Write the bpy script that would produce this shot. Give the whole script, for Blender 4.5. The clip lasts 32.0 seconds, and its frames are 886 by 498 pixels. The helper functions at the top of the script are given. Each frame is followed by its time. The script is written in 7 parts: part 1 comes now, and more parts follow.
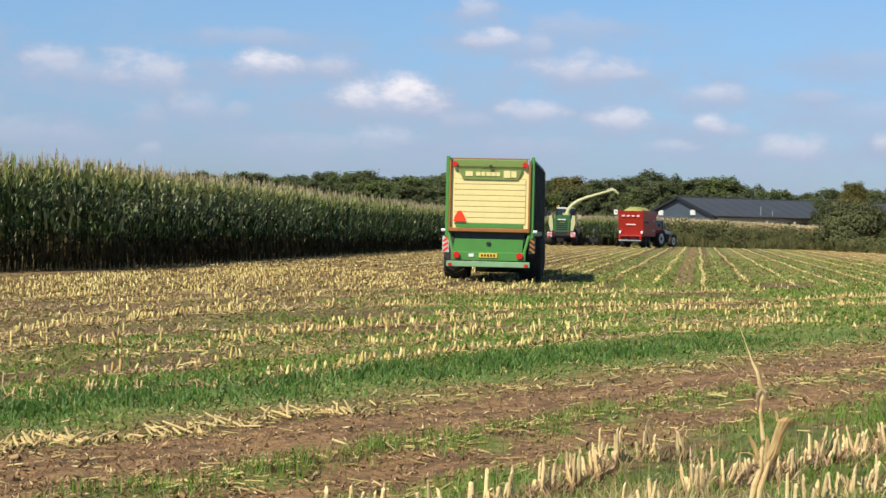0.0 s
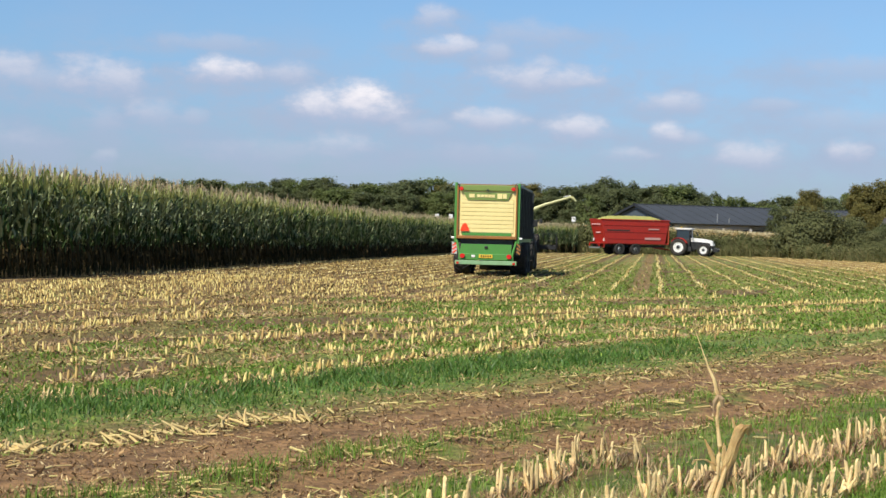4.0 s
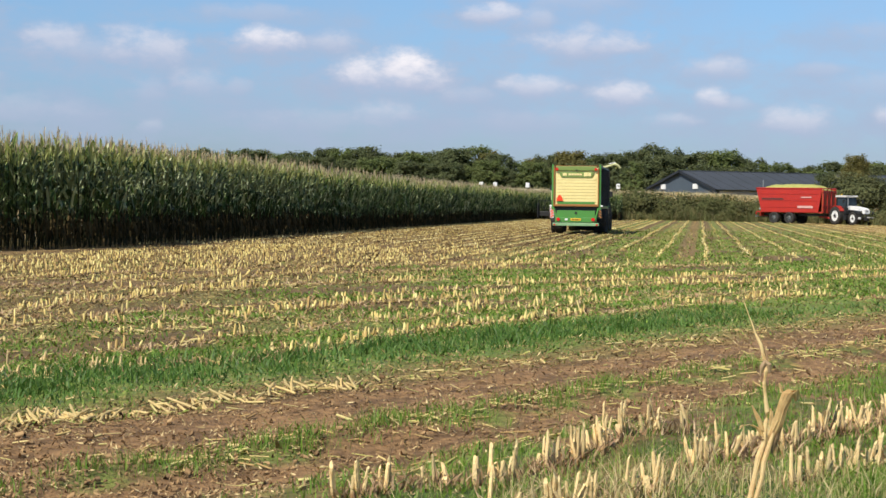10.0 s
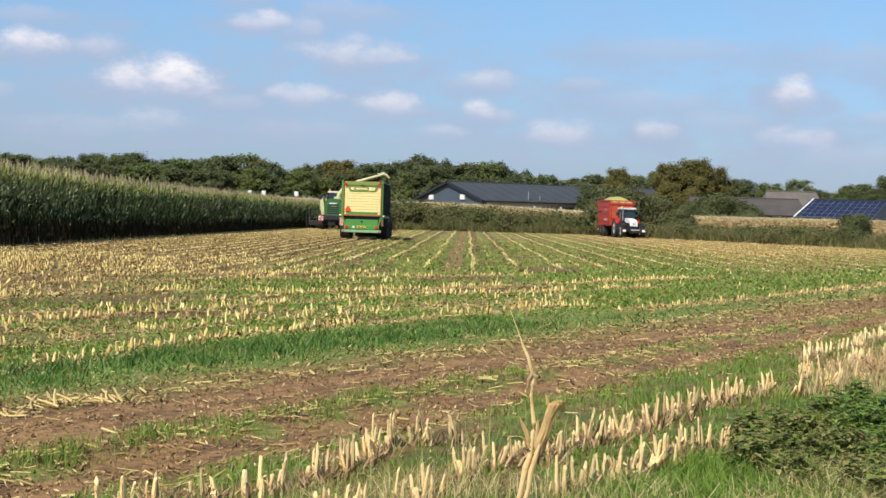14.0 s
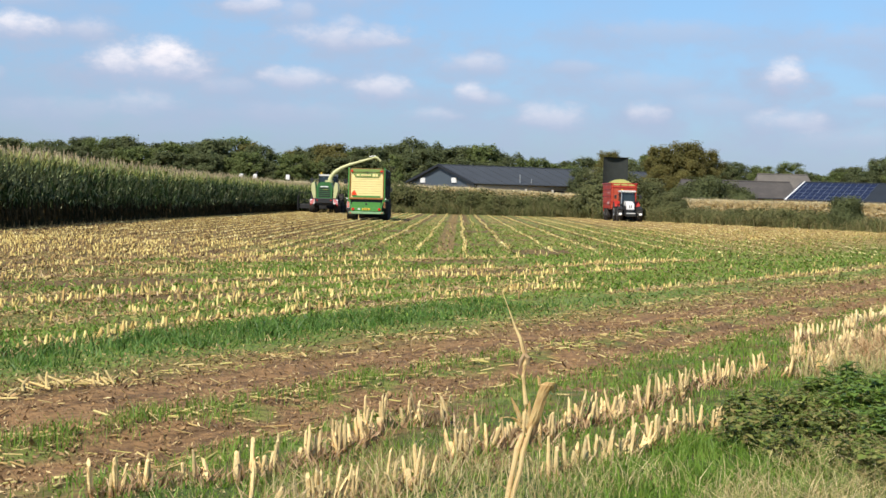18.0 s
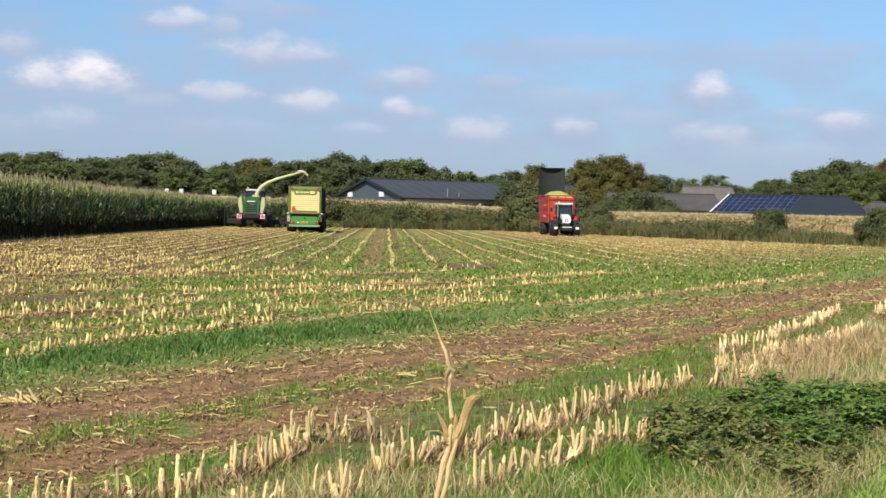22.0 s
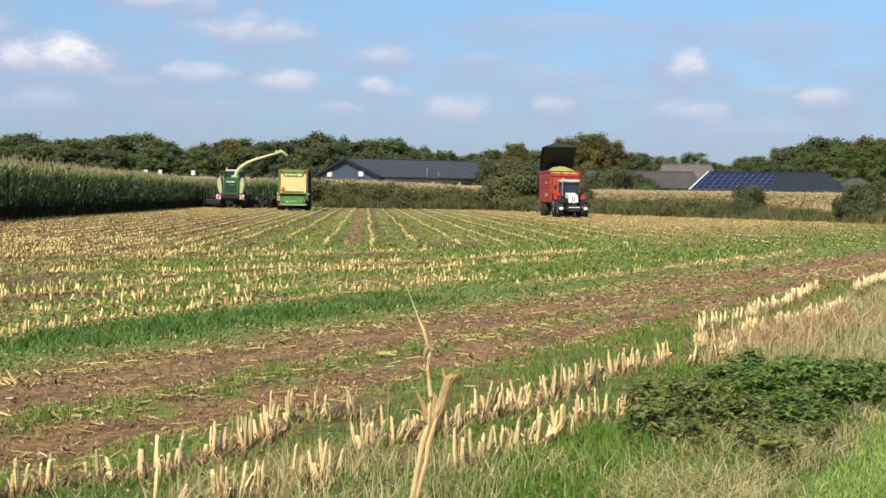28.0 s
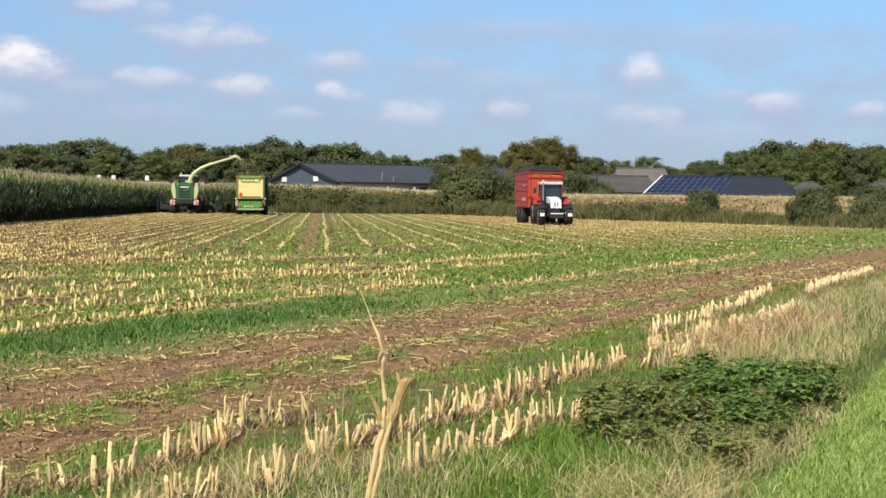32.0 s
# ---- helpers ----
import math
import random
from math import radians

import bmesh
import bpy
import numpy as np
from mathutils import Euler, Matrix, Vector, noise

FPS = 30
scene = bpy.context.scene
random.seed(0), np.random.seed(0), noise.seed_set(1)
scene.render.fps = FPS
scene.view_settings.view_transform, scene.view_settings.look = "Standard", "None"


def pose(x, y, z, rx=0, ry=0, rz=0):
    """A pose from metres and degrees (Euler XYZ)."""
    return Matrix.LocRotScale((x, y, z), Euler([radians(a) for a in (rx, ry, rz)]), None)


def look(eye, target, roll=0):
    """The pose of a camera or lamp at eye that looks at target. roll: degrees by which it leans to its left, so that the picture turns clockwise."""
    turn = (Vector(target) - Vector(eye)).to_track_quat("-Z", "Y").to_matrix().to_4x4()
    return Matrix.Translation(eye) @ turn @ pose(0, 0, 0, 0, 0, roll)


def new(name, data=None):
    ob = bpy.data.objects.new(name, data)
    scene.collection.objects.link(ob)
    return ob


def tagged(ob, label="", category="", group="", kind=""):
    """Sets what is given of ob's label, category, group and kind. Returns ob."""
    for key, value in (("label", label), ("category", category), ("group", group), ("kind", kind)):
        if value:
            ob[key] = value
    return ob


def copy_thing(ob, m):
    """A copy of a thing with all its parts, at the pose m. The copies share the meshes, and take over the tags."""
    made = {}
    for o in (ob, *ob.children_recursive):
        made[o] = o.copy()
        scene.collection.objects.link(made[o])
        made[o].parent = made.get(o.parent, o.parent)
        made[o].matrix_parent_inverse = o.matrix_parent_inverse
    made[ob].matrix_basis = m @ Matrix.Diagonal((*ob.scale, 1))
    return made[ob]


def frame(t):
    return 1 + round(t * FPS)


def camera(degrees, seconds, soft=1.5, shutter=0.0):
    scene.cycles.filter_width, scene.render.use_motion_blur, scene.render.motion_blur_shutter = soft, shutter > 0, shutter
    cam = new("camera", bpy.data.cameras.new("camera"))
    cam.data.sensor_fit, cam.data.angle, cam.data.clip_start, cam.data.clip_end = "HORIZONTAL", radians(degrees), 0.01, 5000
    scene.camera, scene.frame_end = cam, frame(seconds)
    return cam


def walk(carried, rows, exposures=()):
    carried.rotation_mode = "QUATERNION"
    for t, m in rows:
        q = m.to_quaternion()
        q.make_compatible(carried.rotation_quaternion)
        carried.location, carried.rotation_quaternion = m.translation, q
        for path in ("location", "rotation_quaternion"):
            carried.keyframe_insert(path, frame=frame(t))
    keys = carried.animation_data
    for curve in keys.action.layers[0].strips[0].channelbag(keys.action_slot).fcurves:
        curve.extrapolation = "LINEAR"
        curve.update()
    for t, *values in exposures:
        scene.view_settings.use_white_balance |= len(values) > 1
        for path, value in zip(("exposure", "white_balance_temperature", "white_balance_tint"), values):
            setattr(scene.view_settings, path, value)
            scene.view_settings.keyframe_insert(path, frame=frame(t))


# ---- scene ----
cam = camera(30.258, 32.0, soft=1.52)
# seconds, eye x y z, turn about x y z in degrees: a telephoto view held by hand
PATH = [
    (0, 0.003, 0.000, 1.687, 89.213, -1.307, 8.862),
    (0.5, 0.003, 0.000, 1.687, 89.170, -1.228, 8.808),
    (1, 0.003, 0.000, 1.687, 89.101, -1.180, 8.734),
    (1.5, 0.002, 0.000, 1.688, 89.084, -1.219, 8.625),
    (2, 0.000, 0.000, 1.687, 89.068, -1.312, 8.478),
    (2.5, -0.001, 0.000, 1.686, 89.179, -1.385, 8.408),
    (3, -0.002, 0.000, 1.687, 89.372, -1.334, 8.374),
    (3.5, -0.000, 0.000, 1.689, 89.468, -1.350, 8.000),
    (5.5, 0.009, 0.000, 1.688, 89.502, -1.068, 6.090),
    (6, 0.004, 0.000, 1.688, 89.589, -1.078, 7.089),
    (6.5, -0.001, 0.000, 1.687, 89.655, -1.025, 8.788),
    (7, -0.007, 0.000, 1.684, 89.572, -1.175, 10.679),
    (7.5, -0.008, 0.000, 1.682, 89.535, -1.254, 11.812),
    (8, -0.005, 0.000, 1.682, 89.511, -1.324, 11.848),
    (8.5, -0.001, 0.000, 1.681, 89.383, -1.357, 11.298),
    (9, 0.001, 0.000, 1.679, 89.083, -1.240, 10.487),
    (9.5, 0.001, 0.000, 1.679, 88.575, -1.088, 9.501),
    (10, 0.000, 0.000, 1.682, 88.356, -0.911, 8.942),
    (10.5, -0.001, 0.000, 1.688, 88.450, -1.000, 8.808),
    (11, -0.002, 0.000, 1.700, 89.310, -0.857, 8.056),
    (11.5, -0.006, 0.000, 1.712, 89.504, -0.655, 6.051),
    (12, -0.016, 0.000, 1.716, 89.056, -0.465, 4.142),
    (12.5, -0.026, 0.000, 1.713, 88.751, -1.044, 3.514),
    (13, -0.026, 0.000, 1.707, 88.491, -1.393, 2.608),
    (13.5, -0.021, 0.000, 1.704, 88.386, -1.473, 1.576),
    (14, -0.017, 0.000, 1.702, 88.840, -1.494, 0.867),
    (14.5, -0.012, 0.000, 1.699, 89.545, -1.686, 0.375),
    (16.5, -0.010, 0.000, 1.692, 88.846, -1.534, 0.521),
    (17, -0.015, 0.000, 1.692, 88.667, -1.505, 0.641),
    (17.5, -0.018, 0.000, 1.691, 88.479, -1.434, 0.675),
    (18, -0.018, 0.000, 1.691, 88.262, -1.434, 0.571),
    (18.5, -0.017, 0.000, 1.691, 88.224, -1.515, 0.309),
    (19, -0.015, 0.000, 1.691, 88.419, -1.434, -0.102),
    (19.5, -0.011, 0.000, 1.691, 88.467, -1.210, -0.579),
    (20, -0.006, 0.000, 1.690, 88.348, -1.177, -0.890),
    (20.5, -0.002, 0.000, 1.689, 88.233, -1.146, -1.239),
    (21, -0.001, 0.000, 1.689, 88.337, -1.114, -1.626),
    (21.5, -0.002, 0.000, 1.690, 88.543, -1.164, -1.881),
    (22, -0.001, 0.000, 1.691, 88.804, -1.107, -1.955),
    (22.5, 0.001, 0.000, 1.691, 88.866, -1.096, -1.931),
    (23, 0.001, 0.000, 1.691, 88.850, -1.022, -1.928),
    (23.5, 0.002, 0.000, 1.690, 88.748, -0.982, -2.166),
    (24, 0.004, 0.000, 1.690, 88.547, -0.910, -2.436),
    (24.5, 0.008, 0.000, 1.689, 88.403, -0.819, -2.521),
    (25, 0.010, 0.000, 1.688, 88.463, -0.817, -2.499),
    (25.5, 0.011, 0.000, 1.688, 88.540, -0.732, -2.459),
    (27.5, 0.015, 0.000, 1.689, 88.114, -0.772, -2.540),
    (28, 0.011, 0.000, 1.689, 88.090, -0.735, -2.662),
    (28.5, 0.009, 0.000, 1.689, 88.120, -0.767, -2.931),
    (29, 0.012, 0.000, 1.689, 88.193, -0.718, -3.355),
    (29.5, 0.017, 0.000, 1.689, 88.217, -0.637, -3.675),
    (30, 0.017, 0.000, 1.687, 88.159, -0.642, -3.863),
    (30.5, 0.016, 0.000, 1.687, 88.161, -0.601, -3.981),
    (31, 0.017, 0.000, 1.687, 88.220, -0.615, -4.063),
    (31.5, 0.019, 0.000, 1.686, 88.267, -0.546, -4.168),
    (32, 0.019, 0.000, 1.685, 88.268, -0.558, -4.230),
]
walk(cam, [(r[0], pose(*r[1:])) for r in PATH], [(0, 0.27), (9, 0.27), (13, 0.31), (17, 0.34), (19.5, 0.40), (22, 0.33), (32, 0.35)])

# ---- light ----
SUN = Vector((-0.42, -0.72, 0.92)).normalized()
sun = new("sun", bpy.data.lights.new("sun", "SUN"))
sun.data.energy, sun.data.angle, sun.data.color = 4.9, radians(0.55), (1.0, 0.93, 0.82)
sun.matrix_world = look((0, 0, 60), Vector((0, 0, 60)) - SUN)

world = bpy.data.worlds.new("sky")
scene.world = world
world.use_nodes = True


class Nodes:
    """Short hand for building a node tree."""

    def __init__(self, tree):
        self.tree = tree
        self.links = tree.links

    def add(self, kind):
        return self.tree.nodes.new(kind)

    def link(self, a, b):
        self.links.new(a, b)

    def sock(self, socket, value):
        if isinstance(value, bpy.types.NodeSocket):
            self.links.new(value, socket)
        elif isinstance(value, (tuple, list)) and len(value) == 3 and socket.type == "RGBA":
            socket.default_value = (*value, 1)
        else:
            socket.default_value = value

    def math(self, op, a, b=0.0, c=0.0, clamp=False):
        n = self.add("ShaderNodeMath")
        n.operation, n.use_clamp = op, clamp
        for s, v in zip(n.inputs, (a, b, c)):
            self.sock(s, v)
        return n.outputs[0]

    def mix(self, fac, a, b):
        n = self.add("ShaderNodeMix")
        n.data_type = "RGBA"
        self.sock(n.inputs[0], fac)
        self.sock(n.inputs[6], a)
        self.sock(n.inputs[7], b)
        return n.outputs[2]

    def noise(self, vector, scale, detail=4.0, rough=0.55):
        n = self.add("ShaderNodeTexNoise")
        if vector is not None:
            self.link(vector, n.inputs["Vector"])
        n.inputs["Scale"].default_value, n.inputs["Detail"].default_value = scale, detail
        n.inputs["Roughness"].default_value = rough
        return n.outputs[0]

    def smooth(self, value, low, high):
        n = self.add("ShaderNodeMapRange")
        n.interpolation_type = "SMOOTHSTEP"
        self.sock(n.inputs[0], value)
        n.inputs[1].default_value, n.inputs[2].default_value = low, high
        return n.outputs[0]


# clouds: bearing, height, half width, half height in degrees, whiteness
CLOUDS = [(-26.1, 6.39, 1.19, 0.63, 0.85), (-22.4, 5.53, 0.99, 0.59, 0.6), (-19.4, 5.32, 1.48, 0.71, 0.62), (-20.9, 5.17, 2.37, 0.43, 0.4), (-15.2, 5.63, 1.23, 0.51, 0.85),
          (-13.0, 5.64, 0.83, 0.43, 0.55), (-17.5, 4.13, 0.87, 0.47, 0.45), (-19.2, 3.86, 0.55, 0.51, 0.3), (-16.2, 3.97, 0.55, 0.32, 0.3), (-19.1, 2.5, 0.43, 0.26, 0.35),
          (-25.1, 4.04, 0.95, 0.28, 0.3), (-26.3, 4.98, 0.47, 0.32, 0.38), (-15.7, 6.54, 1.68, 0.32, 0.28), (-10.9, 4.58, 1.98, 0.67, 0.85), (-10.5, 4.84, 1.23, 0.67, 1.0),
          (-7.9, 7.71, 0.63, 0.47, 0.5), (-7.3, 6.67, 0.95, 0.41, 0.72), (-5.8, 6.5, 0.67, 0.4, 0.4), (-4.0, 5.68, 1.98, 0.51, 0.66), (-4.1, 5.99, 0.79, 0.43, 0.5),
          (-4.6, 7.17, 1.48, 0.51, 0.28), (-5.8, 4.2, 1.15, 0.43, 0.65), (-2.8, 3.95, 1.07, 0.49, 0.7), (0.8, 4.85, 1.03, 0.4, 0.55), (0.3, 3.81, 0.57, 0.41, 0.7),
          (1.2, 3.63, 0.49, 0.28, 0.4), (-1.0, 3.01, 0.87, 0.28, 0.45), (-11.0, 3.16, 1.26, 0.47, 0.45), (-8.1, 3.83, 0.87, 0.32, 0.35), (3.1, 3.13, 1.11, 0.55, 0.62),
          (11.1, 4.66, 0.67, 0.59, 0.85), (11.3, 3.07, 1.26, 0.47, 0.55), (15.7, 3.56, 0.99, 0.47, 0.66), (14.1, 3.75, 0.89, 0.26, 0.35), (18.8, 3.26, 0.79, 0.34, 0.6),
          (6.5, 3.27, 0.67, 0.43, 0.6), (3.9, 4.77, 0.87, 0.26, 0.3), (0.2, 4.87, 1.09, 0.4, 0.42), (-23.7, 3.1, 2.5, 0.5, 0.3), (-13.5, 2.9, 2.4, 0.45, 0.26),
          (-6.0, 3.0, 2.0, 0.4, 0.24), (6.2, 4.3, 1.9, 0.42, 0.26), (8.6, 3.6, 1.4, 0.4, 0.26), (13.6, 2.5, 2.0, 0.4, 0.28), (7.0, 6.1, 2.4, 0.45, 0.24),
          (14.0, 5.9, 2.4, 0.5, 0.22), (-30.5, 5.2, 1.8, 0.6, 0.7), (22.0, 4.4, 1.6, 0.6, 0.7)]


def build_sky():
    k = Nodes(world.node_tree)
    back = world.node_tree.nodes["Background"]
    sky = k.add("ShaderNodeTexSky")
    sky.sky_type, sky.sun_disc = "NISHITA", False
    sky.sun_elevation = math.asin(SUN.z)
    sky.sun_rotation = math.atan2(SUN.x, SUN.y)
    sky.altitude, sky.air_density, sky.dust_density, sky.ozone_density = 20, 1.0, 0.6, 2.2
    coord = k.add("ShaderNodeTexCoord").outputs["Generated"]
    sep = k.add("ShaderNodeSeparateXYZ")
    k.link(coord, sep.inputs[0])
    bearing = k.math("MULTIPLY", k.math("ARCTAN2", sep.outputs[0], sep.outputs[1]), 57.2958)
    height = k.math("MULTIPLY", k.math("ARCSINE", sep.outputs[2]), 57.2958)
    flat = k.add("ShaderNodeCombineXYZ")
    k.sock(flat.inputs[0], bearing)
    k.sock(flat.inputs[1], k.math("MULTIPLY", height, 1.7))
    billow = k.noise(flat.outputs[0], 0.95, 6.0, 0.58)
    wisp = k.noise(flat.outputs[0], 0.33, 5.0, 0.55)
    shift = k.math("MULTIPLY", k.math("SUBTRACT", billow, 0.48), 2.7)
    total, lit, haze = 0.0, 0.0, 0.0
    for az, el, w, h, white in CLOUDS:
        el = el - 0.42 * h
        dx = k.math("DIVIDE", k.math("SUBTRACT", bearing, az), w * 1.12)
        dy = k.math("DIVIDE", k.math("SUBTRACT", height, el), h * 1.15)
        # flat below, heaped above
        rise = k.smooth(k.math("ADD", dy, k.math("MULTIPLY", shift, 0.3)), -0.7, 0.8)
        dy = k.math("MAXIMUM", dy, k.math("MULTIPLY", dy, -1.5))
        r2 = k.math("ADD", k.math("MULTIPLY", dx, dx), k.math("MULTIPLY", dy, dy))
        body = k.math("SUBTRACT", k.math("ADD", 1.0, shift), r2)
        body = k.math("MULTIPLY", k.smooth(body, -0.75, 1.2), white)
        low = k.math("DIVIDE", k.math("SUBTRACT", height, el - h * 0.5), h * 1.3)
        wide = k.math("ADD", k.math("MULTIPLY", k.math("MULTIPLY", dx, dx), 0.22), k.math("MULTIPLY", low, low))
        halo = k.math("SUBTRACT", k.math("ADD", 1.0, k.math("MULTIPLY", shift, 1.5)), wide)
        haze = k.math("MAXIMUM", haze, k.math("MULTIPLY", k.smooth(halo, -0.7, 1.6), 0.35 + 0.4 * white))
        total = k.math("MAXIMUM", total, body)
        lit = k.math("MAXIMUM", lit, k.math("MULTIPLY", body, rise))
    veil = k.math("MULTIPLY", k.smooth(wisp, 0.36, 0.68), k.smooth(height, 9.5, 3.0))
    veil = k.math("MULTIPLY", veil, 0.6)
    air = k.mix(k.smooth(height, 0.5, 8.5), (0.66, 0.80, 1.17), (0.87, 1.09, 1.34))
    base = k.mix(1.0, sky.outputs[0], air)
    base.node.blend_type = "MULTIPLY"
    deep = k.mix(1.0, sky.outputs[0], (0.72, 0.80, 0.90))
    deep.node.blend_type = "MULTIPLY"
    base = k.mix(k.smooth(height, 13.0, 32.0), base, deep)
    grey = k.mix(veil, base, (4.3, 5.2, 7.1))
    grey = k.mix(haze, grey, (4.45, 5.25, 6.95))
    tone = k.mix(k.math("MULTIPLY", lit, 1.15, 0.0, True), (4.9, 5.5, 7.3), (10.0, 9.7, 10.2))
    final = k.mix(total, grey, tone)
    k.link(final, back.inputs["Color"])
    back.inputs["Strength"].default_value = 0.078


build_sky()

# ---- materials ----


def surface(name, colour, rough=0.6, other=None, scale=6.0, amount=0.5, grain=0.25, bump=0.0, bump_scale=40.0, metal=0.0,
            island=0.0, per_object=0.0, through_light=0.0, tones=None, foot=None, gloss=0.5):
    """A painted or natural surface: two tones mixed by noise at two scales, with relief."""
    m = bpy.data.materials.new(name)
    m.use_nodes = True
    k = Nodes(m.node_tree)
    shader = m.node_tree.nodes["Principled BSDF"]
    place = k.add("ShaderNodeTexCoord").outputs["Object"]
    other = other or tuple(c * 0.6 for c in colour)
    large = k.smooth(k.noise(place, scale, 4.0), 0.35, 0.7)
    fine = k.noise(place, scale * 9.0, 3.0)
    tone = k.mix(k.math("MULTIPLY", large, amount), colour, other)
    dark = k.mix(k.math("MULTIPLY", k.smooth(fine, 0.4, 0.75), grain), tone, tuple(c * 0.45 for c in colour))
    if island or per_object:
        source = k.add("ShaderNodeNewGeometry").outputs["Random Per Island"] if island else k.add("ShaderNodeObjectInfo").outputs["Random"]
        dark = k.mix(k.math("MULTIPLY", source, island or per_object), dark, other)
        bright = k.add("ShaderNodeHueSaturation")
        k.sock(bright.inputs["Value"], k.math("ADD", 0.72, k.math("MULTIPLY", source, 0.56)))
        k.link(dark, bright.inputs["Color"])
        dark = bright.outputs[0]
    if tones:
        pick = k.add("ShaderNodeValToRGB")
        ramp = pick.color_ramp
        while len(ramp.elements) < len(tones):
            ramp.elements.new(0.5)
        for i, c in enumerate(tones):
            ramp.elements[i].position = i / (len(tones) - 1)
            ramp.elements[i].color = (*c, 1)
        k.link(k.add("ShaderNodeNewGeometry").outputs["Random Per Island"], pick.inputs[0])
        dark = k.mix(k.math("MULTIPLY", k.smooth(fine, 0.4, 0.75), grain), pick.outputs[0], other)
    if foot:
        # the old brown sheath at the foot of a stem: colour and height
        rise = k.add("ShaderNodeSeparateXYZ")
        k.link(place, rise.inputs[0])
        level = k.math("ADD", rise.outputs[2], k.math("MULTIPLY", k.math("SUBTRACT", fine, 0.5), foot[1]))
        dark = k.mix(k.smooth(level, foot[1], foot[1] * 0.15), dark, foot[0])
    k.link(dark, shader.inputs["Base Color"])
    shader.inputs["Roughness"].default_value, shader.inputs["Metallic"].default_value = rough, metal
    shader.inputs["Specular IOR Level"].default_value = gloss
    if bump:
        b = k.add("ShaderNodeBump")
        b.inputs["Strength"].default_value, b.inputs["Distance"].default_value = bump, 0.02
        k.link(k.noise(place, bump_scale, 5.0), b.inputs["Height"])
        k.link(b.outputs[0], shader.inputs["Normal"])
    if through_light:
        soft = k.add("ShaderNodeBsdfTranslucent")
        k.link(dark, soft.inputs["Color"])
        both = k.add("ShaderNodeMixShader")
        both.inputs[0].default_value = through_light
        k.link(shader.outputs[0], both.inputs[1])
        k.link(soft.outputs[0], both.inputs[2])
        k.link(both.outputs[0], m.node_tree.nodes["Material Output"].inputs[0])
    return m


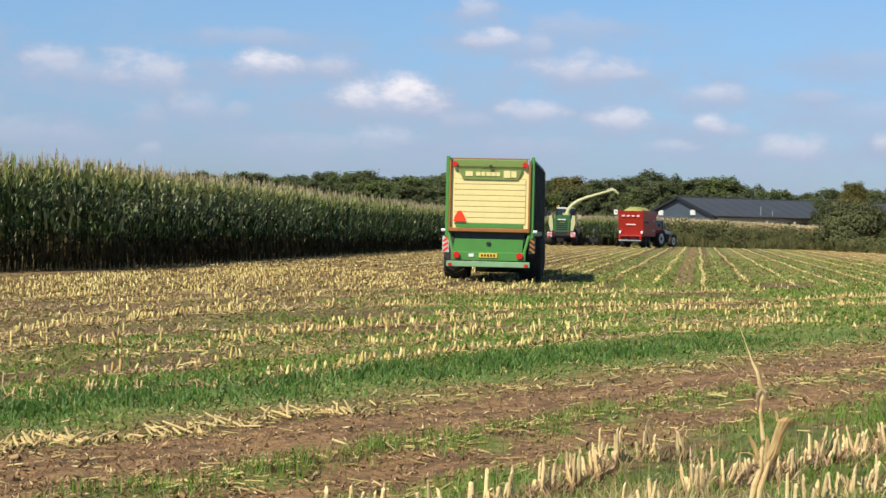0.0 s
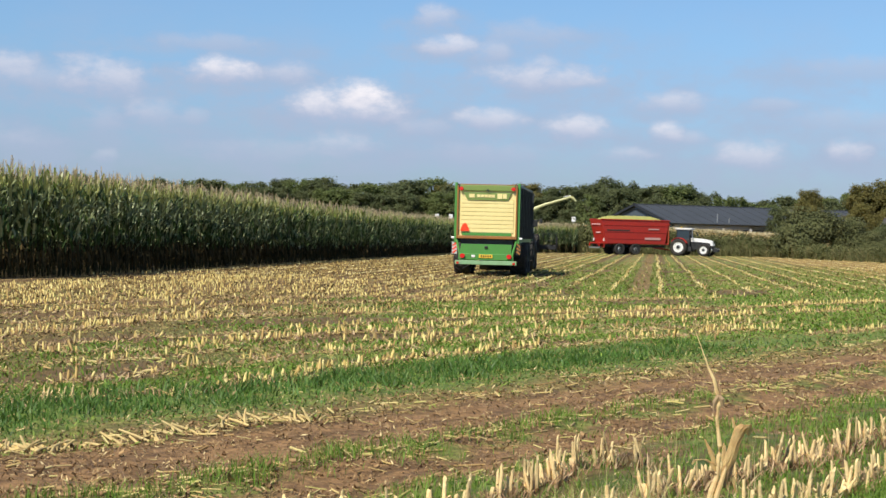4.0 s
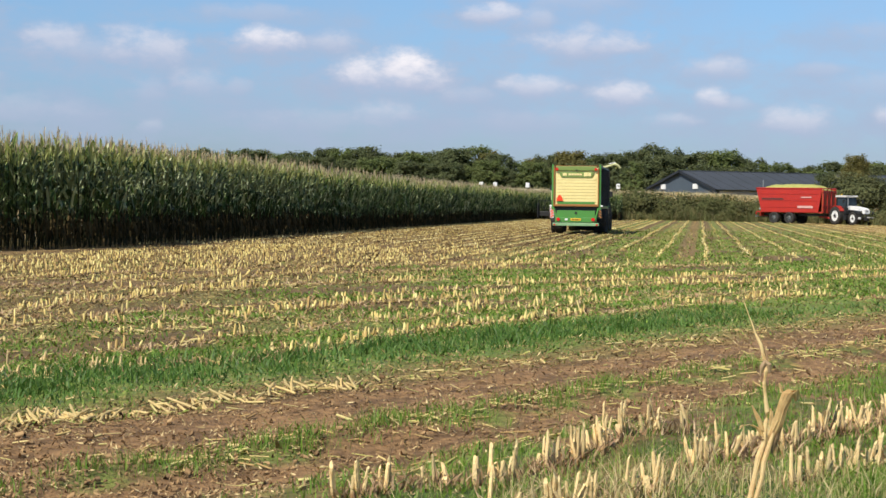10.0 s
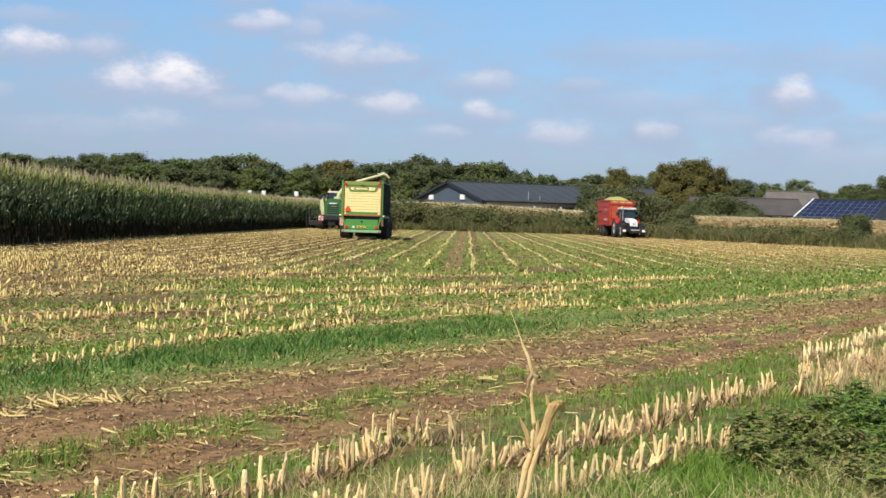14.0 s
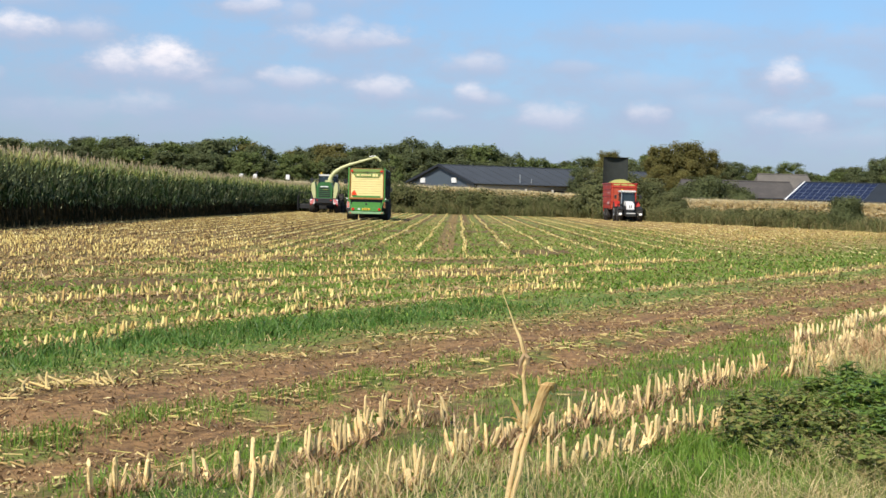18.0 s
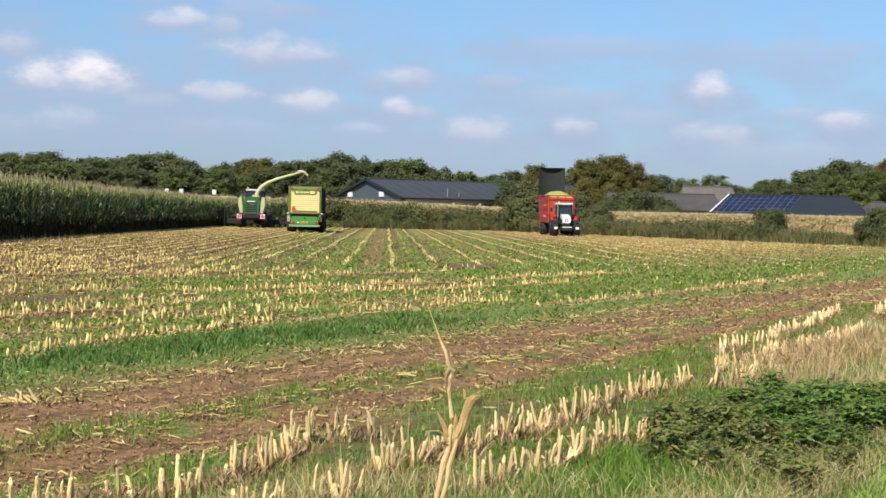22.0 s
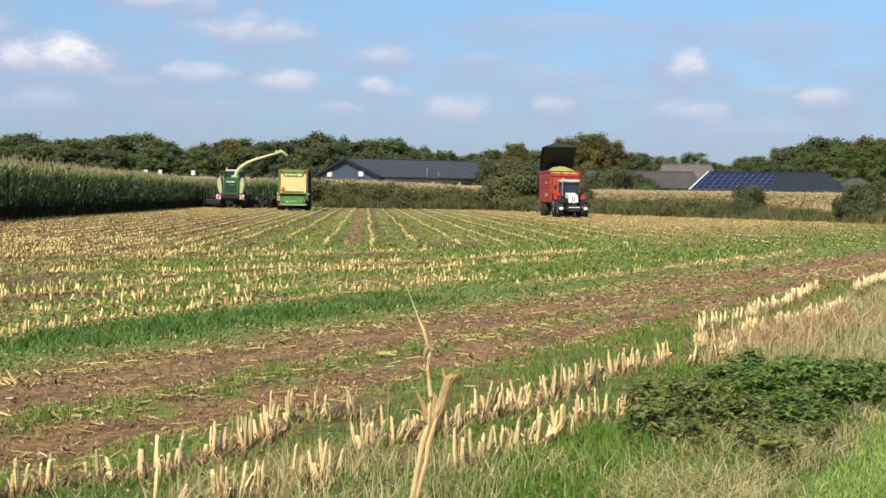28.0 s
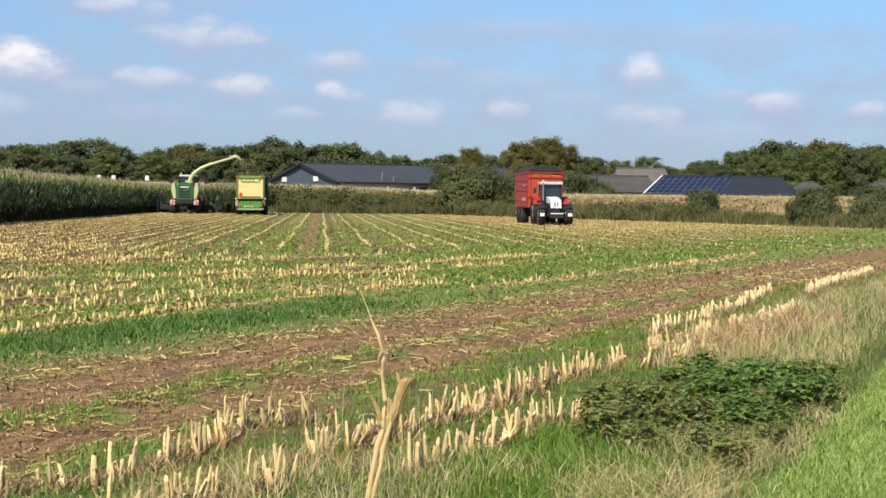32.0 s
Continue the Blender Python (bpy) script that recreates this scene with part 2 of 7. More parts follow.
M = {
    "green": surface("green_paint", (0.075, 0.27, 0.05), 0.42, (0.08, 0.20, 0.05), 3.0, 0.5, 0.25),
    "dark_green": surface("dark_green_paint", (0.012, 0.07, 0.03), 0.45, (0.02, 0.05, 0.03), 3.0, 0.5, 0.2),
    "harvester_green": surface("harvester_green_paint", (0.035, 0.14, 0.035), 0.4, (0.03, 0.10, 0.03), 3.0, 0.5, 0.2),
    "cream": surface("cream_panel", (0.80, 0.69, 0.31), 0.45, (0.72, 0.60, 0.26), 2.5, 0.5, 0.1),
    "rust": surface("orange_brown_post", (0.36, 0.15, 0.03), 0.55, (0.22, 0.1, 0.04), 5.0, 0.6, 0.3),
    "red": surface("red_paint", (0.42, 0.028, 0.017), 0.4, (0.33, 0.02, 0.016), 2.0, 0.6, 0.2),
    "lamp_red": surface("red_lens", (0.6, 0.02, 0.015), 0.2, (0.45, 0.02, 0.02), 20.0, 0.3, 0.1),
    "sign_red": surface("orange_red_reflector", (0.85, 0.06, 0.015), 0.35, (0.7, 0.07, 0.02), 8.0, 0.3, 0.1),
    "white": surface("white_paint", (0.78, 0.78, 0.76), 0.4, (0.66, 0.66, 0.64), 4.0, 0.4, 0.1),
    "grey": surface("grey_metal", (0.35, 0.37, 0.38), 0.4, (0.25, 0.26, 0.27), 5.0, 0.5, 0.25, metal=0.5),
    "rim": surface("white_rim", (0.62, 0.62, 0.6), 0.45, (0.45, 0.42, 0.38), 7.0, 0.6, 0.3),
    "black": surface("black_steel", (0.014, 0.015, 0.016), 0.5, (0.03, 0.03, 0.03), 6.0, 0.6, 0.2),
    "cover": surface("dark_mesh_cover", (0.030, 0.035, 0.033), 0.9, (0.042, 0.047, 0.044), 3.0, 0.6, 0.4, gloss=0.25),
    "rubber": surface("tyre_rubber", (0.022, 0.021, 0.02), 0.85, (0.06, 0.05, 0.04), 5.0, 0.6, 0.3),
    "glass": surface("dark_cab_glass", (0.02, 0.03, 0.035), 0.08, (0.03, 0.04, 0.045), 2.0, 0.4, 0.0),
    "groove": surface("cream_groove", (0.52, 0.40, 0.15), 0.6, (0.42, 0.32, 0.12), 4.0, 0.5, 0.2),
    "yellow": surface("yellow_plate", (0.8, 0.52, 0.04), 0.4, (0.65, 0.42, 0.05), 9.0, 0.4, 0.2),
    "spout": surface("pale_spout_paint", (0.54, 0.54, 0.27), 0.5, (0.42, 0.43, 0.2), 3.0, 0.5, 0.3),
    "chop": surface("chopped_maize", (0.40, 0.38, 0.11), 0.9, (0.26, 0.29, 0.07), 4.0, 0.7, 0.5, 0.8, 30.0),
    "straw": surface("dry_straw", (0.6, 0.46, 0.17), 0.8, (0.2, 0.125, 0.05), 9.0, 0.4, 0.3, tones=((0.68, 0.56, 0.24), (0.56, 0.41, 0.15), (0.32, 0.20, 0.075), (0.50, 0.46, 0.14), (0.62, 0.51, 0.22), (0.17, 0.105, 0.04))),
    "stub": surface("maize_stub", (0.7, 0.56, 0.2), 0.7, (0.34, 0.22, 0.07), 14.0, 0.5, 0.3, foot=((0.21, 0.13, 0.045), 0.06), tones=((0.82, 0.70, 0.28), (0.66, 0.50, 0.16), (0.40, 0.26, 0.085), (0.76, 0.65, 0.23), (0.58, 0.42, 0.13), (0.26, 0.16, 0.055), (0.84, 0.72, 0.30), (0.70, 0.55, 0.18))),
    "near_stub": surface("near_maize_stub", (0.86, 0.68, 0.33), 0.65, (0.64, 0.42, 0.18), 22.0, 0.6, 0.35, 0.4, 60.0, per_object=0.4, foot=((0.34, 0.18, 0.075), 0.09)),
    "edge_stub": surface("pale_maize_stub", (0.86, 0.72, 0.37), 0.7, (0.55, 0.37, 0.16), 14.0, 0.5, 0.3, foot=((0.32, 0.18, 0.075), 0.06), tones=((0.86, 0.74, 0.39), (0.76, 0.60, 0.28), (0.60, 0.42, 0.18), (0.88, 0.77, 0.42), (0.70, 0.52, 0.24), (0.82, 0.68, 0.34))),
    "pale_stem": surface("pale_maize_stem", (0.68, 0.54, 0.23), 0.65, (0.46, 0.32, 0.12), 14.0, 0.7, 0.4, per_object=0.7),
    "dry_leaf": surface("withered_leaf", (0.86, 0.66, 0.32), 0.7, (0.66, 0.40, 0.17), 14.0, 0.7, 0.25, through_light=0.2),
    "grass": surface("green_grass", (0.12, 0.20, 0.02), 0.6, (0.07, 0.11, 0.012), 3.0, 0.4, 0.2, through_light=0.3, tones=((0.12, 0.23, 0.018), (0.18, 0.31, 0.028), (0.20, 0.335, 0.042), (0.07, 0.14, 0.014), (0.14, 0.28, 0.024), (0.28, 0.335, 0.07))),
    "lush": surface("lush_grass", (0.08, 0.17, 0.02), 0.55, (0.05, 0.09, 0.012), 3.0, 0.4, 0.2, through_light=0.3, tones=((0.065, 0.16, 0.022), (0.11, 0.235, 0.034), (0.036, 0.085, 0.015), (0.16, 0.27, 0.046), (0.06, 0.145, 0.024))),
    "chaff": surface("field_chaff", (0.4, 0.34, 0.14), 0.85, (0.14, 0.10, 0.035), 9.0, 0.4, 0.2, tones=((0.52, 0.45, 0.18), (0.15, 0.095, 0.034), (0.24, 0.31, 0.06), (0.13, 0.235, 0.024), (0.34, 0.25, 0.09), (0.10, 0.066, 0.023), (0.21, 0.31, 0.04), (0.20, 0.13, 0.05), (0.17, 0.27, 0.03))),
    "brown_chaff": surface("brown_field_chaff", (0.4, 0.3, 0.12), 0.85, (0.12, 0.08, 0.03), 9.0, 0.4, 0.2, tones=((0.46, 0.33, 0.12), (0.06, 0.032, 0.012), (0.19, 0.11, 0.038), (0.07, 0.038, 0.014), (0.34, 0.22, 0.08), (0.045, 0.025, 0.009), (0.12, 0.065, 0.022))),
    "track_chaff": surface("track_chaff", (0.4, 0.27, 0.15), 0.9, (0.2, 0.12, 0.06), 9.0, 0.4, 0.2, tones=((0.60, 0.46, 0.22), (0.17, 0.10, 0.042), (0.44, 0.30, 0.14), (0.09, 0.05, 0.022), (0.68, 0.54, 0.27), (0.26, 0.165, 0.075), (0.13, 0.075, 0.03), (0.38, 0.25, 0.12))),
    # bright tones put the sun on the crop's top into the leaf colour
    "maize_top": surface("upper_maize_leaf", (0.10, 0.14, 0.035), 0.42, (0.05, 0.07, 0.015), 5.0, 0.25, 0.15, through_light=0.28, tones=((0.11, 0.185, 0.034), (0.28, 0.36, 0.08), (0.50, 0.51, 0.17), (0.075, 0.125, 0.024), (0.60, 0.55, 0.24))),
    "olive_green": surface("faded_green_panel", (0.19, 0.27, 0.065), 0.5, (0.15, 0.22, 0.055), 3.0, 0.5, 0.25),
    "pale_green": surface("pale_green_bumper", (0.24, 0.42, 0.22), 0.5, (0.18, 0.30, 0.16), 3.0, 0.5, 0.3),
    "swath": surface("pale_swath_straw", (0.7, 0.6, 0.3), 0.8, (0.4, 0.3, 0.12), 9.0, 0.4, 0.1, tones=((0.80, 0.72, 0.38), (0.66, 0.56, 0.24), (0.84, 0.76, 0.42), (0.52, 0.44, 0.17))),
    "clod": surface("soil_clod", (0.20, 0.115, 0.05), 0.95, (0.34, 0.22, 0.10), 8.0, 0.5, 0.2, island=0.9),
    "pale_red": surface("faded_lettering", (0.62, 0.36, 0.33), 0.5, (0.5, 0.25, 0.23), 6.0, 0.5, 0.2),
    "lawn": surface("mown_verge_grass", (0.24, 0.35, 0.07), 0.7, (0.32, 0.41, 0.11), 3.0, 0.4, 0.1, island=0.6, through_light=0.25),
    "dry_grass": surface("dry_tall_grass", (0.58, 0.47, 0.24), 0.75, (0.3, 0.22, 0.11), 5.0, 0.4, 0.1, through_light=0.25, tones=((0.70, 0.57, 0.30), (0.52, 0.38, 0.18), (0.80, 0.67, 0.38), (0.36, 0.25, 0.11), (0.46, 0.46, 0.17), (0.22, 0.30, 0.06), (0.62, 0.48, 0.25))),
    "russet": surface("russet_seed_head", (0.34, 0.18, 0.08), 0.85, (0.36, 0.22, 0.12), 9.0, 0.5, 0.2, tones=((0.38, 0.20, 0.09), (0.54, 0.36, 0.18), (0.28, 0.14, 0.06), (0.62, 0.46, 0.24))),
    "weed": surface("nettle_leaf", (0.09, 0.16, 0.025), 0.5, (0.06, 0.11, 0.016), 4.0, 0.4, 0.15, through_light=0.3, tones=((0.115, 0.21, 0.03), (0.18, 0.29, 0.05), (0.055, 0.10, 0.018), (0.28, 0.37, 0.085), (0.13, 0.225, 0.035), (0.22, 0.24, 0.065))),
    "bramble": surface("bramble_leaf", (0.12, 0.16, 0.035), 0.6, (0.06, 0.08, 0.02), 4.0, 0.4, 0.15, through_light=0.3, tones=((0.13, 0.20, 0.035), (0.22, 0.28, 0.06), (0.08, 0.12, 0.024), (0.32, 0.34, 0.10), (0.26, 0.20, 0.08), (0.16, 0.26, 0.04))),
    # pale tones paint glints, near-black ones the shade inside the stand
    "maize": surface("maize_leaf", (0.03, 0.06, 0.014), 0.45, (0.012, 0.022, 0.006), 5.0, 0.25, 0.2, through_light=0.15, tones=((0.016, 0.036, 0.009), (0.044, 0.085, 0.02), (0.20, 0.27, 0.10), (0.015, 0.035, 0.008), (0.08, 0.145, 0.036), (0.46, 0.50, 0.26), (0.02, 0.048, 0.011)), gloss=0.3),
    # near-black: the stand's shade painted into withering low leaves and stalks
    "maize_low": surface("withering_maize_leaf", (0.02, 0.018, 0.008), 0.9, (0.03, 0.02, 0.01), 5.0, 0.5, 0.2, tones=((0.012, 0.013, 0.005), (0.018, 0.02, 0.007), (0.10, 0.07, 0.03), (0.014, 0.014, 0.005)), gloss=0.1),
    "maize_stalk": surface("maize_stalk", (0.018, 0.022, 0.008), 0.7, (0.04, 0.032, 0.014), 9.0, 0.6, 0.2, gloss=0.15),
    "tassel": surface("maize_tassel", (0.56, 0.46, 0.28), 0.8, (0.45, 0.36, 0.22), 5.0, 0.5, 0.1, island=0.6, through_light=0.25),
    "ripe": surface("ripe_maize_leaf", (0.68, 0.57, 0.34), 0.9, (0.60, 0.51, 0.30), 0.12, 0.6, 0.1, through_light=0.5),
    "ripe_leaf": surface("ripe_maize_blade", (0.6, 0.48, 0.22), 0.9, (0.5, 0.41, 0.2), 2.0, 0.3, 0.05, through_light=0.55, tones=((0.74, 0.655, 0.43), (0.71, 0.62, 0.39), (0.68, 0.60, 0.38), (0.76, 0.67, 0.44), (0.67, 0.59, 0.37))),
    # oak green lifted and blued: distant haze put into the leaf colour
    "tree_a": surface("oak_leaves", (0.120, 0.152, 0.066), 1.0, (0.15, 0.165, 0.072), 0.25, 0.8, 0.0, island=0.2, through_light=0.5),
    "tree_b": surface("turning_oak_leaves", (0.178, 0.172, 0.056), 1.0, (0.215, 0.185, 0.060), 0.25, 0.8, 0.0, island=0.2, through_light=0.5),
    # ash brightened: light and haze on the near trees put into leaf colour
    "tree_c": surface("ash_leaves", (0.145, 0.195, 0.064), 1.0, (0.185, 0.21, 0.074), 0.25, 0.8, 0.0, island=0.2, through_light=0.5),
    "bush": surface("willow_leaves", (0.125, 0.145, 0.058), 0.95, (0.165, 0.17, 0.07), 0.6, 0.8, 0.0, island=0.35, through_light=0.45),
    "dark_bush": surface("dark_bush_leaves", (0.092, 0.116, 0.043), 0.9, (0.13, 0.145, 0.056), 0.8, 0.7, 0.0, island=0.4, through_light=0.38),
    "hedge": surface("bank_growth", (0.105, 0.128, 0.042), 0.95, (0.165, 0.155, 0.062), 0.5, 0.9, 0.0, island=0.4, through_light=0.4),
    "husk": surface("torn_husk", (0.5, 0.35, 0.18), 0.8, (0.3, 0.19, 0.09), 9.0, 0.4, 0.3, through_light=0.2, tones=((0.52, 0.37, 0.20), (0.30, 0.18, 0.085), (0.66, 0.50, 0.30), (0.40, 0.25, 0.14), (0.20, 0.12, 0.055))),
    "reed": surface("bank_reed", (0.13, 0.14, 0.05), 0.85, (0.08, 0.085, 0.03), 2.0, 0.5, 0.15, through_light=0.3, tones=((0.10, 0.13, 0.04), (0.19, 0.20, 0.07), (0.07, 0.085, 0.028), (0.34, 0.28, 0.13), (0.13, 0.16, 0.05), (0.25, 0.22, 0.09))),
    "bark": surface("bark", (0.09, 0.07, 0.05), 0.9, (0.05, 0.04, 0.03), 2.0, 0.6, 0.4, 0.8, 14.0),
    "roof_slate": surface("slate_grey_roof", (0.046, 0.055, 0.068), 0.8, (0.038, 0.046, 0.056), 0.3, 0.7, 0.25),
    "roof_blue": surface("dark_blue_sheet_roof", (0.026, 0.034, 0.046), 0.85, (0.022, 0.028, 0.038), 0.3, 0.7, 0.25, gloss=0.2),
    "wall_blue": surface("blue_grey_cladding", (0.066, 0.088, 0.112), 0.6, (0.055, 0.072, 0.092), 0.3, 0.6, 0.15),
    "trim_dark": surface("dark_verge_board", (0.02, 0.024, 0.03), 0.6),
    "roof_old": surface("weathered_sheet_roof", (0.066, 0.060, 0.056), 0.9, (0.10, 0.088, 0.08), 0.5, 0.7, 0.4),
    "roof_tile": surface("brown_tile_roof", (0.115, 0.104, 0.092), 0.85, (0.155, 0.14, 0.12), 0.5, 0.7, 0.4),
    "brick": surface("red_brown_brick", (0.26, 0.13, 0.09), 0.85, (0.2, 0.1, 0.07), 2.0, 0.6, 0.3),
    "panel_rail": surface("aluminium_panel_frame", (0.11, 0.135, 0.18), 0.6, (0.09, 0.11, 0.15), 3.0, 0.5, 0.1),
    "faded_red": surface("faded_orange_red_sheet", (0.45, 0.085, 0.032), 0.55, (0.38, 0.04, 0.02), 1.2, 0.6, 0.25),
    "solar": surface("solar_cell", (0.014, 0.019, 0.048), 0.25, (0.018, 0.024, 0.058), 3.0, 0.5, 0.0),
}


# ---- the lie of the land: u runs along the farm track, v across it towards the field ----
TRACK = radians(28.0)
CA, SA = math.cos(TRACK), math.sin(TRACK)


def uv_of(x, y):
    return x * SA + y * CA, -x * CA + y * SA


def xy_of(u, v):
    return u * SA - v * CA, u * CA + v * SA


def ground_z(x, y):
    """Height of the soil: almost level, ruts in the track, small clods."""
    x, y = np.asarray(x, float), np.asarray(y, float)
    u, v = uv_of(x, y)
    near = np.clip((70.0 - y) / 40.0, 0, 1) * np.clip((90 - np.abs(x)) / 30.0, 0, 1)
    z = 0.018 * np.sin(1.9 * u + 0.7 * v) * np.sin(0.8 * v) + 0.012 * np.sin(4.3 * u - 2.1 * v + 1.0) + 0.01 * np.sin(7.7 * v + 2.9 * u)
    ridge = 7.28 + 0.03 * np.clip(u, 0, 28)
    for off in (-0.7, 0.95):
        z = z - 0.05 * np.exp(-((v - ridge - off) / 0.42) ** 2)
    z = z + 0.04 * np.exp(-((v - ridge) / 0.2) ** 2)
    return z * near


def ridge_v(u):
    """Where the ridge between the two ruts of the track runs."""
    return 7.28 + 0.03 * np.clip(u, 0, 28)


def lawn_edge(u):
    """The mown verge lies on the near side of this line."""
    return 1.42 + 0.071 * np.clip(u, 0, 26)


def np_mesh(name, verts, faces):
    """A mesh from arrays; all faces have the same number of corners."""
    verts, faces = np.asarray(verts, np.float32), np.asarray(faces, np.int32)
    me = bpy.data.meshes.new(name)
    me.vertices.add(len(verts))
    me.vertices.foreach_set("co", verts.ravel())
    me.loops.add(faces.size)
    me.loops.foreach_set("vertex_index", faces.ravel())
    me.polygons.add(len(faces))
    me.polygons.foreach_set("loop_start", np.arange(len(faces), dtype=np.int32) * faces.shape[1])
    me.update(calc_edges=True)
    return me


def stuff(name, verts, faces, material, parent=None, label="", category="", kind="stuff"):
    ob = new(name, np_mesh(name, verts, faces))
    ob.data.materials.append(material)
    if parent:
        ob.parent = parent
    return tagged(ob, label, category, "", kind)


# the bare lane between two rows
BARE = (-0.85, -0.15)


def build_ground():
    radii = [0.0]
    r = 0.6
    while r < 4800:
        radii.append(r)
        r *= 1.045 if r < 90 else 1.12
    turns = np.concatenate([np.arange(-34, 34.01, 0.6), np.arange(38, 326, 6.0)])
    a = np.radians(turns)
    n = len(a)
    rr = np.array(radii)
    x, y = np.outer(rr, np.sin(a)), np.outer(rr, np.cos(a))
    z = ground_z(x, y)
    verts = np.stack([x, y, z], -1).reshape(-1, 3)
    i, j = np.meshgrid(np.arange(len(rr) - 1), np.arange(n), indexing="ij")
    jn = (j + 1) % n
    faces = np.stack([i * n + j, i * n + jn, (i + 1) * n + jn, (i + 1) * n + j], -1).reshape(-1, 4)[:, ::-1]
    m = bpy.data.materials.new("field_soil")
    m.use_nodes = True
    k = Nodes(m.node_tree)
    shader = m.node_tree.nodes["Principled BSDF"]
    place = k.add("ShaderNodeTexCoord").outputs["Object"]
    sep = k.add("ShaderNodeSeparateXYZ")
    k.link(place, sep.inputs[0])
    X, Y = sep.outputs[0], sep.outputs[1]
    U = k.math("ADD", k.math("MULTIPLY", X, SA), k.math("MULTIPLY", Y, CA))
    broad = k.noise(place, 0.22, 4.0)
    patch = k.noise(place, 1.1, 5.0)
    fine = k.noise(place, 9.0, 6.0, 0.65)
    grit = k.noise(place, 42.0, 4.0, 0.7)
    v = k.math("ADD", k.math("MULTIPLY", X, -CA), k.math("MULTIPLY", Y, SA))
    v = k.math("ADD", v, k.math("MULTIPLY", k.math("SUBTRACT", patch, 0.5), 1.1))
    soil = k.mix(k.smooth(fine, 0.3, 0.7), (0.14, 0.076, 0.030), (0.38, 0.22, 0.092))
    soil = k.mix(k.math("MULTIPLY", k.smooth(patch, 0.45, 0.7), 0.45), soil, (0.38, 0.22, 0.09))
    soil = k.mix(k.math("MULTIPLY", k.smooth(v, 11.0, 13.0), 0.72), soil, (0.050, 0.026, 0.009))
    along = k.add("ShaderNodeCombineXYZ")
    k.sock(along.inputs[0], k.math("MULTIPLY", k.math("ADD", k.math("MULTIPLY", X, SA), k.math("MULTIPLY", Y, CA)), 0.35))
    k.sock(along.inputs[1], k.math("MULTIPLY", k.math("ADD", k.math("MULTIPLY", X, -CA), k.math("MULTIPLY", Y, SA)), 2.6))
    streak = k.noise(along.outputs[0], 1.6, 5.0, 0.6)
    soil = k.mix(k.math("MULTIPLY", k.smooth(streak, 0.46, 0.62), 0.6), soil, (0.085, 0.047, 0.018))
    green = k.mix(k.smooth(fine, 0.35, 0.65), (0.08, 0.14, 0.017), (0.18, 0.28, 0.04))
    straw = k.mix(k.smooth(grit, 0.35, 0.65), (0.22, 0.135, 0.042), (0.50, 0.35, 0.12))

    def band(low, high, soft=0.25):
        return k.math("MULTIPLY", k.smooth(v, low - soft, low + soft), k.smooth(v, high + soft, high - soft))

    # verge ground darkened: shade under the tall grass put into its green
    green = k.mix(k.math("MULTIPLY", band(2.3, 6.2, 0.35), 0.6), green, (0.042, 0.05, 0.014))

    # the rows leave lanes of bare soil, grass and straw
    lane_x = k.math("ADD", X, k.math("MULTIPLY", k.math("SUBTRACT", broad, 0.5), 0.8))
    lane = k.math("ADD", k.math("MULTIPLY", k.math("SINE", k.math("MULTIPLY", lane_x, 4.19)), 0.5), k.math("MULTIPLY", k.math("SINE", k.math("MULTIPLY", lane_x, 1.37)), 0.5))
    rows_here = k.smooth(v, 22.0, 26.0)
    bare = k.math("MULTIPLY", k.smooth(X, BARE[0] - 0.3, BARE[0] + 0.2), k.smooth(X, BARE[1] + 0.3, BARE[1] - 0.2))
    lane_soil = k.math("MULTIPLY", k.math("MAXIMUM", k.smooth(lane, 0.1, 0.7), bare), rows_here)
    lane_straw = k.math("MULTIPLY", k.smooth(lane, -0.15, -0.6), rows_here)
    # how much grass grows where
    growth = k.math("MULTIPLY", k.smooth(k.math("ADD", k.math("MULTIPLY", broad, 0.6), k.math("MULTIPLY", patch, 0.5)), 0.37, 0.54), 0.9)
    inner = k.math("MULTIPLY", growth, k.smooth(v, 9.8, 10.6))
    top = k.math("MINIMUM", k.math("SUBTRACT", 15.6, k.math("MULTIPLY", U, 0.185)), 12.2)
    lush = k.math("MULTIPLY", k.math("MULTIPLY", k.smooth(v, 9.0, 11.2), k.smooth(k.math("SUBTRACT", top, v), -0.6, 0.6)), 0.9)
    verge = k.math("MULTIPLY", k.smooth(v, 6.9, 6.2), k.smooth(k.math("ADD", patch, k.math("MULTIPLY", k.smooth(v, 5.0, 3.0), 0.5)), 0.38, 0.62))
    off = k.math("SUBTRACT", v, k.math("ADD", 7.28, k.math("MULTIPLY", k.math("MINIMUM", U, 28.0), 0.03)))
    mid = k.math("MULTIPLY", k.math("MULTIPLY", k.smooth(off, -0.42, -0.15), k.smooth(off, 0.42, 0.15)), k.smooth(patch, 0.40, 0.58))
    far_left = k.smooth(k.math("ADD", X, k.math("MULTIPLY", Y, 0.01)), -9.5, -4.0)
    inner = k.math("MULTIPLY", inner, k.math("ADD", k.math("MULTIPLY", far_left, 0.75), 0.25))
    golden = k.math("MULTIPLY", k.smooth(k.math("ADD", X, k.math("MULTIPLY", broad, 6.0)), 11.0, 16.5), k.smooth(v, 15.0, 22.0))
    inner = k.math("MULTIPLY", inner, k.math("SUBTRACT", 1.0, k.math("MULTIPLY", golden, 0.8)))
    V = k.math("ADD", k.math("MULTIPLY", X, -CA), k.math("MULTIPLY", Y, SA))
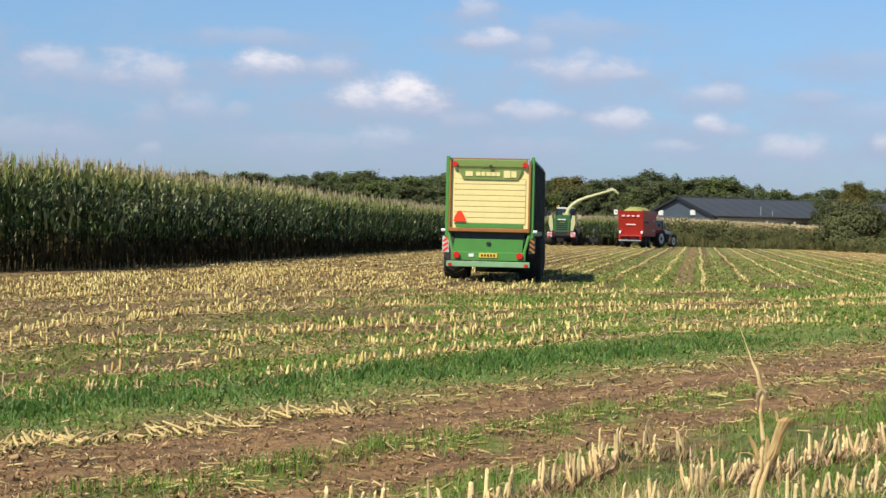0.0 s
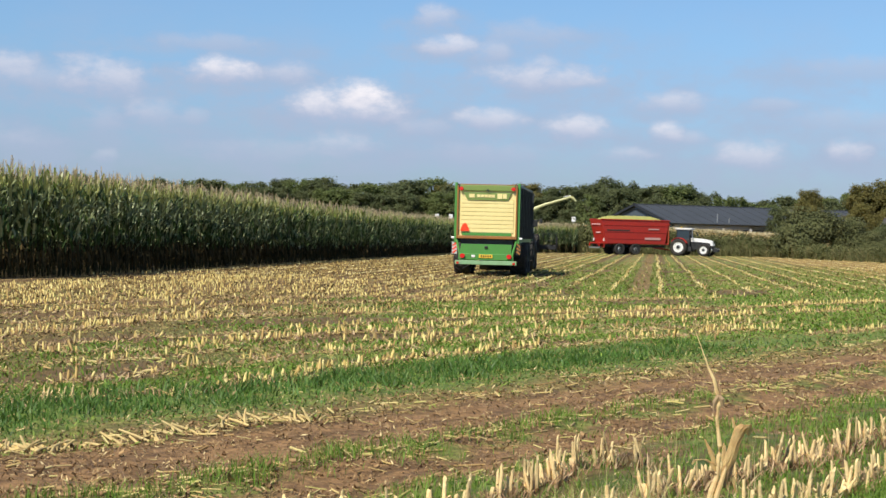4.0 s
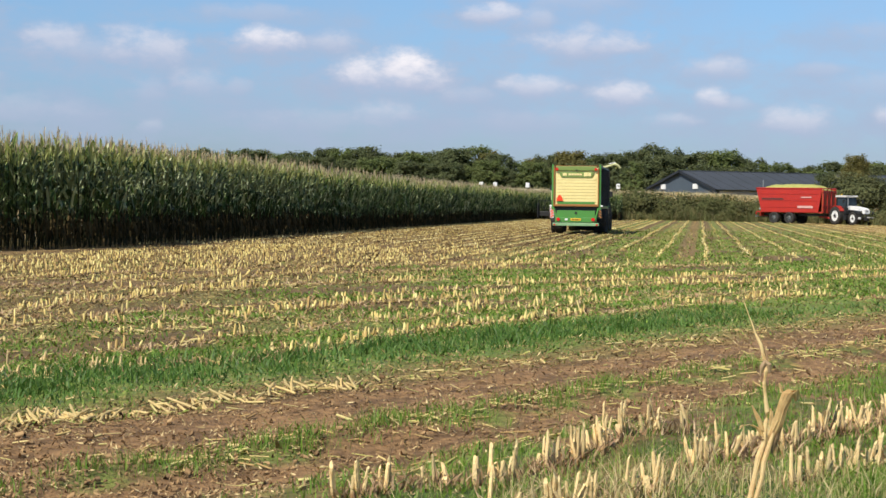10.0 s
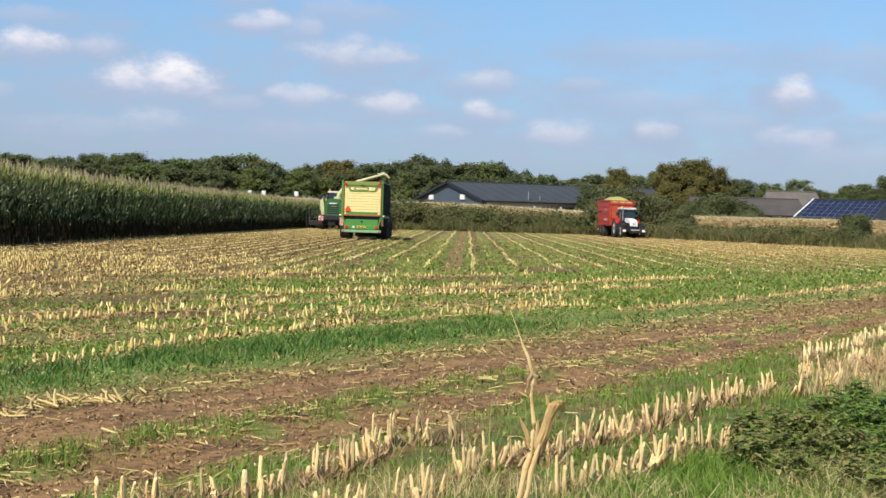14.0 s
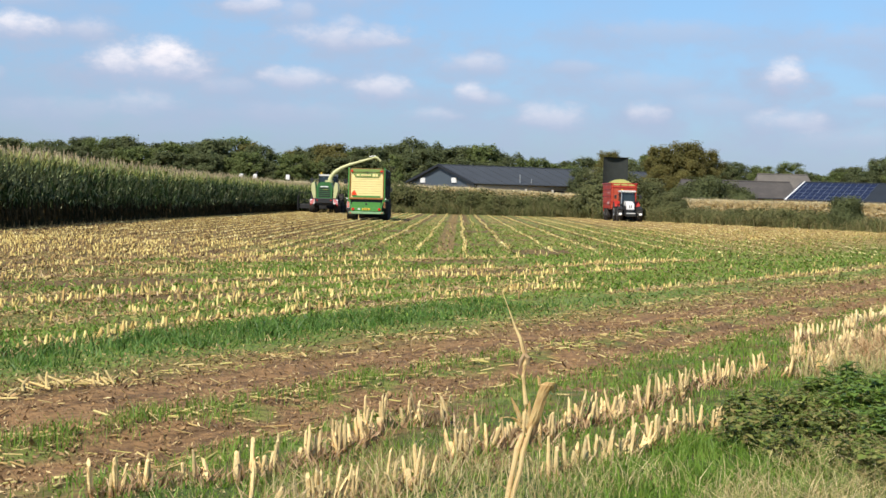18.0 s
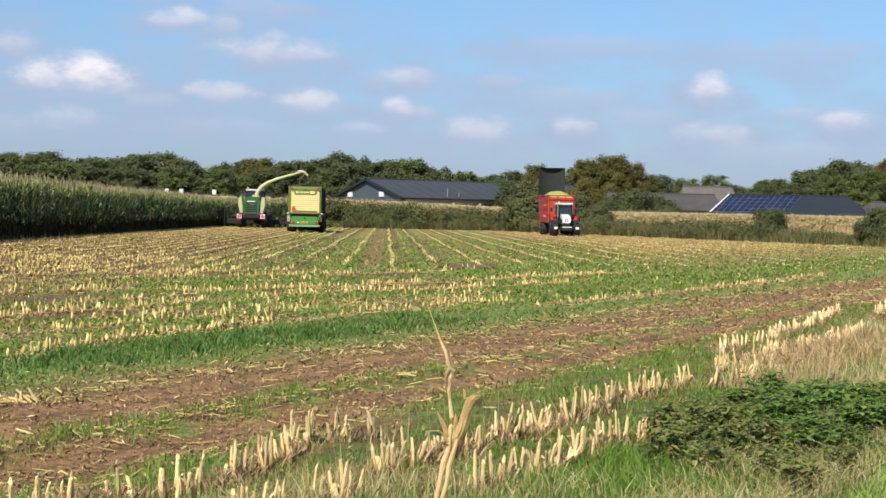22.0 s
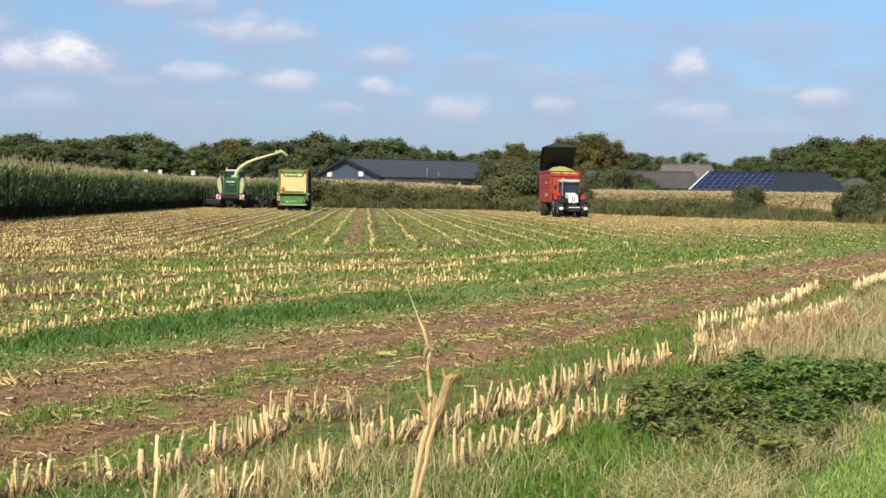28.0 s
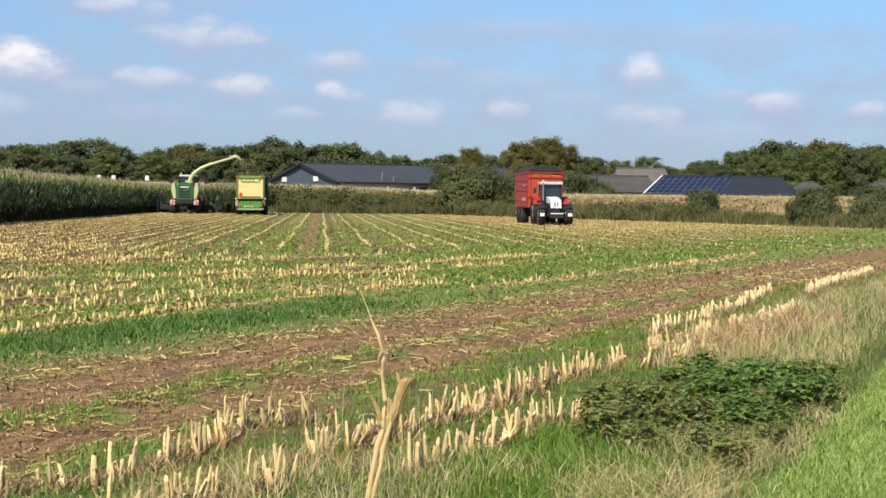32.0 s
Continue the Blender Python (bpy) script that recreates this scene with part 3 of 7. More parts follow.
    wave = k.math("MULTIPLY", k.math("SINE", k.math("ADD", k.math("MULTIPLY", U, 0.42), k.math("SINE", k.math("MULTIPLY", V, 0.7)))),
                  k.math("SINE", k.math("ADD", k.math("MULTIPLY", V, 0.85), k.math("MULTIPLY", k.math("SINE", k.math("MULTIPLY", U, 0.3)), 0.9))))
    naked = k.math("MULTIPLY", k.math("MULTIPLY", k.smooth(wave, 0.35, 0.65), k.smooth(V, 12.9, 13.5)), k.smooth(X, 7.0, 5.0))
    inner = k.math("MULTIPLY", inner, k.math("SUBTRACT", 1.0, k.math("MULTIPLY", naked, 0.9)))
    cover = k.math("MAXIMUM", k.math("MAXIMUM", inner, lush), k.math("MAXIMUM", verge, k.math("MULTIPLY", mid, 0.7)))
    cover = k.math("MULTIPLY", cover, k.math("SUBTRACT", 1.0, k.math("MULTIPLY", lane_soil, 0.95)))
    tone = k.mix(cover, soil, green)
    # straw lies thick towards the standing crop, thin elsewhere
    thick = k.math("ADD", 0.22, k.math("MULTIPLY", k.math("SUBTRACT", 1.0, far_left), 0.08))
    strew = k.math("MULTIPLY", k.smooth(k.math("ADD", k.math("MULTIPLY", fine, 0.6), k.math("MULTIPLY", grit, 0.5)), 0.44, 0.64), thick)
    strew = k.math("MULTIPLY", strew, k.smooth(v, 11.5, 14.0))
    strew = k.math("ADD", strew, k.math("MULTIPLY", k.math("MULTIPLY", lane_straw, k.smooth(fine, 0.35, 0.6)), 0.45), 0.0, True)
    strew = k.math("ADD", strew, k.math("MULTIPLY", golden, 0.6), 0.0, True)
    tone = k.mix(strew, tone, straw)
    # the mown verge
    level = k.math("SUBTRACT", k.math("ADD", 1.42, k.math("MULTIPLY", k.math("MINIMUM", U, 26.0), 0.071)), k.math("ADD", k.math("MULTIPLY", X, -CA), k.math("MULTIPLY", Y, SA)))
    tone = k.mix(k.smooth(level, -0.1, 0.15), tone, k.mix(k.smooth(fine, 0.35, 0.65), (0.17, 0.26, 0.045), (0.26, 0.35, 0.075)))
    k.link(tone, shader.inputs["Base Color"])
    shader.inputs["Roughness"].default_value = 0.95
    b = k.add("ShaderNodeBump")
    b.inputs["Strength"].default_value, b.inputs["Distance"].default_value = 0.9, 0.05
    k.link(k.math("ADD", fine, k.math("MULTIPLY", grit, 0.5)), b.inputs["Height"])
    k.link(b.outputs[0], shader.inputs["Normal"])
    stuff("ground", verts, faces, m, None, "harvested maize field of brown soil, grass and straw", "field", "structure")


build_ground()

# ---- small plants and straw in bulk ----
rng = np.random.default_rng(7)


def blades(x, y, height, width, lean, bend=0.5):
    """Grass blades: two quads each, from arrays of places and sizes. Returns verts and faces."""
    n = len(x)
    a, la = rng.uniform(0, 2 * np.pi, n), rng.uniform(0, 2 * np.pi, n)
    z = ground_z(x, y) - 0.005
    side = np.stack([np.cos(a), np.sin(a), np.zeros(n)], 1) * (width / 2)[:, None]
    out = np.stack([np.cos(la), np.sin(la), np.zeros(n)], 1) * (height * lean)[:, None]
    base = np.stack([x, y, z], 1)
    up = np.zeros((n, 3))
    up[:, 2] = height
    midp, tip = base + up * 0.55 + out * (1 - bend) * 0.55, base + up + out
    verts = np.stack([base - side, base + side, midp + side * 0.8, midp - side * 0.8, tip + side * 0.12, tip - side * 0.12], 1).reshape(-1, 3)
    i = np.arange(n)[:, None] * 6
    faces = np.concatenate([i + [[0, 1, 2, 3]], i + [[3, 2, 4, 5]]], 0)
    return verts, faces


def sticks(x, y, z, length, width, yaw, tilt):
    """Straw lying about: bent slivers, triangular in section."""
    n = len(x)
    d = np.stack([np.cos(yaw) * np.cos(tilt), np.sin(yaw) * np.cos(tilt), np.sin(tilt)], 1) * (length / 2)[:, None]
    s = np.stack([-np.sin(yaw), np.cos(yaw), np.zeros(n)], 1) * (width / 2)[:, None]
    c = np.stack([x, y, z + np.abs(d[:, 2]) + width * 0.3], 1)
    up = np.zeros((n, 3))
    up[:, 2] = width * 0.8
    verts = np.stack([c - d - s, c - d + s, c - d + up, c + d - s, c + d + s, c + d + up], 1).reshape(-1, 3)
    i = np.arange(n)[:, None] * 6
    faces = np.concatenate([i + [[0, 3, 5, 2]], i + [[1, 2, 5, 4]], i + [[0, 1, 4, 3]]], 0)
    return verts, faces


def stubs(x, y, height, radius, lean_dir, lean, sides=5):
    """Cut maize stems: upright prisms with a slanting cut."""
    n = len(x)
    z = ground_z(x, y) - 0.02
    a0 = rng.uniform(0, 2 * np.pi, n)
    off = np.stack([np.cos(lean_dir), np.sin(lean_dir)], 1) * (height * lean)[:, None]
    cut = rng.uniform(0, 2 * np.pi, n)
    rings = []
    for level in (0, 1):
        for kk in range(sides):
            a = a0 + kk * 2 * np.pi / sides
            r = radius * (1.12 - 0.2 * level)
            zz = z + level * (height + radius * 1.6 * np.cos(a - cut))
            rings.append(np.stack([x + off[:, 0] * level + r * np.cos(a), y + off[:, 1] * level + r * np.sin(a), zz], 1))
    verts = np.stack(rings, 1).reshape(-1, 3)
    i = np.arange(n)[:, None] * (2 * sides)
    faces = [i + [[kk, (kk + 1) % sides, sides + (kk + 1) % sides, sides + kk]] for kk in range(sides)]
    if sides == 5:
        faces += [i + [[5, 6, 7, 8]], i + [[5, 8, 9, 9]]]
        faces = faces[:6]
    else:
        faces += [i + [[sides, sides + 1, sides + 2, sides + 2]]]
        faces = faces[:sides]
    return verts, np.concatenate(faces, 0)


def in_view(x, y, margin=1.5):
    """Whether a place lies in the wedge of the field that is looked at."""
    return (x > -0.56 * y - margin) & (x < 0.40 * y + margin) & (y > 7.5)


def corn_edge(y):
    """East edge of the standing maize."""
    return np.interp(y, [30, 44, 52, 90, 125, 175], [-28.5, -22.2, -19.5, -19.0, -18.2, -18.0])


def green_edge(y):
    """West of this line the field is brown trash, east of it greened over."""
    return np.interp(y, [0, 34, 46, 200], [-3.5, -6.8, -5.4, -5.6]) + 1.2 * np.sin(y * 0.7) * np.sin(y * 0.23 + 1)


def bald(x, y):
    """Bare dark soil in long patches between the headland rows, 0 to 1."""
    u, v = uv_of(x, y)
    wave = np.sin(0.42 * u + np.sin(0.7 * v)) * np.sin(0.85 * v + 0.9 * np.sin(0.3 * u))
    return np.clip((wave - 0.40) / 0.25, 0, 1) * (v > 13.2) * (x < 6)


# rows along the field stand 0.75 m apart

def row_strength(i):
    random.seed(i * 7 + 3)
    return random.choice([0.75, 0.9, 0.6]) if i % 2 else random.choice([0.03, 0.05, 0.1])


# the bent headland rows: how full, and where they run along and across the track
HEAD_ROWS = [(0.72, [(7, 12.1), (9, 12.15), (10.5, 12.2), (12, 11.8), (13.5, 12.1), (14.6, 12.3), (17, 12.9), (20.4, 13.2), (23.7, 13.2), (28.2, 13.3), (29.4, 12.9)]),
             (0.5, [(28.4, 11.9), (30.2, 11.75), (31.6, 11.75), (34.6, 11.7), (40, 11.6), (52, 11.9)]),
             (0.55, [(9.5, 13.3), (10.6, 12.96), (12.2, 13.6), (13.1, 13.55), (16, 14.2), (20, 14.6), (26, 14.5), (32, 14.0)]),
             (0.4, [(9, 14.6), (12, 15.0), (16, 15.4), (22, 15.6), (28, 15.4), (33, 15.0)]),
             (0.75, [(11, 16.8), (14, 17.0), (15, 16.4), (17.6, 16.4), (20, 16.9), (25, 17.0), (30.2, 17.2), (33, 16.0), (40, 15.4)]),
             (0.4, [(12, 17.9), (16, 17.9), (22, 18.2), (28.5, 18.9)]),
             (1.0, [(12.5, 19.0), (13.6, 18.5), (14.4, 18.5), (15.8, 19.4), (17.2, 20.1), (18.2, 20.1), (20.6, 21.2), (24, 21.5), (27.5, 21.0), (28.6, 19.0), (33, 18.3), (40, 17.6), (48, 17)]),
             (0.45, [(14, 21), (19, 22.2), (24, 23), (30, 22.0), (36, 20.5)]),
             (0.8, [(16, 23.5), (19.2, 24.2), (24, 25.0), (30, 24.6), (36, 22.8), (44, 21)]),
             (0.95, [(17, 25.4), (19.2, 26.1), (21.6, 26.6), (24.3, 27.3), (26.5, 27.4), (29, 27.4), (34, 26.4), (40, 24.5)])]


def field_stubs():
    pts = []
    for i in range(-27, 62):
        x0 = i * 0.75 - 0.55
        dense = 0.95 if x0 < -9 else (0.75 if x0 < -5 else row_strength(i))
        yy = np.arange(26.0, 186.0, 0.12 if x0 < -8 else 0.16)
        yy = yy + rng.uniform(-0.05, 0.05, len(yy))
        keep = rng.random(len(yy)) < dense * np.interp(yy, [40, 60, 85, 110], [0.95, 0.8, 0.9, 1.0]) * np.where((x0 > -5) & (yy < 58), 0.3, 1.0)
        bunch = 0.5 + 0.5 * np.sin(yy * 0.9 + 3.1 * np.sin(i * 1.7)) * np.sin(yy * 0.31 + i * 2.3)
        keep &= rng.random(len(yy)) < np.clip(bunch * 1.7 - np.interp(yy, [45, 75], [0.15 if x0 > -9 else 0.0, -0.75]), 0.06, 1)
        yy = yy[keep]
        xx = x0 + rng.normal(0, 0.035, len(yy)) + 0.05 * np.sin(yy * 0.21 + i)
        pts.append(np.stack([xx, yy], 1))
    p = np.concatenate(pts)
    u, v = uv_of(p[:, 0], p[:, 1])
    limit = np.interp(p[:, 0], [-20, 13, 34, 60], [186, 180, 117, 60])
    ok = (v > np.interp(p[:, 0], [-16, -8, -4, 4], [27.0, 25.0, 23.2, 22.0])) & in_view(p[:, 0], p[:, 1]) & (p[:, 0] > corn_edge(p[:, 1]) + 0.12) & (p[:, 1] < limit)
    ok &= ~((p[:, 0] < -8.6) & (p[:, 1] > 173)) & ~((p[:, 0] < -6.5) & (p[:, 1] < 56 + 3 * np.sin(p[:, 0])))
    p = p[ok]
    head = []
    for strength, line in HEAD_ROWS:
        line = np.array([xy_of(*q) for q in line])
        leg = np.hypot(*np.diff(line, axis=0).T)
        way = np.concatenate([[0], np.cumsum(leg)])
        dd = np.arange(0, way[-1], 0.036)
        x = np.interp(dd, way, line[:, 0]) + rng.normal(0, 0.03, len(dd))
        y = np.interp(dd, way, line[:, 1]) + rng.normal(0, 0.03, len(dd))
        gaps = 0.55 + 0.6 * np.sin(dd * 0.9 + strength * 9) * np.sin(dd * 0.37 + 2 + strength * 5)
        gaps = gaps + 0.25 * np.sin(dd * 3.1 + strength * 11)
        keep = rng.random(len(dd)) < (strength if strength > 0.7 else strength * 0.6) * np.clip(gaps * 2.2 - 0.35, 0.02, 1)
        head.append(np.stack([x, y], 1)[keep])
    # full rows that bend round the near corner of the standing crop
    for n in range(15):
        uu = np.arange(15.5, 52.0, 0.062)
        vv = np.interp(uu, [18, 22, 27, 31, 35, 42, 52], [29.0, 31.9, 35.0, 36.8, 38.0, 41.3, 45.5]) - 0.45 - 0.75 * n
        hold = 0.75 + 0.6 * np.sin(uu * 0.8 + n * 1.9) * np.sin(uu * 0.23 + n)
        keep = (vv > np.interp(uu, [15, 30, 40, 52], [27.8, 28.2, 25.4, 23.0])) & (rng.random(len(uu)) < np.clip(hold, 0.12, 1.0) * (1.0 if n < 6 else 0.75))
        x, y = xy_of(uu[keep] + rng.normal(0, 0.02, keep.sum()), vv[keep] + rng.normal(0, 0.05, keep.sum()))
        fits = (x < -6.3) & (y < 57)
        head.append(np.stack([x, y], 1)[fits])
    # thin remains between the rows
    uu, vv = rng.uniform(6, 60, 150), rng.uniform(12, 23, 150)
    x, y = xy_of(uu, vv)
    head.append(np.stack([x, y], 1))
    h = np.concatenate(head)
    h = h[in_view(h[:, 0], h[:, 1]) & (h[:, 0] > corn_edge(h[:, 1]) + 0.3)]
    order = np.argsort(h[:, 1])
    lone, h = h[order[:70]], h[order[70:]]
    for name, q, sides in (("maize_stubble", p[p[:, 1] < 75], 5), ("distant_maize_stubble", p[p[:, 1] >= 75], 3), ("headland_stubble", h, 5)):
        n = len(q)
        big = 1.0 if sides == 5 else 1.35
        hh = rng.uniform(0.05, 0.16, n) * np.where((q[:, 0] < -6) & (q[:, 1] > 38), 0.85, 1.0) * np.where(q[:, 1] > 60, 0.7, 1.0) * np.where(rng.random(n) < 0.08, 1.35, 1.0)
        verts, faces = stubs(q[:, 0], q[:, 1], hh, rng.uniform(0.013, 0.024, n) * (0.9 if name == "headland_stubble" else 1.0) * big, rng.uniform(0, 6.28, n), np.abs(rng.normal(0, 0.3, n)), sides)
        stuff(name, verts, faces, M["stub"], None, "rows of pale cut maize stems in the field", "stubble")
    return p, lone


FIELD_P, HEAD_P = field_stubs()


def litter():
    """Straw: thick in the field, thin on the track; and the swaths along the strong rows."""
    parts_v, parts_f, count = [], [], 0
    def put(x, y, low, high, w):
        nonlocal count
        n = len(x)
        if not n:
            return
        v, f = sticks(x, y, ground_z(x, y), rng.uniform(low, high, n), rng.uniform(0.4, 1.1, n) * w, rng.uniform(0, 6.28, n), np.abs(rng.normal(0, 0.16, n)))
        parts_v.append(v)
        parts_f.append(f + count)
        count += len(v)
    n = 110000
    y = 10 + 150 * rng.random(n) ** 1.7
    x = rng.uniform(-0.55, 0.38, n) * y
    u, v = uv_of(x, y)
    want = np.where(v > 22, 1.0, np.where(v > 12.4, 0.5, np.where(v > 9.8, 0.12, np.where(v > 6.8, 0.10, 0.03))))
    want *= np.where(x < -6, 0.8, np.where((x > 13) & (v > 26), 0.8, 0.3)) * (1 - 0.8 * bald(x, y))
    keep = (rng.random(n) < want * 0.8) & (x > corn_edge(y) + 0.2) & (v > 2.6)
    put(x[keep], y[keep], 0.03, 0.14, 0.014)
    # pale ridge of straw in the middle of the track and at its edges
    for v0, spread, m in ((0.0, 0.16, 1000), (2.0, 0.18, 900), (-1.1, 0.15, 400), (-0.6, 0.35, 300), (1.0, 0.45, 300)):
        uu = rng.uniform(7, 48, m)
        x, y = xy_of(uu, ridge_v(uu) + v0 + rng.normal(0, spread, m))
        put(x, y, 0.03, 0.16, 0.013)
    # broken leaves and stalks lie along the headland rows
    trash = []
    for strength, line in HEAD_ROWS:
        line = np.array(line)
        m = int(55 * strength * (line[-1, 0] - line[0, 0]))
        uu = rng.uniform(line[0, 0], line[-1, 0], m)
        x, y = xy_of(uu, np.interp(uu, line[:, 0], line[:, 1]) + rng.normal(0, 0.17, m))
        put(x, y, 0.03, 0.15, 0.02)
        m = int(115 * strength * (line[-1, 0] - line[0, 0]))
        uu = rng.uniform(line[0, 0], line[-1, 0], m)
        trash.append(np.stack(xy_of(uu, np.interp(uu, line[:, 0], line[:, 1]) + rng.normal(0, 0.14, m)), 1))
    x, y = np.concatenate(trash).T
    n = len(x)
    v, f = blades(x, y, rng.uniform(0.02, 0.10, n), rng.uniform(0.012, 0.035, n), rng.uniform(0.3, 1.8, n), 0.2)
    stuff("row_husks", v, f, M["husk"], None, "torn brown leaves and husks along the stubble rows", "husk")
    # longer stalks pressed flat along the wheel tracks
    for v0, spread, m in ((0.02, 0.16, 170), (1.95, 0.2, 110), (-0.95, 0.25, 70), (0.9, 0.5, 80)):
        uu = 7 + 37 * rng.random(m) ** 1.3
        x, y = xy_of(uu, ridge_v(uu) + v0 + rng.normal(0, spread, m))
        vv, ff = sticks(x, y, ground_z(x, y), 0.07 + 0.25 * rng.random(m) ** 2, rng.uniform(0.012, 0.024, m), math.pi / 2 - TRACK + rng.normal(0, 0.6, m), np.abs(rng.normal(0, 0.06, m)))
        parts_v.append(vv)
        parts_f.append(ff + count)
        count += len(vv)
    stuff("straw_litter", np.concatenate(parts_v), np.concatenate(parts_f), M["straw"], None, "dry maize straw lying on the field", "straw")


litter()


def grasses():
    """Green blades where the field has greened over."""
    def scatter(n, near, far, want, hlow, hhigh, wide, lean, material, name, label, category="grass", power=1.9):
        y = near + (far - near) * rng.random(n) ** power
        x = rng.uniform(-0.56, 0.40, n) * y
        keep = rng.random(n) < want(x, y)
        x, y = x[keep], y[keep]
        m = len(x)
        grow = 1 + np.clip((y - 9) / 11, 0, 3.0)
        if name == "track_side_grass":
            low = np.interp(uv_of(x, y)[1], [9.2, 10.6, 11.6], [0.35, 0.55, 1.2])
        else:
            low = np.ones(m)
        v, f = blades(x, y, low * rng.uniform(hlow, hhigh, m), rng.uniform(0.6, 1.3, m) * wide * grow, rng.uniform(0.1, lean, m))
        stuff(name, v, f, material, None, label, category)

    def patchy(x, y, scale=0.5):
        return 0.5 + 0.5 * np.sin(x * 1.7 * scale + 1.3 * np.sin(y * 0.9 * scale)) * np.sin(y * 1.1 * scale + 0.8 * np.sin(x * 1.3 * scale + 2))

    def field(x, y):
        u, v = uv_of(x, y)
        return np.where((v > 12.2) & (x > np.where(y < 42, -8.0, green_edge(y))), np.clip(patchy(x, y) * 1.6 - 0.1, 0, 1) * np.where(v < 22, 1.0, 0.8), 0.0) * (x > corn_edge(y) + 1) * np.where(v > 17, np.interp(x, [9, 15], [1.0, 0.25]), 1.0) * (1 - 0.85 * bald(x, y)) * np.where((x > BARE[0]) & (x < BARE[1]) & (v > 24), 0.15, 1.0)

    def lush(x, y):
        u, v = uv_of(x, y)
        top = np.interp(u, [12, 19, 24, 30, 60], [12.2, 12.2, 11.2, 10.5, 10.4])
        return np.interp(v, [9.2, 10.3, 11.0], [0.0, 0.25, 1.0]) * np.clip((top + 0.5 - v) / 1.2, 0, 1) * 0.9 * (0.55 + 0.45 * patchy(x, y, 1.6))

    def edge(x, y):
        u, v = uv_of(x, y)
        mid = np.exp(-((v - ridge_v(u)) / 0.2) ** 2) * 0.7 * np.clip(patchy(x, y, 1.5) * 1.5 - 0.2, 0, 1)
        return np.where((v > 2.3) & (v < 6.6), np.clip(patchy(x, y, 1.2) * 1.2 - 0.35, 0.06, 1), mid)

    scatter(270000, 12, 110, field, 0.025, 0.085, 0.011, 1.6, M["grass"], "field_grass", "short green grass grown between the stubble rows")
    scatter(170000, 9, 60, lush, 0.04, 0.13, 0.011, 1.4, M["lush"], "track_side_grass", "lush green grass strip beside the farm track")
    scatter(110000, 7.6, 34, edge, 0.03, 0.11, 0.006, 0.9, M["grass"], "verge_grass", "green grass between the near stubble rows", power=1.4)

    def lawn(x, y):
        u, v = uv_of(x, y)
        return np.clip((lawn_edge(u) - v) / 0.12, 0, 1)
    n = 150000
    y = 7.6 + 34 * rng.random(n) ** 1.8
    x = y * 0.13 + rng.random(n) * 0.3 * y
    keep = rng.random(n) < lawn(x, y)
    x, y = x[keep], y[keep]
    v, f = blades(x, y, rng.uniform(0.03, 0.075, len(x)), rng.uniform(0.006, 0.012, len(x)), rng.uniform(0.2, 0.9, len(x)))
    stuff("verge_lawn", v, f, M["lawn"], None, "bright green mown grass verge", "grass")


grasses()


def clods():
    """Crumbs of soil on the track and on bare ground."""
    n = 40000
    y = 8 + 42 * rng.random(n) ** 1.6
    x = rng.uniform(-0.56, 0.40, n) * y
    u, v = uv_of(x, y)
    keep = ((v > 6.6) & (v < 10.1)) | ((v > 12) & (rng.random(n) < 0.35))
    x, y = x[keep], y[keep]
    m = len(x)
    size = rng.uniform(0.005, 0.018, m) * np.where(rng.random(m) < 0.05, 1.9, 1.0)
    vv, ff = sticks(x, y, ground_z(x, y) - 0.004, size * rng.uniform(1.0, 1.8, m), size * 1.3, rng.uniform(0, 6.28, m), rng.normal(0, 0.5, m))
    stuff("soil_clods", vv, ff, M["clod"], None, "brown crumbs of soil on the field track", "soil")


clods()


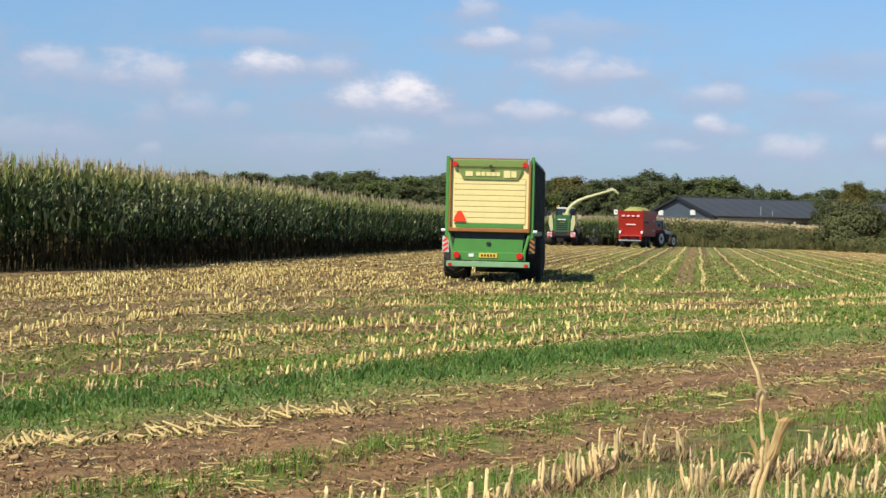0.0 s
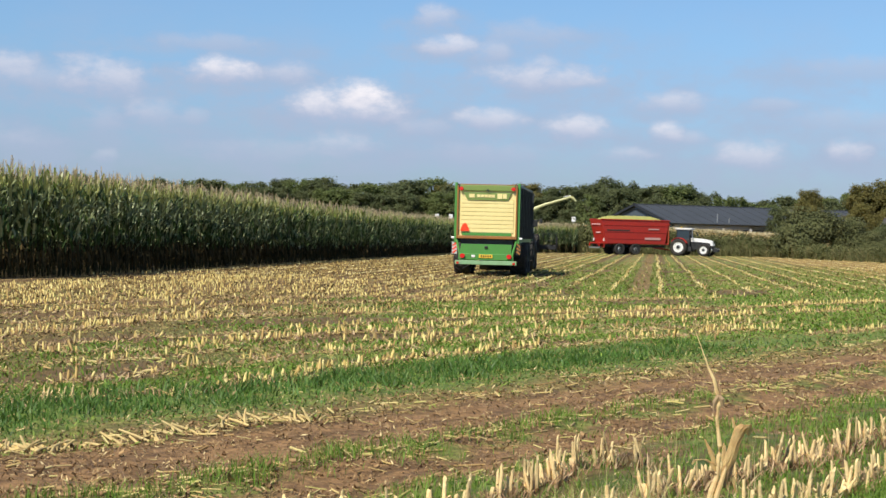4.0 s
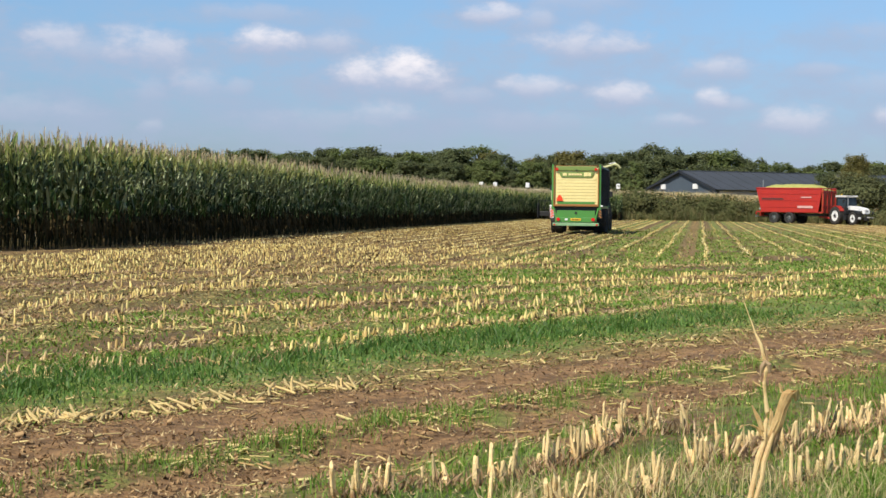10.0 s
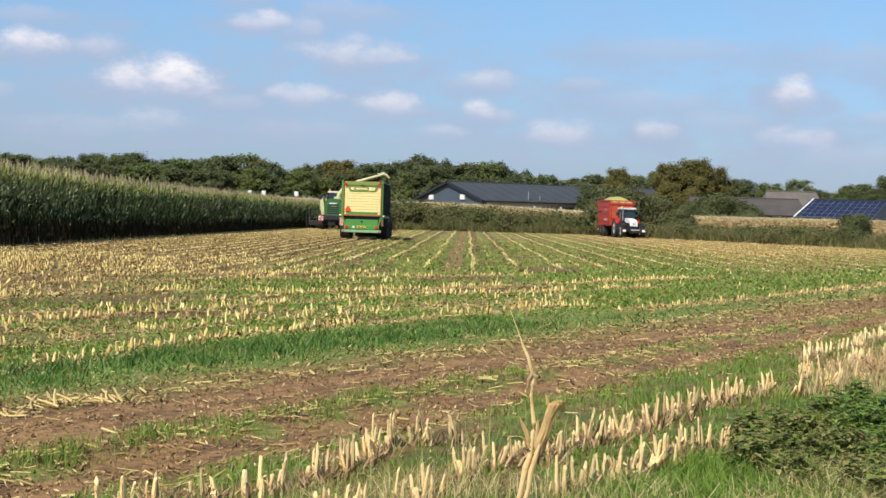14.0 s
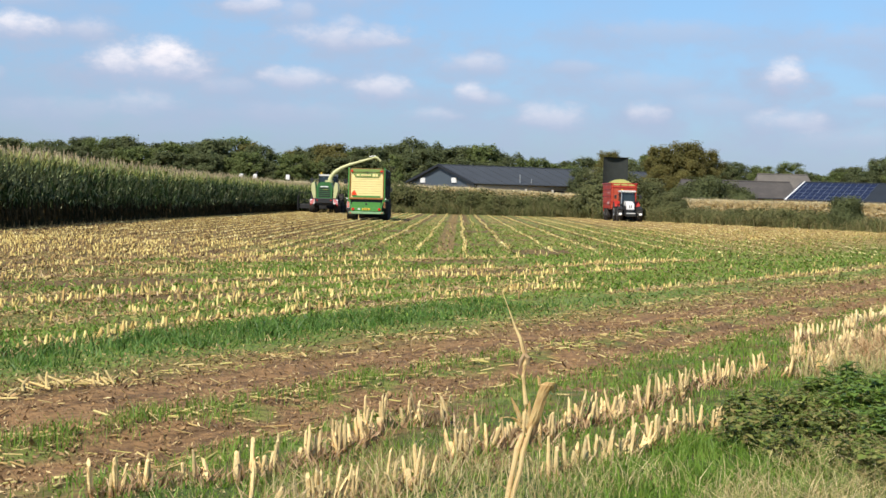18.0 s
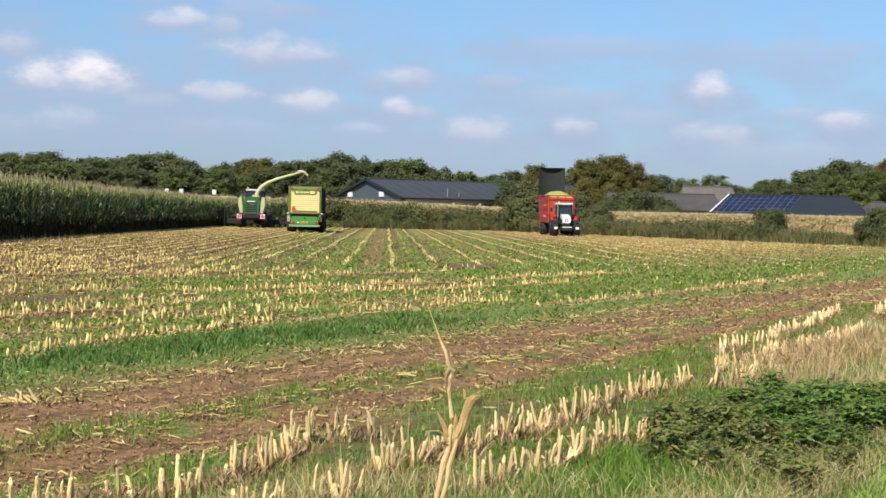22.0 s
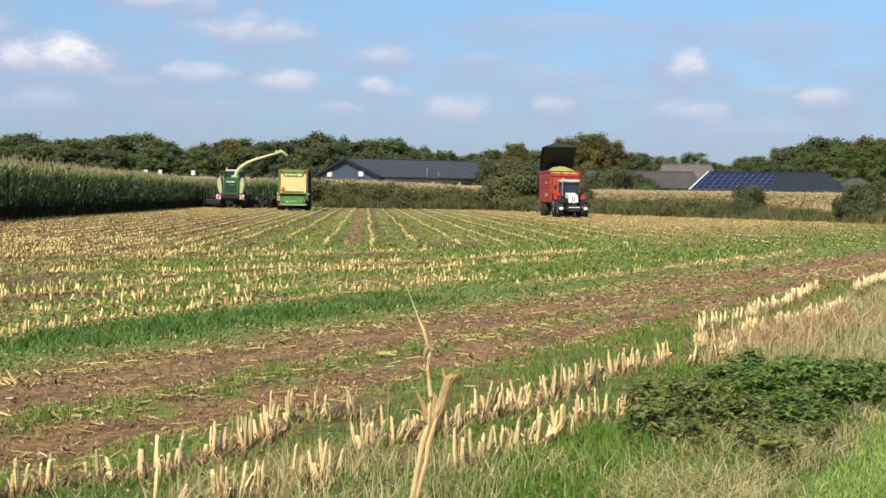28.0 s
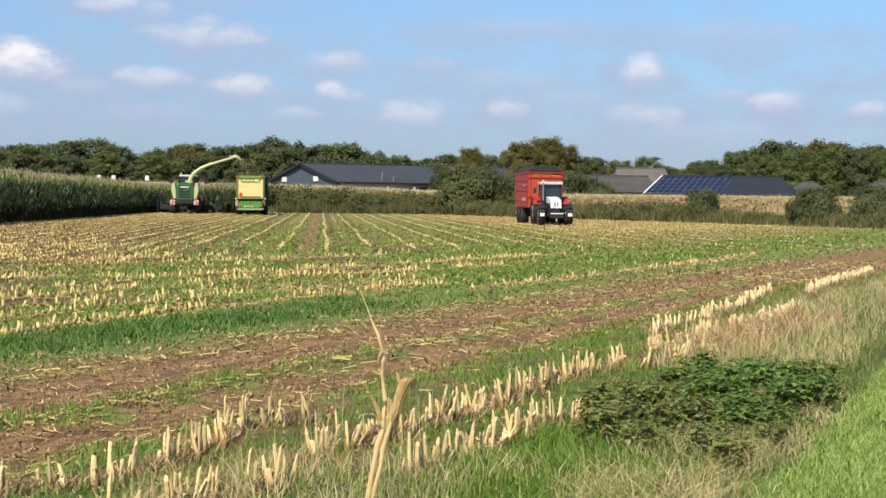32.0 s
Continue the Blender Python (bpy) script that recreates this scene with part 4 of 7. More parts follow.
def chaff():
    """Crumbled leaves and husks on the soil, one flake each."""
    def flakes(n, far, power, want, size, name, label, material):
        y = 8 + (far - 8) * rng.random(n) ** power
        x = rng.uniform(-0.56, 0.40, n) * y
        u, v = uv_of(x, y)
        keep = (rng.random(n) < want(x, y, v)) & (x > corn_edge(y))
        x, y = x[keep], y[keep]
        m = len(x)
        s = size * rng.uniform(0.5, 1.6, m) * (1 + np.clip((y - 12) / 26, 0, 1.8))
        a, tip = rng.uniform(0, 6.28, m), np.abs(rng.normal(0, 0.45, m))
        d = np.stack([np.cos(a) * np.cos(tip), np.sin(a) * np.cos(tip), np.sin(tip)], 1) * (s * rng.uniform(0.8, 2.2, m))[:, None]
        roll = rng.normal(0, 0.5, m)
        q = np.stack([-np.sin(a) * np.cos(roll), np.cos(a) * np.cos(roll), np.sin(roll)], 1) * (s * 0.42)[:, None]
        c = np.stack([x, y, ground_z(x, y) + np.abs(d[:, 2]) + np.abs(q[:, 2]) + 0.002], 1)
        verts = np.stack([c - d - q * 0.5, c - q, c + d, c + q], 1).reshape(-1, 3)
        stuff(name, verts, np.arange(4 * m).reshape(-1, 4), material, None, label, "chaff")
    flakes(260000, 120, 1.75, lambda x, y, v: np.where(v > 12.0, 0.95, np.where(v > 9.2, 0.6, 0.0)) * (x > green_edge(y)) * (1 - 0.75 * bald(x, y)) * np.where((v > 26) & ((x > 13) | ((x > BARE[0]) & (x < BARE[1]))), 0.2, 1.0), 0.013, "field_chaff", "torn maize leaves and husks strewn on the field", M["chaff"])
    flakes(200000, 110, 1.75, lambda x, y, v: ((v > 12.5) * (x < green_edge(y) + 1)) * 0.95 * (1 - 0.85 * bald(x, y)), 0.014, "brown_chaff", "brown maize trash strewn beside the standing crop", M["brown_chaff"])
    flakes(170000, 46, 1.4, lambda x, y, v: np.where((v > 6.3) & (v < 9.8), 0.8, np.where((v > 9.8) & (v < 10.9), 0.5, np.where((v > 2.6) & (v <= 6.3), 0.22, 0.0))), 0.012, "track_chaff", "crushed straw and soil crumbs on the farm track", M["track_chaff"])
    flakes(75000, 42, 1.3, lambda x, y, v: np.where(v > 11.0, 0.9, np.where(v > 9.3, 0.6, 0.0)) * (1 - 0.75 * bald(x, y)), 0.011, "near_field_chaff", "torn maize leaves and grass bits on the near field", M["chaff"])
    flakes(120000, 120, 1.2, lambda x, y, v: (v > 26) * (x > 13 + 2 * np.sin(y * 0.6)) * 0.95, 0.016, "golden_chaff", "golden maize straw strewn at the field's end", M["straw"])
    # pale swaths lie along the strong rows
    xs, ys = [], []
    for i in range(-24, 62):
        if row_strength(i) < 0.5:
            continue
        yy = rng.uniform(54, 176, 2400 if i < -8 else 1500)
        hold = 0.55 + 0.7 * np.sin(yy * 0.5 + i) * np.sin(yy * 0.17 + 2.0 * i)
        yy = yy[rng.random(len(yy)) < hold]
        xs.append(i * 0.75 - 0.55 + rng.normal(0, 0.05, len(yy)) + 0.05 * np.sin(yy * 0.21 + i))
        ys.append(yy)
    x, y = np.concatenate(xs), np.concatenate(ys)
    limit = np.interp(x, [-20, 13, 34, 60], [184, 178, 115, 58])
    keep = in_view(x, y) & (y < limit) & (x > corn_edge(y) + 0.3) & ~((x < -8.6) & (y > 170))
    x, y = x[keep], y[keep]
    m = len(x)
    s = rng.uniform(0.016, 0.05, m)
    a, tip, roll = rng.uniform(0, 6.28, m), rng.normal(0, 0.4, m), rng.normal(0, 0.5, m)
    d = np.stack([np.cos(a) * np.cos(tip), np.sin(a) * np.cos(tip), np.sin(tip)], 1) * (s * 1.2)[:, None]
    q = np.stack([-np.sin(a) * np.cos(roll), np.cos(a) * np.cos(roll), np.sin(roll)], 1) * (s * 0.4)[:, None]
    c = np.stack([x, y, 0.01 + np.abs(d[:, 2]) + np.abs(q[:, 2]) + rng.uniform(0, 0.05, m)], 1)
    verts = np.stack([c - d - q * 0.5, c - q, c + d, c + q], 1).reshape(-1, 3)
    stuff("straw_swaths", verts, np.arange(4 * m).reshape(-1, 4), M["swath"], None, "pale straw lying along the stubble rows", "straw")


chaff()

# ---- meshes for things ----


def part(name, bm, material, parent, label=""):
    """Links a bmesh as one mesh object under a thing or a part."""
    me = bpy.data.meshes.new(name)
    bm.to_mesh(me)
    bm.free()
    me.materials.append(material)
    ob = new(name, me)
    ob.parent = parent
    if label:
        ob["label"] = label
    return ob


def thing(name, label, category, group="", at=None):
    ob = new(name)
    ob.empty_display_size = 0.3
    if at is not None:
        ob.matrix_basis = at
    return tagged(ob, label, category, group)


def box(size, centre, bevel=0.0, bm=None, turn=None, taper=1.0):
    """A block with rounded edges. taper narrows its top."""
    bm = bm or bmesh.new()
    made = bmesh.ops.create_cube(bm, size=1.0)["verts"]
    for v in made:
        k = taper if v.co.z > 0 else 1.0
        v.co = Vector((v.co.x * size[0] * k, v.co.y * size[1] * k, v.co.z * size[2]))
    if bevel:
        edges = list({e for v in made for e in v.link_edges})
        made = list({v for f in bmesh.ops.bevel(bm, geom=edges, offset=bevel, segments=2, affect="EDGES", profile=0.6)["faces"] for v in f.verts} | {v for v in made if v.is_valid})
    m = Matrix.Translation(centre) @ (turn or Matrix())
    bmesh.ops.transform(bm, matrix=m, verts=made)
    return bm


def cyl(r, depth, centre, axis="z", bm=None, n=16, r2=None, bevel=0.0):
    bm = bm or bmesh.new()
    turn = {"z": Matrix(), "x": Matrix.Rotation(radians(90), 4, "Y"), "y": Matrix.Rotation(radians(90), 4, "X")}[axis]
    made = bmesh.ops.create_cone(bm, cap_ends=True, segments=n, radius1=r, radius2=r if r2 is None else r2, depth=depth)["verts"]
    if bevel:
        rim = [e for e in {e for v in made for e in v.link_edges} if any(len(f.verts) > 4 for f in e.link_faces)]
        made = list({v for f in bmesh.ops.bevel(bm, geom=rim, offset=bevel, segments=2, affect="EDGES")["faces"] for v in f.verts} | {v for v in made if v.is_valid})
    bmesh.ops.transform(bm, matrix=Matrix.Translation(centre) @ turn, verts=made)
    return bm


def rod(a, b, r, bm=None, n=8, r2=None):
    """A round bar from a to b."""
    bm = bm or bmesh.new()
    a, b = Vector(a), Vector(b)
    d = b - a
    made = bmesh.ops.create_cone(bm, cap_ends=True, segments=n, radius1=r, radius2=r if r2 is None else r2, depth=d.length)["verts"]
    bmesh.ops.transform(bm, matrix=Matrix.Translation((a + b) / 2) @ d.to_track_quat("Z", "Y").to_matrix().to_4x4(), verts=made)
    return bm


def profile(points, width, axis="x", bm=None, x0=0.0):
    """An outline in the y-z plane (axis x) or x-z plane (axis y), given thickness."""
    bm = bm or bmesh.new()
    rings = []
    for s in (-width / 2, width / 2):
        rings.append([bm.verts.new((x0 + s, p[0], p[1]) if axis == "x" else (p[0], x0 + s, p[1])) for p in points])
    n = len(points)
    bm.faces.new(rings[0])
    bm.faces.new(rings[1][::-1])
    for i in range(n):
        bm.faces.new((rings[0][i], rings[1][i], rings[1][(i + 1) % n], rings[0][(i + 1) % n]))
    bmesh.ops.recalc_face_normals(bm, faces=bm.faces)
    return bm


def tube(points, radii, bm=None, n=8):
    """A tapering tube along points."""
    bm = bm or bmesh.new()
    rings = []
    for i, p in enumerate(points):
        p = Vector(p)
        d = (Vector(points[min(i + 1, len(points) - 1)]) - Vector(points[max(i - 1, 0)])).normalized()
        q = d.to_track_quat("Z", "Y")
        rings.append([bm.verts.new(p + q @ Vector((math.cos(6.2832 * k / n) * radii[i], math.sin(6.2832 * k / n) * radii[i], 0))) for k in range(n)])
    for a, b in zip(rings, rings[1:]):
        for k in range(n):
            bm.faces.new((a[k], a[(k + 1) % n], b[(k + 1) % n], b[k]))
    bm.faces.new(rings[0][::-1])
    bm.faces.new(rings[-1])
    return bm


def leaf_cloud(clumps, per, size, seed, flat=0.8):
    """Leaf cards on the outside of clumps: rows of centre and radius."""
    g = np.random.default_rng(seed)
    out = []
    core = np.average(np.array(clumps)[:, :3], axis=0, weights=np.array(clumps)[:, 3])
    core[2] *= 0.7
    for cx, cy, cz, r in clumps:
        n = max(6, int(per * r * r))
        d = np.clip(g.normal(size=(n, 3)), -2.0, 2.0)
        c = np.array([cx, cy, cz]) + d * r * [0.56, 0.56, 0.56 * flat]
        away = c - core
        away /= np.linalg.norm(away, axis=1)[:, None] + 1e-6
        a = 0.2 * d + 0.9 * away + [0, 0, 0.2] + g.normal(0, 0.42, (n, 3))
        a /= np.linalg.norm(a, axis=1)[:, None]
        t = np.cross(a, g.normal(size=(n, 3)))
        t /= np.linalg.norm(t, axis=1)[:, None]
        b = np.cross(a, t)
        s = g.uniform(0.6, 1.25, n)[:, None] * size
        out.append(np.stack([c - t * s, c + b * s * 0.55, c + t * s, c - b * s * 0.55], 1))
    v = np.concatenate(out).reshape(-1, 3)
    return v, np.arange(len(v)).reshape(-1, 4)


def tree_model(name, height, spread, seed, leaves, label, category="tree", bare=0.12, card=0.36, per=95):
    """A tapered trunk with limbs and an uneven crown of many leaf clumps."""
    g = random.Random(seed)
    ob = thing(name, label, category)
    bm = bmesh.new()
    lean = g.uniform(-0.3, 0.3)
    trunk = [(lean * t, 0.4 * lean * t * t, height * 0.75 * t) for t in (0, 0.25, 0.5, 0.75, 1)]
    r0 = height * 0.022
    tube(trunk, [r0 * 1.3, r0, r0 * 0.8, r0 * 0.5, r0 * 0.2], bm)
    clumps = []
    for i in range(140):
        a, t = g.uniform(0, 6.28), g.uniform(bare, 0.97)
        girth = spread * (0.45 + 0.55 * math.sin(math.pi * min(1, (t - bare) / (1.05 - bare) * 0.85 + 0.15))) * g.uniform(0.55, 1.0)
        end = (math.cos(a) * girth, math.sin(a) * girth, height * (t + 0.03))
        start = (lean * t * 0.7, 0, height * 0.75 * t * 0.8 + 0.2)
        midp = tuple((start[k] + end[k]) / 2 + (0.04 * height if k == 2 else 0) for k in range(3))
        if i % 6 == 0:
            tube([start, midp, end], [r0 * 0.4, r0 * 0.25, r0 * 0.08], bm, 5)
        clumps.append((*end, spread * g.uniform(0.14, 0.26)))
    clumps.append((lean, 0, height * 0.9, spread * 0.4))
    clumps.append((lean, 0, height * 0.62, spread * 0.62))
    clumps.append((lean, 0, height * 0.36, spread * 0.6))
    part("trunk", bm, M["bark"], ob)
    top = max(c[2] + c[3] * 0.8 for c in clumps)
    clumps = [(x, y, z * height / top, r) for x, y, z, r in clumps]
    v, f = leaf_cloud(clumps, per, card, seed)
    stuff("crown", v, f, leaves, ob, kind="")
    return ob


def bush_model(name, height, spread, seed, leaves, label, card=0.16, per=160, category="bush", heads=12):
    g = random.Random(seed)
    ob = thing(name, label, category)
    bm = bmesh.new()
    clumps = []
    for i in range(heads):
        a, d, t = g.uniform(0, 6.28), g.uniform(0.1, 0.85) * spread, g.uniform(0.15, 0.8)
        end = (math.cos(a) * d, math.sin(a) * d, height * t * (1.1 - 0.45 * d / spread))
        tube([(0.12 * end[0], 0.12 * end[1], -0.05), (end[0] * 0.5, end[1] * 0.5, end[2] * 0.6), end], [0.03 * height, 0.02 * height, 0.006 * height], bm, 5)
        clumps.append((*end, spread * g.uniform(0.28, 0.42)))
    part("stems", bm, M["bark"], ob)
    top = max(c[2] + c[3] * 0.8 for c in clumps)
    clumps = [(x, y, max(z * height / top, r * 0.55), r) for x, y, z, r in clumps]
    v, f = leaf_cloud(clumps, per / max(spread * spread * 0.3, 0.3), card, seed)
    stuff("foliage", v, f, leaves, ob, kind="")
    return ob


def scaled(ob, x, y, s, turn=0.0, sz=1.0, z=0.0):
    ob.matrix_basis = Matrix.LocRotScale((x, y, z), Euler((0, 0, turn)), (s, s, s * sz))
    return ob


def plant_copy(model, x, y, s, turn=0.0, sz=1.0):
    c = copy_thing(model, Matrix())
    return scaled(c, x, y, s, turn, sz)


def woods():
    """The line of woods behind the farm, and the nearer single trees."""
    oak = [tree_model("oak_tree", 20, 6.0, 11 + i, M["tree_a"], "dark green oak in the line of woods", per=44, card=0.40) for i in range(4)]
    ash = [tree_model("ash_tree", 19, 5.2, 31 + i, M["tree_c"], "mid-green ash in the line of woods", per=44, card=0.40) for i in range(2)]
    brown = [tree_model("turning_oak_tree", 20, 6.2, 51 + i, M["tree_b"], "oak with olive and brown autumn leaves", per=44, card=0.40) for i in range(2)]
    near_oak = [tree_model("field_oak_tree", 20, 6.0, 61, M["tree_a"], "dark green oak behind the farm sheds", per=100, card=0.27)]
    # ash crowns carry the brighter light behind the sheds in their colour
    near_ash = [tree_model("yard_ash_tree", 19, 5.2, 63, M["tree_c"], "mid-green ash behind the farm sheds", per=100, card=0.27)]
    near_brown = [tree_model("browning_oak_tree", 20, 6.2, 65 + i, M["tree_b"], "broad oak with olive-brown leaves behind the sheds", per=100, card=0.27) for i in range(2)]
    used = set()
    def put(models, x, y, h, g, wide=1.0):
        m = models[g.randrange(len(models))]
        s = h / (20.0 if m not in ash + near_ash else 19.0)
        if m.name not in used:
            used.add(m.name)
            ob = m
        else:
            ob = copy_thing(m, Matrix())
        ob.matrix_basis = Matrix.LocRotScale((x, y, 0), Euler((0, 0, g.uniform(0, 6.28))), (s * wide, s * wide, s))
        ob["group"] = "line of woods" if y > 450 else "trees behind the farm"
    g = random.Random(5)
    # skyline at 600 m: bearing as x, height
    line = [(-330, 19), (-260, 20), (-200, 20), (-179, 20), (-151, 19), (-122, 22), (-103, 19), (-84, 23), (-68, 18), (-47, 20), (-35, 20),
            (-15, 23), (-2, 20), (10, 21), (23, 17), (41, 17), (55, 19), (81, 20), (106, 15), (133, 15), (152, 20), (169, 24), (184, 24), (230, 22), (300, 21)]
    lx, lh = [p[0] for p in line], [p[1] for p in line]
    x = -300.0
    while x < 245:
        h = float(np.interp(x, lx, lh)) * g.uniform(0.96, 1.06)
        kind = oak if g.random() < 0.62 else (ash if g.random() < 0.6 else brown)
        put(kind, x, 600 + g.uniform(-14, 14), h, g, g.uniform(1.0, 1.35))
        x += g.uniform(4.4, 6.6)
    x = -300.0
    while x < 245:
        h = float(np.interp(x, lx, lh)) * g.uniform(0.68, 0.88)
        put(oak if g.random() < 0.7 else ash, x, 578 + g.uniform(-5, 5), h, g, 1.3)
        x += g.uniform(6.5, 9.5)
    # the broad browning oak behind the old sheds, and its neighbours
    for x, y, h, models, wide in ((40.5, 330, 13.6, near_brown, 0.95), (45.5, 330, 14.7, near_brown, 1.0), (50.0, 335, 13.2, near_brown, 1.0), (57, 340, 11.0, near_oak, 1.0),
                                  (31.3, 345, 12.9, near_brown, 0.8), (26.5, 360, 9.5, near_oak, 1.0), (61.5, 335, 10.2, near_ash, 1.15), (66.0, 330, 10.9, near_ash, 1.2), (63.5, 345, 9.2, near_oak, 1.2),
                                  (73, 330, 8.5, near_ash, 1.0), (83, 335, 9.6, near_oak, 1.1), (90, 330, 11.5, near_ash, 1.1), (97, 330, 12.6, near_ash, 1.1), (104, 332, 13.0, near_ash, 1.1),
                                  (111, 335, 13.2, near_oak, 1.1), (118, 338, 13.4, near_ash, 1.1), (-14, 520, 17.5, oak, 1.1), (-20, 520, 15.5, ash, 1.1)):
        put(models, x, y, h, g, wide)


woods()


def hedges():
    """Rough growth along the ditch, with willows in it."""
    growth = [bush_model("bank_shrub", 2.3, 1.9, 70 + i, M["hedge"], "rough olive-green growth on the ditch bank", 0.10, 480) for i in range(3)]
    low = [bush_model("bank_weed", 1.5, 1.6, 80 + i, M["hedge"], "low brownish weeds on the ditch bank", 0.095, 400) for i in range(2)]
    g = random.Random(9)
    models = [(m, 0) for m in growth] + [(m, 1) for m in low]
    fresh = {m.name for m, _ in models}
    def put(m, x, y, s, sz):
        if m.name in fresh:
            fresh.discard(m.name)
            scaled(m, x, y, s, g.uniform(0, 6.28), sz)
            m["group"] = "ditch bank growth"
        else:
            c = plant_copy(m, x, y, s, g.uniform(0, 6.28), sz)
            c["group"] = "ditch bank growth"
    x = -13.0
    while x < 14.5:
        more = float(np.interp(x, [-13, 0, 14], [1.35, 1.28, 1.0]))
        put(growth[g.randrange(3)], x, 188.0 + g.uniform(-1, 1), g.uniform(0.95, 1.2) * more, g.uniform(0.9, 1.15))
        put(low[g.randrange(2)], x + 0.4, 186.2 + g.uniform(-0.4, 0.4), g.uniform(0.6, 0.9), 0.8)
        x += g.uniform(1.1, 1.7)
    t = 0.0
    while t < 1.0:
        x, y = 14 + (46 - 14) * t, 181 + (84 - 181) * t
        size = 1.25 if t < 0.5 else 0.85
        put(low[g.randrange(2)], x, y, g.uniform(0.8, 1.05) * size, g.uniform(0.75, 1.0))
        if g.random() < 0.35:
            put(growth[g.randrange(3)], x + 1.5, y + 1.5, g.uniform(0.5, 0.65) * size, 0.9)
        t += g.uniform(0.012, 0.02)
    # the big willow clump and single bushes
    big = bush_model("willow_bush", 5.5, 3.5, 90, M["bush"], "large grey-green willow bush on the field edge", 0.16, 2600, "bush", 30)
    scaled(big, 16.4, 178.5, 1.0)
    plant_copy(big, 20.3, 180.0, 0.82, 2.0)
    plant_copy(big, 23.0, 178.0, 0.55, 1.0)
    small = bush_model("hedge_bush", 2.3, 1.5, 95, M["dark_bush"], "rounded dark green bush in the hedge", 0.065, 3200, "bush", 22)
    scaled(small, 31.0, 131, 1.2)
    for x, y, s in ((33.0, 247, 1.9), (35.2, 249, 2.2), (37.6, 248, 2.7), (39.2, 250, 2.4), (41.6, 249, 2.1), (43.8, 250, 1.7), (46.5, 250, 1.3), (49.5, 250, 1.2)):
        plant_copy(small, x, y, s, x)
    plant_copy(small, 35.8, 116.6, 1.3, 1.0)
    plant_copy(small, 38.6, 112.9, 1.35, 3.0)
    plant_copy(small, 41.8, 108.0, 1.3, 5.0)
    # upright weeds and reeds standing in the growth
    m = 26000
    t = rng.random(m)
    far = t < 0.42
    x = np.where(far, -13 + 28 * t / 0.42, 14 + 32 * (t - 0.42) / 0.58) + rng.normal(0, 0.5, m)
    y = np.where(far, 186.4, 179.5 - 97 * (t - 0.42) / 0.58) + -np.abs(rng.normal(0, 0.9, m)) + 0.5
    tallness = np.where(far, rng.uniform(0.4, 1.75, m), rng.uniform(0.4, 1.7, m) * np.interp(t, [0.42, 0.7, 0.8, 1.0], [1.1, 1.0, 0.7, 0.6])) * (0.8 + 0.3 * np.sin(x * 0.8) * np.sin(y * 0.3 + x * 0.23))
    v, f = blades(x, y, tallness, rng.uniform(0.025, 0.07, m), rng.uniform(0.1, 0.9, m))
    stuff("bank_reeds", v, f, M["reed"], None, "dark upright weeds and reeds on the ditch bank", "reeds")


hedges()


